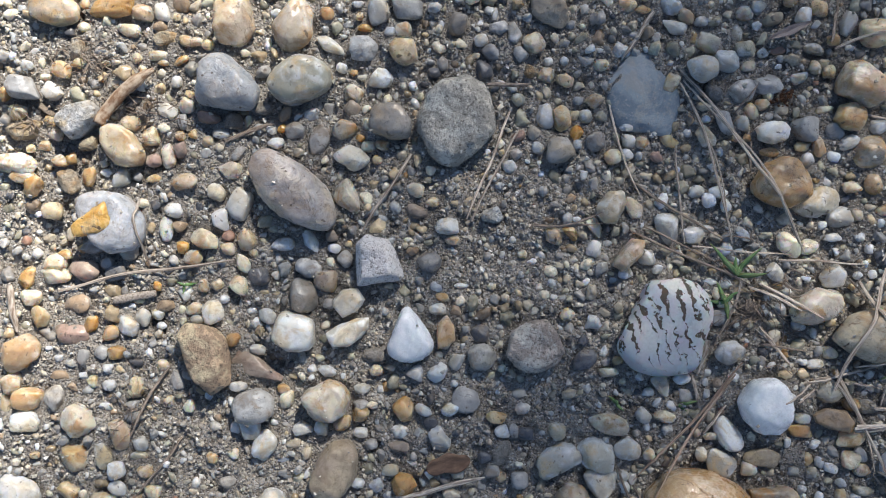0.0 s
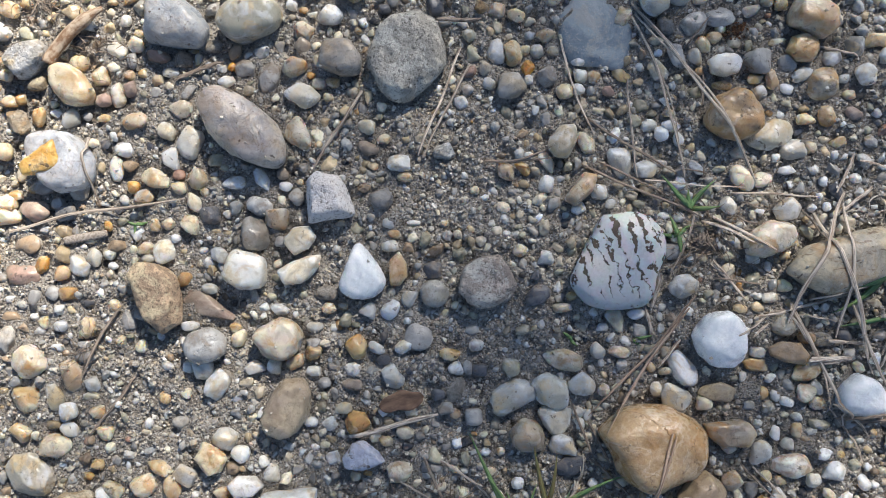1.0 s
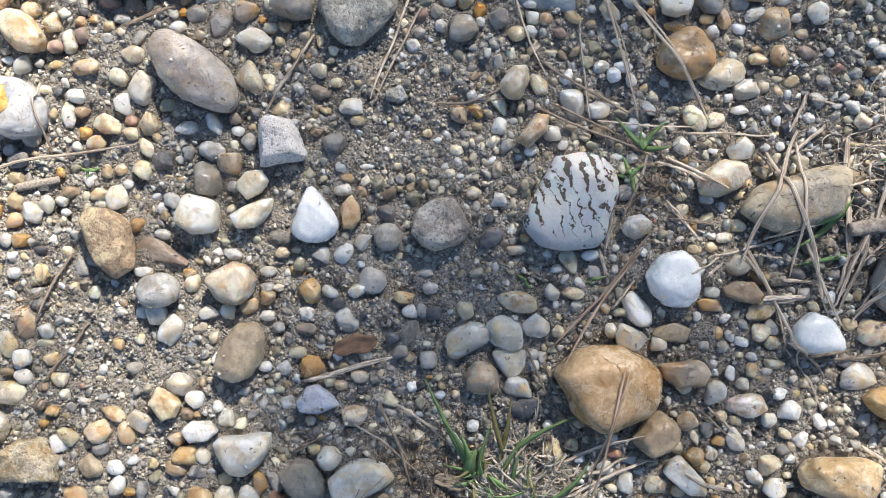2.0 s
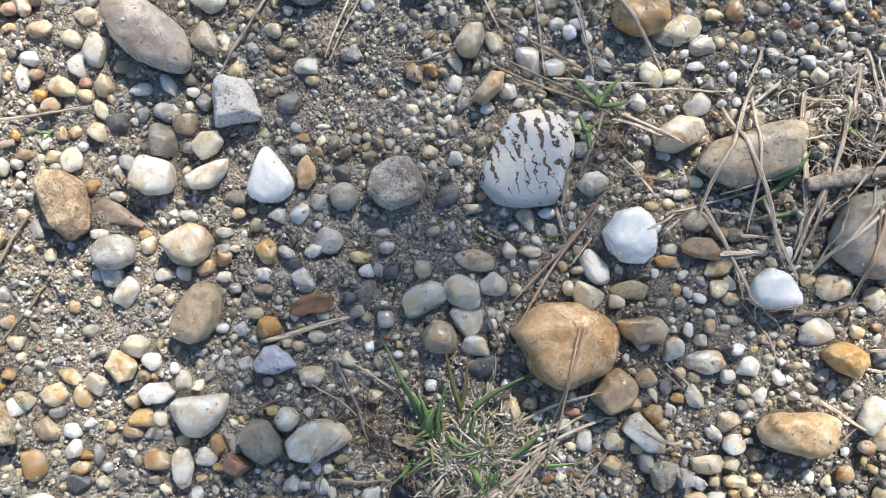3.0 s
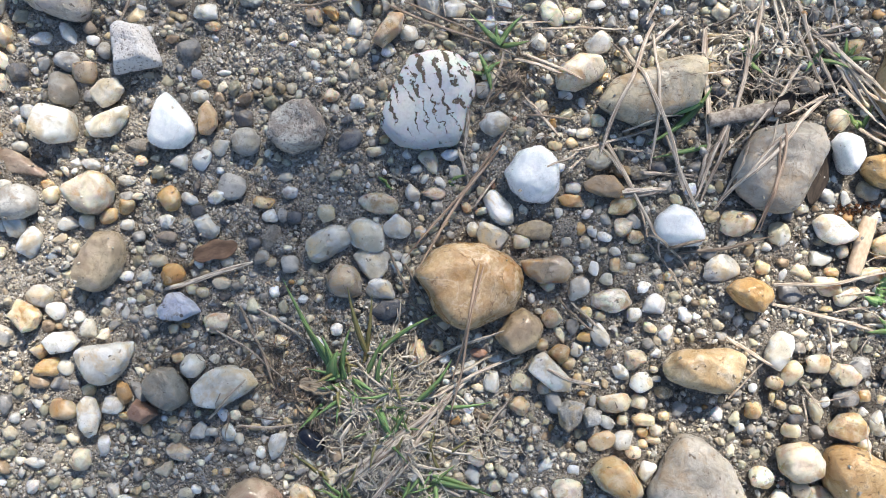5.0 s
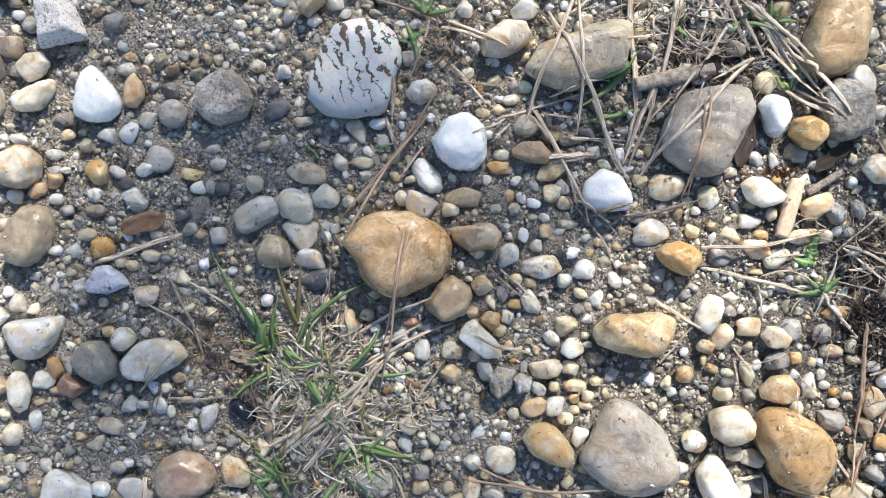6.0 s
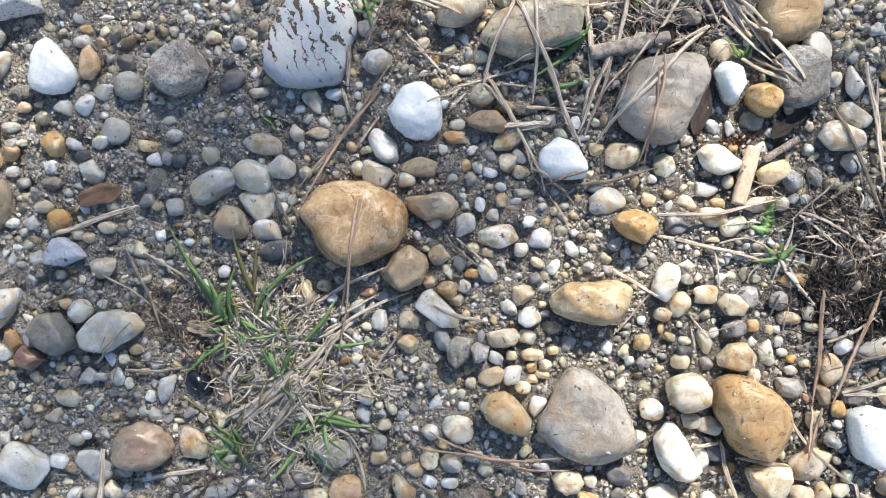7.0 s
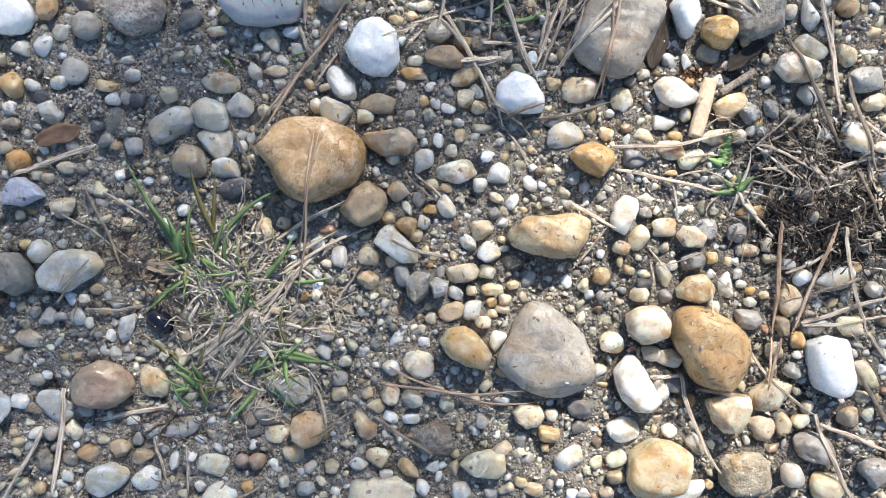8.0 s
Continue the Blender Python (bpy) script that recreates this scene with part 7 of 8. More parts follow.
straw("s", 90.4, -36.6, 99.9, -36.7, 0.0, 1.24)
straw("s", 100.5, -24.8, 105.9, -42.7, 0.0, 0.87)
straw("s", 82.5, -26.5, 101.6, -22.4, 0.0, 0.62)
straw("s", 95.1, -33.0, 113.1, -35.5, 0.5, 0.62)
straw("n", 125.1, -24.3, 118.1, -47.5, 0.6, 0.75)
straw("n", 123.3, -27.4, 119.8, -47.9, 0.0, 0.62)
straw("t", 145.3, -25.4, 153.4, -33.0, 0.0, 0.75)
straw("s", 148.7, -26.3, 150.9, -32.1, 0.0, 0.50)
straw("s", 120.9, -58.6, 149.0, -56.9, -1.0, 0.87)
straw("s", 122.2, -63.1, 145.6, -70.8, 0.6, 0.87)
straw("t", 162.1, -37.8, 174.7, -67.7, -1.0, 0.87)
straw("t", 174.6, -47.1, 178.9, -67.8, -0.7, 0.99)
straw("s", 170.7, -28.1, 172.6, -55.0, 0.0, 1.24)
straw("s", 172.5, -32.1, 172.1, -52.2, 0.0, 0.62)
straw("n", 157.5, -77.5, 152.9, -101.8, 0.0, 0.99)
straw("n", 170.2, -78.5, 156.8, -102.1, 0.0, 0.87)
straw("s", 171.4, -79.0, 173.7, -104.2, -1.5, 0.99)
straw("s", 159.5, -100.1, 180.0, -95.9, 0.0, 0.99)
straw("s", 159.7, -100.6, 179.6, -100.0, -0.4, 0.75)
straw("s", 157.1, -88.9, 170.3, -83.0, -0.7, 0.75)
straw("s", 124.5, -108.4, 132.6, -109.3, -0.4, 0.99)
straw("s", 132.3, -109.0, 138.2, -130.5, -1.5, 0.99)
straw("s", 136.0, -112.8, 145.1, -114.2, 0.0, 0.75)
straw("s", 148.3, -105.7, 160.6, -120.3, -1.5, 0.75)
straw("s", 160.4, -119.9, 168.0, -140.0, -1.5, 1.12)
straw("n", 154.5, -102.9, 150.1, -113.9, 0.0, 0.75)
straw("n", 152.8, -102.7, 150.4, -112.7, 0.0, 0.62)
straw("s", 161.7, -122.5, 176.8, -129.9, 0.0, 0.99)
straw("t", 169.8, -109.9, 177.2, -126.0, 0.0, 0.99)
straw("s", 174.3, -103.5, 178.6, -111.3, 0.0, 0.87)
straw("t", 146.4, -137.8, 152.2, -134.5, 0.0, 0.99)
straw("s", 150.1, -71.9, 155.1, -80.5, -0.5, 0.75)
straw("s", 111.4, -69.7, 120.2, -76.1, 0.0, 0.87)
straw("s", 111.5, -83.5, 119.0, -75.4, 0.0, 0.50)
straw("s", -3.1, -101.3, -7.6, -125.4, 0.5, 1.37)
straw("s", -8.2, -109.8, -18.3, -124.5, 0.2, 0.99)
straw("s", 2.7, -108.9, 19.7, -107.1, 0.0, 1.12)
straw("s", 14.3, -111.8, 19.5, -108.9, 0.0, 0.75)
straw("s", 16.1, -113.6, 18.2, -124.0, 0.0, 0.99)
straw("s", 23.1, -116.0, 22.1, -127.8, 0.4, 0.87)
straw("t", 4.8, -57.9, 11.7, -76.8, 0.5, 0.75)
straw("s", 8.5, -58.8, 19.4, -67.4, 0.7, 0.62)
straw("s", -0.4, -63.1, 13.6, -74.2, 0.5, 0.50)
straw("t", -14.4, -68.9, -4.3, -65.0, 0.4, 0.62)
straw("s", -2.9, -82.4, 6.4, -73.6, 0.0, 0.75)
straw("s", 50.8, -102.2, 54.4, -114.6, 0.7, 0.62)
straw("s", 2.9, -84.3, 16.6, -84.5, -0.5, 0.62)
straw("s", 17.6, -113.1, 22.4, -116.0, 0.5, 0.37)
straw("t", 51.0, -115.8, 60.7, -111.0, 0.0, 0.50)
straw("s", 27.0, -97.4, 50.5, -80.4, 0.5, 1.35)
straw("s", 32.0, -101.9, 45.1, -86.2, -0.4, 1.2)
straw("s", 46.1, -72.4, 62.6, -65.6, 0.4, 0.9)
straw("s", 44.2, -84.5, 55.0, -76.2, 0.3, 1.1)
straw("s", 57.8, -87.8, 64.4, -79.6, 0.0, 0.62)
straw("s", 32.8, -93.9, 41.4, -87.1, 0.0, 1.49)
straw("s", 28.1, -97.8, 39.9, -90.1, 0.0, 0.99)
straw("s", 37.1, -93.6, 49.4, -79.7, 0.0, 0.87)
straw("s", 32.9, -92.0, 24.5, -96.3, 0.0, 0.87)
straw("t", 32.0, -127.9, 39.7, -124.8, -1.0, 0.62)
straw("s", 138.4, -96.2, 139.6, -89.5, 0.0, 0.37)
straw("s", 127.9, -81.1, 131.2, -86.3, 0.0, 0.50)
straw("s", 128.4, -89.2, 127.9, -83.6, 0.0, 0.50)
straw("s", 128.8, -84.9, 139.0, -82.6, -0.7, 0.37)
straw("s", 134.1, -66.6, 134.6, -75.4, 0.4, 0.50)
straw("s", 161.5, -53.8, 148.1, -64.0, 0.4, 0.50)
straw("s", 153.4, -60.7, 162.6, -68.9, 0.0, 0.62)
straw("s", 162.6, -62.1, 167.6, -69.3, 0.0, 0.87)
straw("s", 171.8, -77.2, 182.0, -74.3, 0.5, 0.87)
straw("t", 162.8, -93.9, 173.0, -91.0, 0.0, 0.75)
straw("t", 175.2, -67.5, 180.6, -82.9, 0.0, 0.87)
straw("s", 177.8, -66.4, 180.2, -80.4, 0.0, 0.99)
straw("t", 146.9, -77.6, 145.2, -82.5, 0.0, 0.50)
straw("s", 110.4, -1.7, 110.1, -28.7, 0.0, 1.37)
straw("s", 110.1, -26.8, 107.2, -36.0, 0.0, 0.87)
straw("s", 120.7, -3.0, 115.9, -22.8, 0.0, 1.00)
straw("s", 115.9, -19.4, 107.5, -39.9, 0.5, 0.87)
straw("s", 131.2, -10.3, 116.5, -27.8, 0.4, 0.75)
straw("s", 130.1, -10.8, 126.6, -18.1, 0.0, 0.62)
straw("s", 137.0, -17.5, 126.9, -21.9, 0.0, 1.00)
straw("s", 136.4, -18.0, 110.9, -40.1, -0.5, 1.00)
straw("s", 130.0, -2.9, 136.5, -17.2, 0.4, 0.87)
straw("s", 134.5, -3.2, 145.0, -19.7, 0.5, 1.00)
straw("s", 138.3, -9.5, 146.0, -23.5, 0.0, 0.75)
straw("s", 144.7, -17.5, 154.1, -31.9, 0.5, 1.00)
straw("s", 139.8, -15.5, 149.4, -28.3, 0.0, 0.87)
straw("s", 143.4, -25.2, 150.6, -32.2, 0.0, 1.00)
straw("s", 136.9, -7.2, 149.4, -24.3, 0.7, 0.62)
straw("s", 112.2, -39.4, 117.4, -27.3, 0.0, 0.62)
straw("s", 109.0, -32.3, 114.8, -20.8, 0.0, 0.75)
straw("s", 118.2, -24.8, 110.1, -34.3, -0.6, 0.62)
straw("s", 107.8, -12.8, 115.4, -10.8, 0.0, 0.50)
straw("s", 124.6, -22.7, 117.5, -34.8, 0.0, 0.50)
straw("s", 128.4, -4.1, 125.3, -12.7, 0.0, 0.50)
straw("n", 57.7, -51.0, 50.6, -77.3, 0.2, 0.62)
straw("n", 58.5, -51.7, 49.5, -87.2, -0.2, 0.62)
straw("t", 38.2, -46.3, 43.3, -59.4, -0.4, 0.62)
straw("t", 41.8, -58.7, 52.2, -68.7, 0.4, 0.62)
straw("t", 41.5, -50.3, 46.7, -60.6, 0.2, 0.75)
straw("t", 75.7, -60.1, 82.7, -67.3, -0.4, 0.50)
straw("s", 115.6, -18.3, 106.0, -39.3, 0.4, 0.87)
straw("s", 124.4, -26.5, 109.6, -42.0, -0.5, 0.87)
straw("s", 137.1, -4.7, 147.3, -19.4, 0.4, 1.00)
straw("s", 138.9, -6.1, 149.3, -26.2, -0.4, 0.87)
straw("s", 99.1, -2.2, 96.5, -32.2, 0.2, 0.75)
straw("s", 93.7, -8.7, 105.4, -40.3, 0.4, 1.00)
straw("s", 129.8, -10.5, 126.8, -18.1, 0.1, 0.62)
straw("s", 90.8, -23.6, 104.8, -20.4, 0.2, 0.50)
straw("s", 95.2, -32.7, 106.6, -34.9, 0.4, 0.62)
straw("s", 89.9, -37.0, 99.9, -36.8, 0.2, 1.00)
straw("s", 111.6, -11.8, 119.2, -11.0, 0.2, 0.50)
straw("s", 114.5, -7.0, 121.7, -10.2, -0.2, 0.50)
straw("s", 102.1, 9.1, 97.7, 0.2, 0.3, 0.75)
straw("s", 105.6, 1.4, 97.1, -4.8, 0.4, 0.88)
straw("s", 124.0, 4.4, 118.5, -12.4, 0.3, 1.00)
straw("s", 125.2, 8.1, 127.8, -6.6, 0.4, 0.88)
straw("s", 129.6, 7.9, 139.0, -17.6, -0.5, 1.00)
straw("s", 127.2, 6.8, 128.7, -3.6, 0.3, 0.63)
straw("s", 102.7, 7.2, 109.1, 5.5, 0.3, 0.63)
straw("s", 130.1, 5.2, 139.8, 5.7, -0.4, 0.63)
straw("s", 137.2, -3.2, 144.7, -2.0, 0.3, 0.63)
straw("s", 113.6, -0.4, 122.7, 2.2, 0.3, 0.50)
straw("s", 131.1, 0.3, 141.7, -11.4, 0.4, 0.75)
straw("s", 133.3, -4.8, 144.6, -4.0, 0.3, 0.50)
straw("s", 138.9, 6.3, 140.6, -5.1, 0.3, 0.50)
straw("s", 107.1, -4.3, 113.4, -3.7, 0.3, 0.50)
straw("s", 115.7, -7.8, 124.5, -6.9, 0.3, 0.50)
straw("s", 68.2, -5.8, 77.6, -10.8, 0.4, 0.75)
straw("t", 71.9, -8.5, 75.6, -15.2, 0.3, 0.50)
straw("s", 69.7, -15.3, 77.0, -23.8, 0.4, 0.63)
straw("s", 84.9, -25.4, 90.8, -33.4, 0.3, 0.63)
straw("s", 88.6, -27.1, 97.5, -28.7, 0.3, 0.50)
straw("s", 73.4, -31.0, 82.6, -26.6, -0.3, 0.50)
straw("t", 89.6, -3.6, 94.4, -9.5, 0.3, 0.50)
straw("s", 166.5, -53.8, 154.0, -61.0, 0.4, 0.50)
straw("s", 154.0, -60.2, 166.5, -67.5, 0.5, 0.75)
straw("s", 163.9, -61.3, 168.9, -70.9, -0.4, 0.87)
straw("s", 137.1, -61.8, 146.5, -62.1, 0.4, 0.50)
straw("s", 154.2, -65.7, 166.8, -66.8, 0.5, 0.62)
straw("s", 167.6, -68.3, 179.9, -65.1, 0.5, 0.87)
straw("s", 177.4, -57.1, 182.5, -62.3, 0.2, 0.75)
straw("s", 135.5, -65.7, 144.0, -64.7, 0.2, 0.50)
straw("s", 151.5, -68.0, 162.3, -72.0, 0.4, 0.50)
straw("s", 164.9, -71.6, 177.5, -69.9, 0.4, 0.50)


# ---- bits of wood, bark and leaf ----
def stick(name, label, mat, x1, y1, x2, y2, width, thick, taper=(0.9, 0.85), bend=0.0, cat="stick", lift=0.0):
    length = math.hypot(x2 - x1, y2 - y1)
    n = 26
    s = np.linspace(0, 1, n)
    nx, ny = -(y2 - y1) / length, (x2 - x1) / length
    wob = bend * 4 * s * (1 - s)
    x, y = x1 + (x2 - x1) * s + nx * wob, y1 + (y2 - y1) * s + ny * wob
    under = top_at(x, y)
    z = np.linspace(np.percentile(under[:13], 60), np.percentile(under[13:], 60), n) + thick * 0.3 + lift
    path = np.stack([x, y, z], 1)
    path = path + np.stack([waves(path, rng, 0.9, 0.05), waves(path, rng, 0.9, 0.05), waves(path, rng, 0.9, 0.04)], 1)
    mid = path[n // 2].copy()
    v, f, uv = stalk_mesh(name, path - mid, width, thick, mat, taper, 12, 0.1)
    sides, last = 12, len(v)
    v = np.concatenate([v, (path - mid)[[0, -1]]])
    uv = np.concatenate([uv, [[0, 0.5], [3, 0.5]]])
    caps = [[last, k, (k + 1) % sides, (k + 1) % sides] for k in range(sides)]
    me = bpy.data.meshes.new(name)
    faces = [tuple(q) for q in f] + [(last, (k + 1) % sides, k) for k in range(sides)] + [(last + 1, (n - 1) * sides + k, (n - 1) * sides + (k + 1) % sides) for k in range(sides)]
    me.from_pydata((v * MM).tolist(), [], [tuple(int(i) for i in q) for q in faces])
    me.polygons.foreach_set("use_smooth", np.ones(len(me.polygons), bool))
    layer = me.uv_layers.new(name="along")
    li = np.empty(len(me.loops), np.int32)
    me.loops.foreach_get("vertex_index", li)
    layer.data.foreach_set("uv", uv[li].astype(np.float32).ravel())
    me.materials.append(mat)
    me.update()
    ob = new(name, me)
    ob.location = mid * MM
    return tagged(ob, label, cat)


def flake(name, label, mat, x, y, length, width, turn, curl, sharp=1.0, lift=0.3):
    """A thin curled leaf or bark flake with a ragged rim and a real thickness."""
    nu, nv = 22, 9
    u, w = np.meshgrid(np.linspace(-1, 1, nu), np.linspace(-1, 1, nv), indexing="ij")
    half = np.clip(1 - np.abs(u) ** (2 * sharp), 0.02, 1) ** 0.6
    at = np.stack([u.ravel() * 3, w.ravel() * 3, 0 * u.ravel()], 1)
    rag = 1 + waves(at, rng, 1.6, 0.16).reshape(u.shape)
    x2, y2 = u * length / 2, w * half * rag * width / 2
    z2 = curl * (w ** 2 * 0.7 + 0.35 * u ** 2) + waves(at, rng, 1.2, 0.12).reshape(u.shape)
    top = np.stack([x2, y2, z2 + 0.1], -1).reshape(-1, 3)
    low = top - (0, 0, 0.22)
    idx = np.arange(nu * nv).reshape(nu, nv)
    q = np.stack([idx[:-1, :-1], idx[1:, :-1], idx[1:, 1:], idx[:-1, 1:]], -1).reshape(-1, 4)
    rim = np.concatenate([idx[:, 0], idx[-1, 1:], idx[-2::-1, -1], idx[0, -2:0:-1]])
    nxt = np.roll(rim, -1)
    m = nu * nv
    side = np.stack([rim, rim + m, nxt + m, nxt], -1)
    v, f = np.concatenate([top, low]), np.concatenate([q, q[:, ::-1] + m, side])
    uv = np.tile(np.stack([u.ravel(), w.ravel()], 1) * 0.5, (2, 1))
    ob = new(name, quick_mesh(name, v * MM, f, mat, uv=uv))
    ob.matrix_world = pose(x * MM, y * MM, (float(top_at(x, y)) * 0.6 + lift) * MM, 0, 0, turn)
    return tagged(ob, label, "leaf litter")


stick("wood_stick", "short peeled pale tan wood stick lying on gravel", WOOD, 144.3, -45.1, 139.7, -57.5, 3.4, 2.8)
stick("grey_twig", "short grey weathered twig with broken ends", BARK, 146.4, -48.2, 154.4, -43.9, 1.7, 1.4)
stick("grey_root", "grey weathered root piece half buried in litter", BARK, 109.9, -22.0, 127.6, -19.6, 3.4, 2.3)
ROTTEN = plain_material("rotten_bark", (0.06, 0.046, 0.037), (0.028, 0.022, 0.018), 0.9, (6, 10, 1), 0.9)
flake("bark_flake", "dark brown rotten bark flake against a grey stone", ROTTEN, 134.2, -33.6, 17.0, 4.6, 72, 0.9, 1.2, 0.4)
flake("bark_flake", "dark brown rotten bark strip in the gravel", HUMUS, 152.2, -40.5, 10.5, 3.2, 35, 0.7, 1.4, 0.8)
stick("bark_stick", "grey-brown broken bark stick on the gravel", BARK, -75.8, -8.8, -66.3, -7.2, 1.9, 1.3)
flake("bark_flake", "dark red-brown bark flake under dry straws", ROTTEN, 126.4, -19.6, 6.5, 3.6, 50, 1.2, 1.2, 1.4)
stick("bent_twig", "bent tan twig with a split orange-brown tip", plain_material("tan_bark", (0.66, 0.53, 0.38), (0.30, 0.17, 0.09), 0.6, (3, 7, 1), 0.8), -78.9, 31.0, -66.4, 43.3, 2.9, 2.5, (1.0, 0.35), 1.3, lift=0.8)
flake("dry_leaf", "flat brown dry leaf fragment pressed on the grit", LEAF, -0.0, -45.5, 10.2, 4.1, 14, 0.3, 1.7, 0.9)
flake("grass_husk", "grey-brown pointed husk of dry grass", plain_material("grey_husk", (0.36, 0.30, 0.26), (0.24, 0.19, 0.16), 0.6, (3, 12, 1), 0.4), 76.3, 51.6, 10.5, 2.0, 22, 0.5, 0.7, 1.6)
flake("dry_leaf", "curled yellow-brown dead leaf at the grass foot", plain_material("straw_leaf", (0.46, 0.39, 0.28), (0.24, 0.175, 0.11), 0.7, (3, 10, 1), 0.9), 20.6, -76.4, 7.6, 3.2, -12, 0.45, 2.2, 0.5)


# ---- grass ----
def blade(x1, y1, x2, y2, width, rise, kind_seed, droop=0.4, curl=0.08, dead=False):
    """One grass blade from its root to its tip: corners, faces and places along it."""
    r = np.random.default_rng(kind_seed)
    n = 10 if dead else 14
    s = np.linspace(0, 1, n)
    dx, dy = x2 - x1, y2 - y1
    length = math.hypot(dx, dy) + 1e-6
    bend = r.uniform(-curl, curl) * length
    x = x1 + dx * s - dy / length * bend * 4 * s * (1 - s)
    y = y1 + dy * s + dx / length * bend * 4 * s * (1 - s)
    z = float(soil_height(np.array([x1]), np.array([y1]))[0]) + rise * (s ** 0.8) * (1 - droop * s ** 2)
    z = np.maximum(z, np.minimum(top_at(x, y) + 0.15, z + 2.0))
    path = np.stack([x, y, z], 1)
    side = np.array([-dy, dx, 0]) / length
    if dead:
        # withered: a sharp kink somewhere, and the ribbon twisted on its way
        kink = np.clip(s - r.uniform(0.25, 0.75), 0, 1) * r.normal() * 0.5 * length
        path += side * kink[:, None] + side * (np.sin(s * r.uniform(4, 9) + r.uniform(0, 6)) * 0.03 * length)[:, None]
        turn = r.uniform(-1, 1) * 2.6 * s + r.uniform(-0.5, 0.5)
        side = side * np.cos(turn)[:, None] + np.array([0, 0, 1.0]) * np.sin(turn)[:, None]
    half = width / 2 * np.minimum(1, ((1 - s) * 1.5) ** 0.8 + 0.03) * np.minimum(1, 0.55 + s * 2.5)
    up = np.array([0, 0, 0.3])
    rows = [path + side * half[:, None] + up * half[:, None], path, path - side * half[:, None] + up * half[:, None],
            path - np.array([0, 0, 0.07])]
    v = np.stack(rows, 1).reshape(-1, 3)
    uv = np.stack([np.repeat(s, 4), np.tile([0, 0.33, 0.66, 0.33], n)], 1)
    i, k = np.meshgrid(np.arange(n - 1) * 4, np.arange(4), indexing="ij")
    k2 = (k + 1) % 4
    f = np.stack([i + k, i + k2, i + 4 + k2, i + 4 + k], -1).reshape(-1, 4)
    return v, f, uv


def plant(name, label, x, y):
    root = new(name)
    root.empty_display_size = 0.005
    root.location = (x * MM, y * MM, SOIL_Z * MM)
    return tagged(root, label, "grass")


blade_seed = 0


def green(root, x1, y1, x2, y2, width, rise=5.0, mat=None, droop=0.4):
    global blade_seed
    blade_seed += 1
    v, f, uv = blade(x1, y1, x2, y2, width * 1.4, rise, blade_seed, droop)
    at = np.array(root.location[:])
    part("blade", quick_mesh("blade", v * MM - at, f, mat or GRASS, uv=uv), root)


def thatch(root, name, x, y, radius, count, seed, mat, lo=3.0, hi=9.0, wide=0.45, rise=1.6, flat=1.0, curl=0.16):
    """Matted dead blades round a foot, too many to count, as one part."""
    r = np.random.default_rng(seed)
    vs, fs, us, n = [], [], [], 0
    for k in range(count):
        g, d = r.uniform(0, 2 * math.pi), radius * abs(r.normal()) * 0.62
        px, py = x + d * math.cos(g), y + d * math.sin(g) * flat
        h, ln = g + r.normal() * 1.5, r.uniform(lo, hi)
        v, f, uv = blade(px, py, px + ln * math.cos(h), py + ln * math.sin(h), wide * r.uniform(0.5, 1.3), r.uniform(0.2, 1) * rise + max(0, float(top_at(px, py)) - SOIL_Z) * 0.7, seed * 1000 + k, 0.9, curl, True)
        vs.append(v)
        fs.append(f + n)
        us.append(uv)
        n += len(v)
    at = np.array(root.location[:]) if root else 0
    me = quick_mesh(name, np.concatenate(vs) * MM - at, np.concatenate(fs), mat, uv=np.concatenate(us))
    if root:
        ob = part(name, me, root, "matted bleached dead grass")
        tagged(ob, kind="stuff")
    else:
        ob = tagged(new(name, me), "scattered dry grass fibres and dead litter", "litter", kind="stuff")
    return ob


tuft = plant("grass_tuft", "grass tuft with green blades in bleached dead thatch", 36.8, -81.1)
thatch(tuft, "thatch", 36.9, -79.9, 8.5, 420, 31, THATCH, 3.0, 10, 0.5, 2.6, curl=0.14)
thatch(tuft, "thatch", 35.3, -92.4, 9.0, 420, 32, THATCH, 3.0, 10, 0.42, 1.8, curl=0.14)
thatch(tuft, "thatch", 41.2, -103.1, 7.5, 230, 33, THATCH, 3.0, 8, 0.34, 1.5, curl=0.14)
thatch(tuft, "thatch", 36.3, -86.5, 10.0, 45, 34, THATCH, 8, 17, 0.85, 2.2, curl=0.06)
thatch(tuft, "thatch", 34.4, -78.9, 8.5, 80, 35, THATCH, 4, 10, 0.7, 3.0, curl=0.10)
thatch(tuft, "thatch", 21.0, -79.0, 7.5, 90, 36, STRAW["t"], 4, 12, 0.5, 1.8, curl=0.08)
green(tuft, 25.4, -74.9, 15.0, -52.0, 0.95, 6)
green(tuft, 26.1, -74.6, 18.6, -61.1, 1.0, 6)
green(tuft, 25.0, -75.4, 23.0, -65.0, 1.1, 6)
green(tuft, 24.5, -75.1, 26.5, -68.4, 1.9, 7)
green(tuft, 26.7, -75.3, 29.7, -63.0, 0.9, 7)
green(tuft, 31.3, -75.7, 37.1, -65.1, 0.8, 6)
green(tuft, 32.6, -70.8, 29.1, -54.5, 0.9, 6, GRASS_TIP)
green(tuft, 31.5, -71.9, 34.3, -56.5, 0.8, 6, GRASS_TIP)
green(tuft, 34.6, -69.9, 49.0, -61.5, 0.8, 7)
green(tuft, 34.5, -78.7, 36.2, -69.2, 0.8, 6)
green(tuft, 42.5, -81.0, 51.1, -71.3, 0.9, 6)
green(tuft, 41.8, -81.8, 59.5, -81.5, 0.85, 4)
green(tuft, 28.5, -75.4, 33.9, -78.4, 0.9, 3)
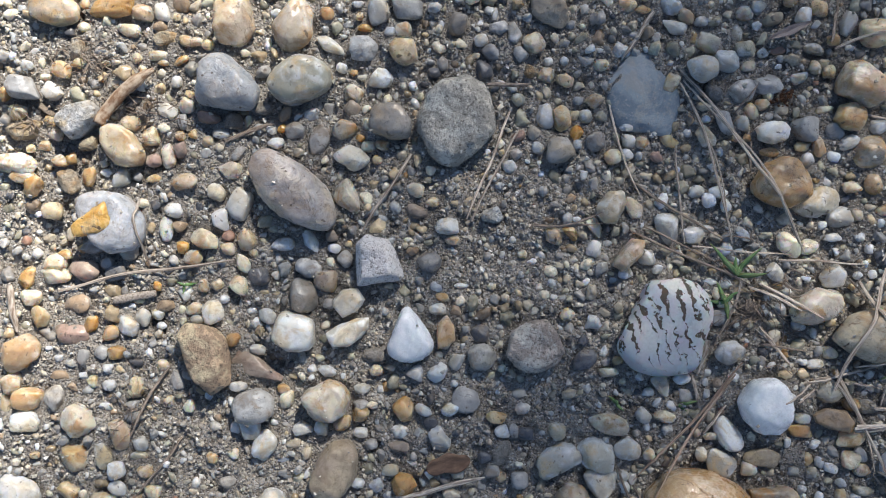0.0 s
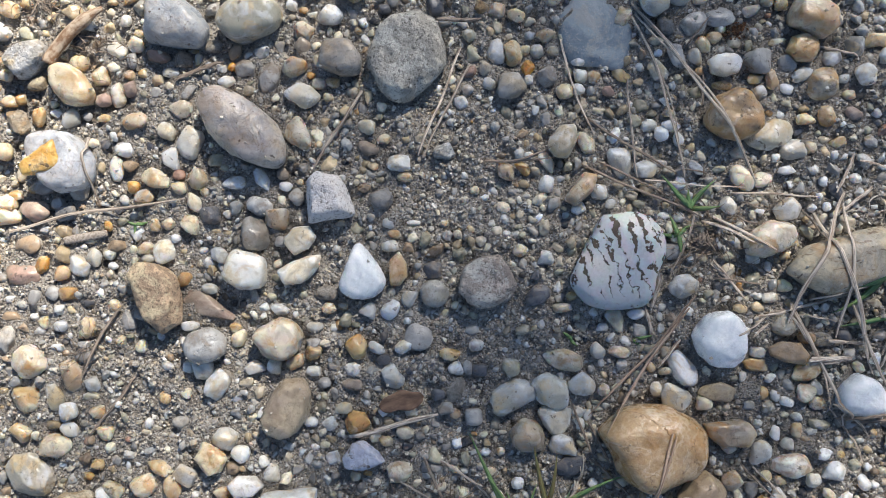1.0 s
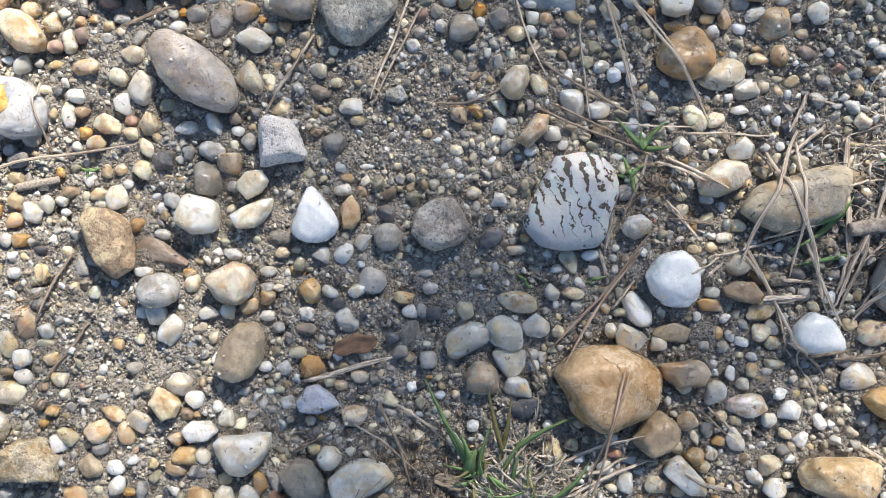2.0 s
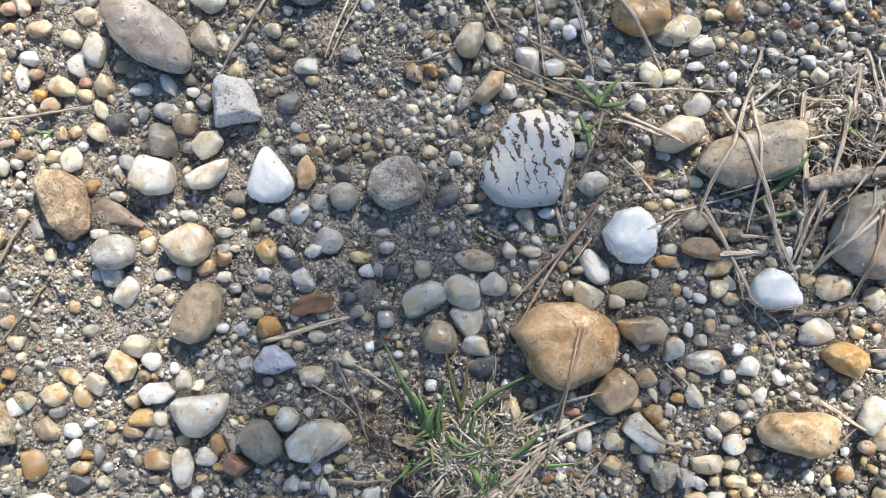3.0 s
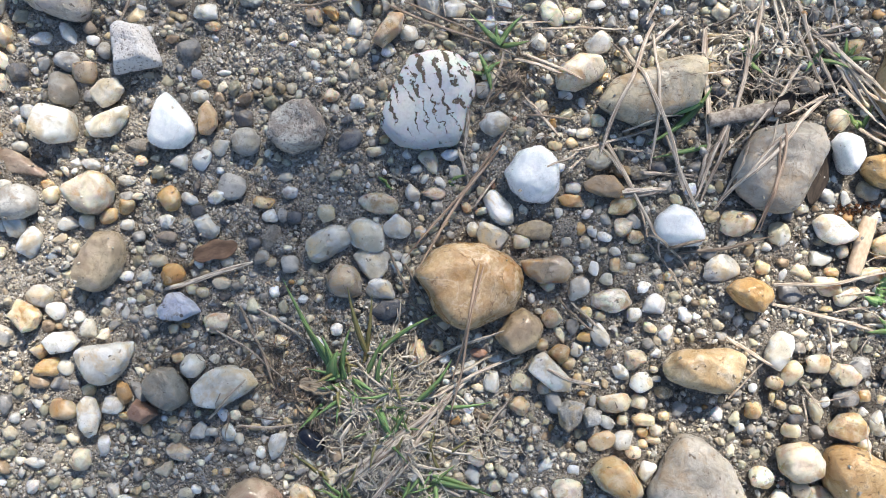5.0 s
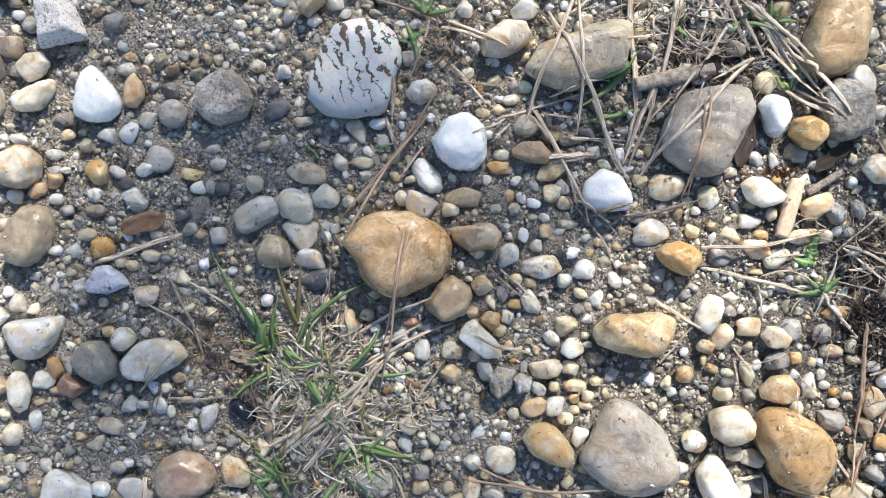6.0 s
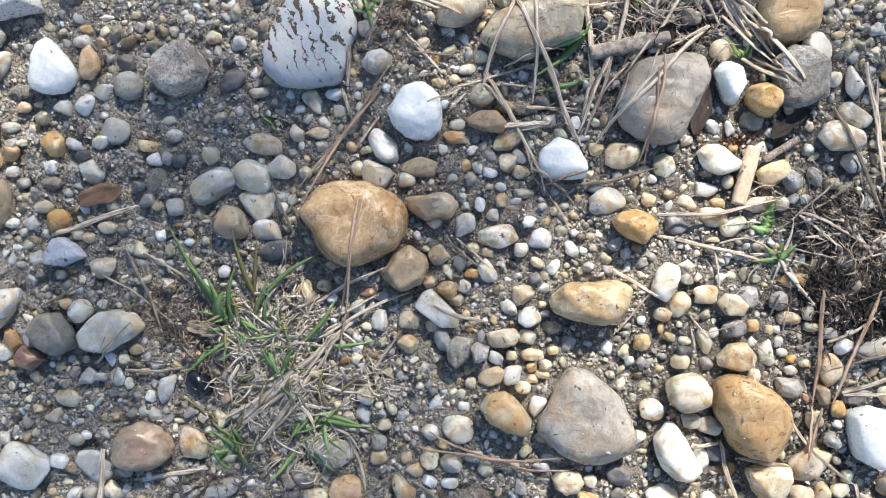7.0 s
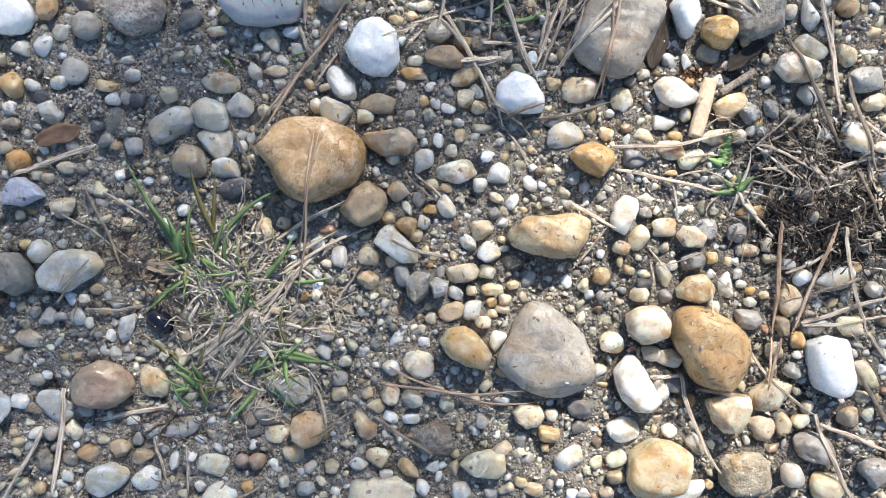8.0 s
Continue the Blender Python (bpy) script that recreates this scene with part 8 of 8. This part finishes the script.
green(tuft, 27.2, -76.3, 20.9, -76.8, 1.0, 3)
green(tuft, 21.9, -80.5, 16.8, -85.5, 0.9, 3)
green(tuft, 34.3, -82.2, 37.0, -87.6, 1.1, 5)
green(tuft, 39.3, -81.9, 37.3, -88.0, 0.9, 5)
green(tuft, 36.3, -87.9, 33.7, -80.9, 0.7, 6)
green(tuft, 36.9, -88.0, 40.5, -82.0, 0.8, 6)
green(tuft, 38.0, -73.7, 39.9, -81.4, 0.7, 5, GRASS_TIP)
green(tuft, 42.9, -82.9, 46.6, -87.5, 0.8, 3, GRASS_TIP)
green(tuft, 46.7, -91.3, 43.0, -90.3, 0.8, 3, GRASS_TIP)
green(tuft, 45.6, -97.0, 59.1, -102.2, 0.9, 4)
green(tuft, 45.5, -98.0, 56.6, -100.1, 0.9, 4)
green(tuft, 46.1, -98.7, 47.4, -105.6, 0.7, 4)
green(tuft, 44.8, -99.2, 50.8, -94.7, 0.7, 4)
green(tuft, 40.1, -103.8, 32.3, -111.6, 0.8, 4)
green(tuft, 40.3, -104.0, 48.9, -110.7, 0.7, 3)
green(tuft, 26.4, -103.9, 21.2, -98.5, 0.8, 4)
green(tuft, 26.6, -103.9, 29.3, -106.9, 0.9, 4)
green(tuft, 25.8, -103.2, 20.2, -103.4, 0.8, 3)
green(tuft, 27.1, -102.7, 25.6, -97.6, 0.9, 5)
green(tuft, 23.1, -97.4, 14.3, -90.5, 0.7, 3, GRASS_TIP)
green(tuft, 39.0, -102.4, 32.7, -99.4, 1.0, 2.5, GRASS_TIP)
for k in range(64):
    g = rng.uniform(0, 2 * math.pi)
    cx, cy = ((27.3, -74.7), (35.6, -81.0), (45.5, -97.8), (25.8, -103.8), (37.6, -88.0))[k % 5]
    px, py = cx + rng.normal() * 2.4, cy + rng.normal() * 2.0
    ln = rng.uniform(3, 9)
    green(tuft, px, py, px + ln * math.cos(g), py + ln * math.sin(g), rng.uniform(0.3, 0.65), rng.uniform(2.5, 5.5), GRASS if k % 3 else GRASS_TIP)


def sprout(label, x, y, tips, width=0.9, rise=3.5):
    root = plant("grass_sprout", label, x, y)
    for tx, ty in tips:
        green(root, x, y, x + (tx - x) * 1.25, y + (ty - y) * 1.25, width * 0.8, rise)
    return root


sprout("small bright green grass sprout among dry straws", 64.8, -2.9, [(59.7, 3.0), (69.3, 2.0), (64.5, 0.4), (70.2, -2.6)], 1.1)
sprout("tiny green grass shoot beside the banded stone", 61.9, -9.0, [(60.4, -5.3), (58.7, -8.7), (62.4, -12.5), (64.4, -7.2)], 1.0, 2.5)
edge = sprout("small green grass sprout with withered blades at dark humus", 148.4, -70.1, [(151.3, -67.6), (145.6, -67.6), (143.4, -70.1), (148.9, -66.9)], 1.4, 3.5)
for tx, ty, wide in ((154.7, -79.8, 0.8), (141.5, -65.0, 0.5), (152.0, -61.0, 0.5), (146.2, -74.6, 0.5), (155.5, -72.2, 0.4), (141.7, -68.4, 0.7)):
    green(edge, 148.4, -70.1, tx, ty, wide, 2.6, THATCH)
sprout("broad green grass blades by the peeled wood stick", 146.5, -63.9, [(147.8, -57.7), (145.6, -61.0), (143.3, -62.6)], 2.2, 3.5)
sprout("green grass sprout among dead straws", 141.5, -9.7, [(141.3, -6.0), (145.7, -10.3), (138.7, -8.6), (143.2, -7.3)], 1.1, 3.5)
sprout("small green grass sprout beside white stones", 144.4, -25.5, [(139.9, -21.5), (145.9, -21.3), (142.6, -23.9)], 1.0, 3.5)
sprout("green grass blades among bleached straws", 120.3, -9.2, [(122.3, -11.5), (118.3, -6.0), (122.2, -7.5), (119.7, -4.2)], 1.0, 3)
sprout("long thin green blade leaning over a pale stone", 106.3, -20.3, [(96.4, -10.8), (110.1, -15.5)], 0.9, 5)
sprout("broad green blade lying on dry litter", 110.1, -16.1, [(98.9, -24.5), (102.3, -20.0)], 1.5, 3)
sprout("yellow-green blade lying on dry litter", 109.9, -27.5, [(99.8, -29.2)], 1.0, 2.5)
sprout("tiny green shoot by the dry straws", 134.3, -9.5, [(132.3, -11.7), (140.4, -11.8), (135.7, -7.7)], 0.9, 3)
sprout("tiny green shoot between tan pebbles", -59.8, -5.3, [(-57.2, -4.9), (-61.5, -4.7), (-60.2, -7.0)], 0.7, 2)
sprout("tiny green shoot in bare grit", 38.1, -32.0, [(39.5, -33.4), (36.9, -30.9)], 0.7, 1.5)
sprout("tiny green shoot pressed by pine needles", 52.2, -32.5, [(56.0, -31.5), (53.5, -33.5)], 0.7, 1.5)
sprout("tiny green shoot near white pebbles", 37.7, -31.3, [(36.7, -30.7), (38.4, -32.3)], 0.7, 1.5)

# ---- dead litter, humus and moss ----
def crumbs(name, label, mat, x, y, rx, ry, count, lo, hi, seed, heap=1.2, long=1.0):
    """A low heap of dark crumbs and splinters."""
    r = np.random.default_rng(seed)
    pool = [stone_shape(1, r, 1, 1, 1, "A") for _ in range(10)]
    pool = [(v * (1 + r.normal(size=(len(v), 1)) * 0.16), f) for v, f in pool]
    vs, fs, n = [], [], 0
    for _ in range(count):
        g, d = r.uniform(0, 6.283), math.sqrt(r.random())
        px, py = x + rx * d * math.cos(g), y + ry * d * math.sin(g)
        s = lo * (hi / lo) ** (r.random() ** 2.2) / 2
        z = SOIL_Z + heap * (1 - d) * r.random() + s * 0.4
        m3 = np.array(pose(0, 0, 0, r.uniform(0, 90), r.normal() * 90 / (1 + 3 * (long > 1)), r.uniform(0, 360)).to_3x3())
        k = r.uniform(1, long)
        vs.append((pool[r.integers(10)][0] * (s * k, s * 0.8 / k ** 0.5, s * 0.6 / k ** 0.5)) @ m3.T + (px, py, z))
        fs.append(pool[0][1] + n)
        n += len(pool[0][0])
    return tagged(new(name, quick_mesh(name, np.concatenate(vs) * MM, np.concatenate(fs), mat, smooth=False)), label, "soil", kind="stuff")


crumbs("dark_humus", "dark crumbly humus between stones", HUMUS, 167.9, -79.4, 16, 8.5, 3600, 0.25, 1.9, 51, 1.3, 5.0)
crumbs("dark_humus", "dark crumbly humus under dry straws", HUMUS, 126.4, -15.3, 19, 10, 1500, 0.25, 1.3, 52, 0.6, 5.0)
crumbs("dark_humus", "dark crumbly humus under dry roots", HUMUS, 165.6, -63.5, 15, 7.5, 1700, 0.25, 1.4, 57, 0.9, 5.0)
crumbs("dark_humus", "dark crumbly humus under dry straws", HUMUS, 154.5, -110.6, 12, 9, 300, 0.5, 1.5, 53, 0.8)
crumbs("rusty_moss", "rust-brown dry moss tuft between stones", MOSS, 142.9, -42.6, 6.2, 2.0, 700, 0.25, 1.1, 54, 2.2)
crumbs("rusty_moss", "rust-brown dry moss between stones", MOSS, 76.8, 37.2, 4.5, 2.0, 120, 0.4, 1.2, 55, 1.0)
crumbs("rusty_moss", "rust-brown dry moss in the grit", MOSS, 113.3, -127.2, 4, 2.2, 90, 0.4, 1.1, 56, 0.6)
thatch(None, "dry_litter", 123.9, -15.1, 22, 150, 61, ROOTS, 3, 14, 0.34, 1.6, 0.7)
thatch(None, "dry_litter", 165.6, -62.9, 16, 210, 62, ROOTS, 3, 13, 0.28, 2.2, 0.7)
thatch(None, "dry_litter", 167.6, -80.8, 15, 150, 63, ROOTS, 3, 13, 0.36, 2.6, 0.7)
PEAT = plain_material("peaty_fibre", (0.15, 0.12, 0.095), (0.05, 0.04, 0.032), 0.85, (1.5, 6, 1))
thatch(None, "dry_litter", 168.0, -79.5, 15, 330, 74, PEAT, 2, 9, 0.42, 2.4, 0.55)
thatch(None, "dry_litter", 164.0, -64.0, 13, 200, 75, PEAT, 2, 8, 0.36, 2.0, 0.6)
thatch(None, "dry_litter", 170.0, -70.5, 5, 130, 76, ROOTS, 2, 7, 0.4, 3.6, 0.8, 0.3)
thatch(None, "dry_litter", 69.5, -8.5, 14, 90, 64, STRAW["t"], 3, 10, 0.4, 1.6, 0.8)
thatch(None, "dry_litter", 11.3, -71.5, 13, 90, 65, STRAW["t"], 3, 9, 0.35, 1.4, 0.8)
thatch(None, "dry_litter", 57.3, -90.3, 9, 80, 66, THATCH, 2.5, 7, 0.36, 1.4, 0.8)
thatch(None, "dry_litter", 19.7, -109.6, 9, 50, 67, STRAW["t"], 2.5, 7, 0.36, 1.4, 0.8)
thatch(None, "dry_litter", -81.4, 45.4, 7, 70, 68, STRAW["t"], 2, 5, 0.3, 1.2, 0.8)

thatch(None, "dry_litter", -94.1, 31.9, 7, 40, 69, STRAW["t"], 2, 5, 0.3, 1.2, 0.8)
thatch(None, "dry_litter", -68.4, 33.8, 8, 45, 70, STRAW["t"], 2, 6, 0.3, 1.2, 0.8)
thatch(None, "dry_litter", -69.6, -32.7, 9, 40, 71, STRAW["t"], 2, 6, 0.3, 1.2, 0.8)
thatch(None, "dry_litter", 122.2, -3.1, 15, 130, 72, THATCH, 2.5, 8, 0.42, 1.6, 0.6)
thatch(None, "dry_litter", 165.3, -66.7, 11, 60, 73, THATCH, 3, 9, 0.45, 2.0, 0.5)


def sand(name, label, count, lo, hi, mat, seed, box, cover=0.006):
    """Sharp sand grains of eight faces each, laid on whatever lies there, thinly over stones."""
    r = np.random.default_rng(seed)
    v0 = np.array([(1, 0, 0), (-1, 0, 0), (0, 1, 0), (0, -1, 0), (0, 0, 1), (0, 0, -1.0)])
    f0 = np.array([(0, 2, 4), (2, 1, 4), (1, 3, 4), (3, 0, 4), (2, 0, 5), (1, 2, 5), (3, 1, 5), (0, 3, 5)])
    x, y = r.uniform(box[0], box[1], count), r.uniform(box[2], box[3], count)
    i, j = ((x - X0) / CELL).astype(int), ((y - Y0) / CELL).astype(int)
    keep = ~BUSY[j, i] | (r.random(count) < cover)
    x, y, i, j = x[keep], y[keep], i[keep], j[keep]
    n = len(x)
    s = lo * (hi / lo) ** (r.random(n) ** 1.5) / 2
    v = v0[None] * (s[:, None] * r.uniform(0.6, 1.25, (n, 3)))[:, None] + r.normal(size=(n, 6, 3)) * (s * 0.22)[:, None, None]
    q = r.normal(size=(n, 4))
    q /= np.linalg.norm(q, axis=1, keepdims=True)
    a, b, c, d = q.T
    m = np.stack([1 - 2 * (c * c + d * d), 2 * (b * c - a * d), 2 * (b * d + a * c), 2 * (b * c + a * d), 1 - 2 * (b * b + d * d), 2 * (c * d - a * b),
                  2 * (b * d - a * c), 2 * (c * d + a * b), 1 - 2 * (b * b + c * c)], -1).reshape(n, 3, 3)
    v = np.einsum("nij,nkj->nki", m, v)
    z = TOP[j, i] + s * r.uniform(-0.3, 0.5, n)
    v += np.stack([x, y, z], 1)[:, None]
    f = (f0[None] + (np.arange(n) * 6)[:, None, None]).reshape(-1, 3)
    ob = new(name, quick_mesh(name, v.reshape(-1, 3) * MM, f, mat, smooth=False))
    return tagged(ob, label, "sand", kind="stuff")


sand("grit", "coarse sharp sand grains strewn over the soil", 232000, 0.34, 1.2, GRIT, 13, (-104, 188, -142, 60))
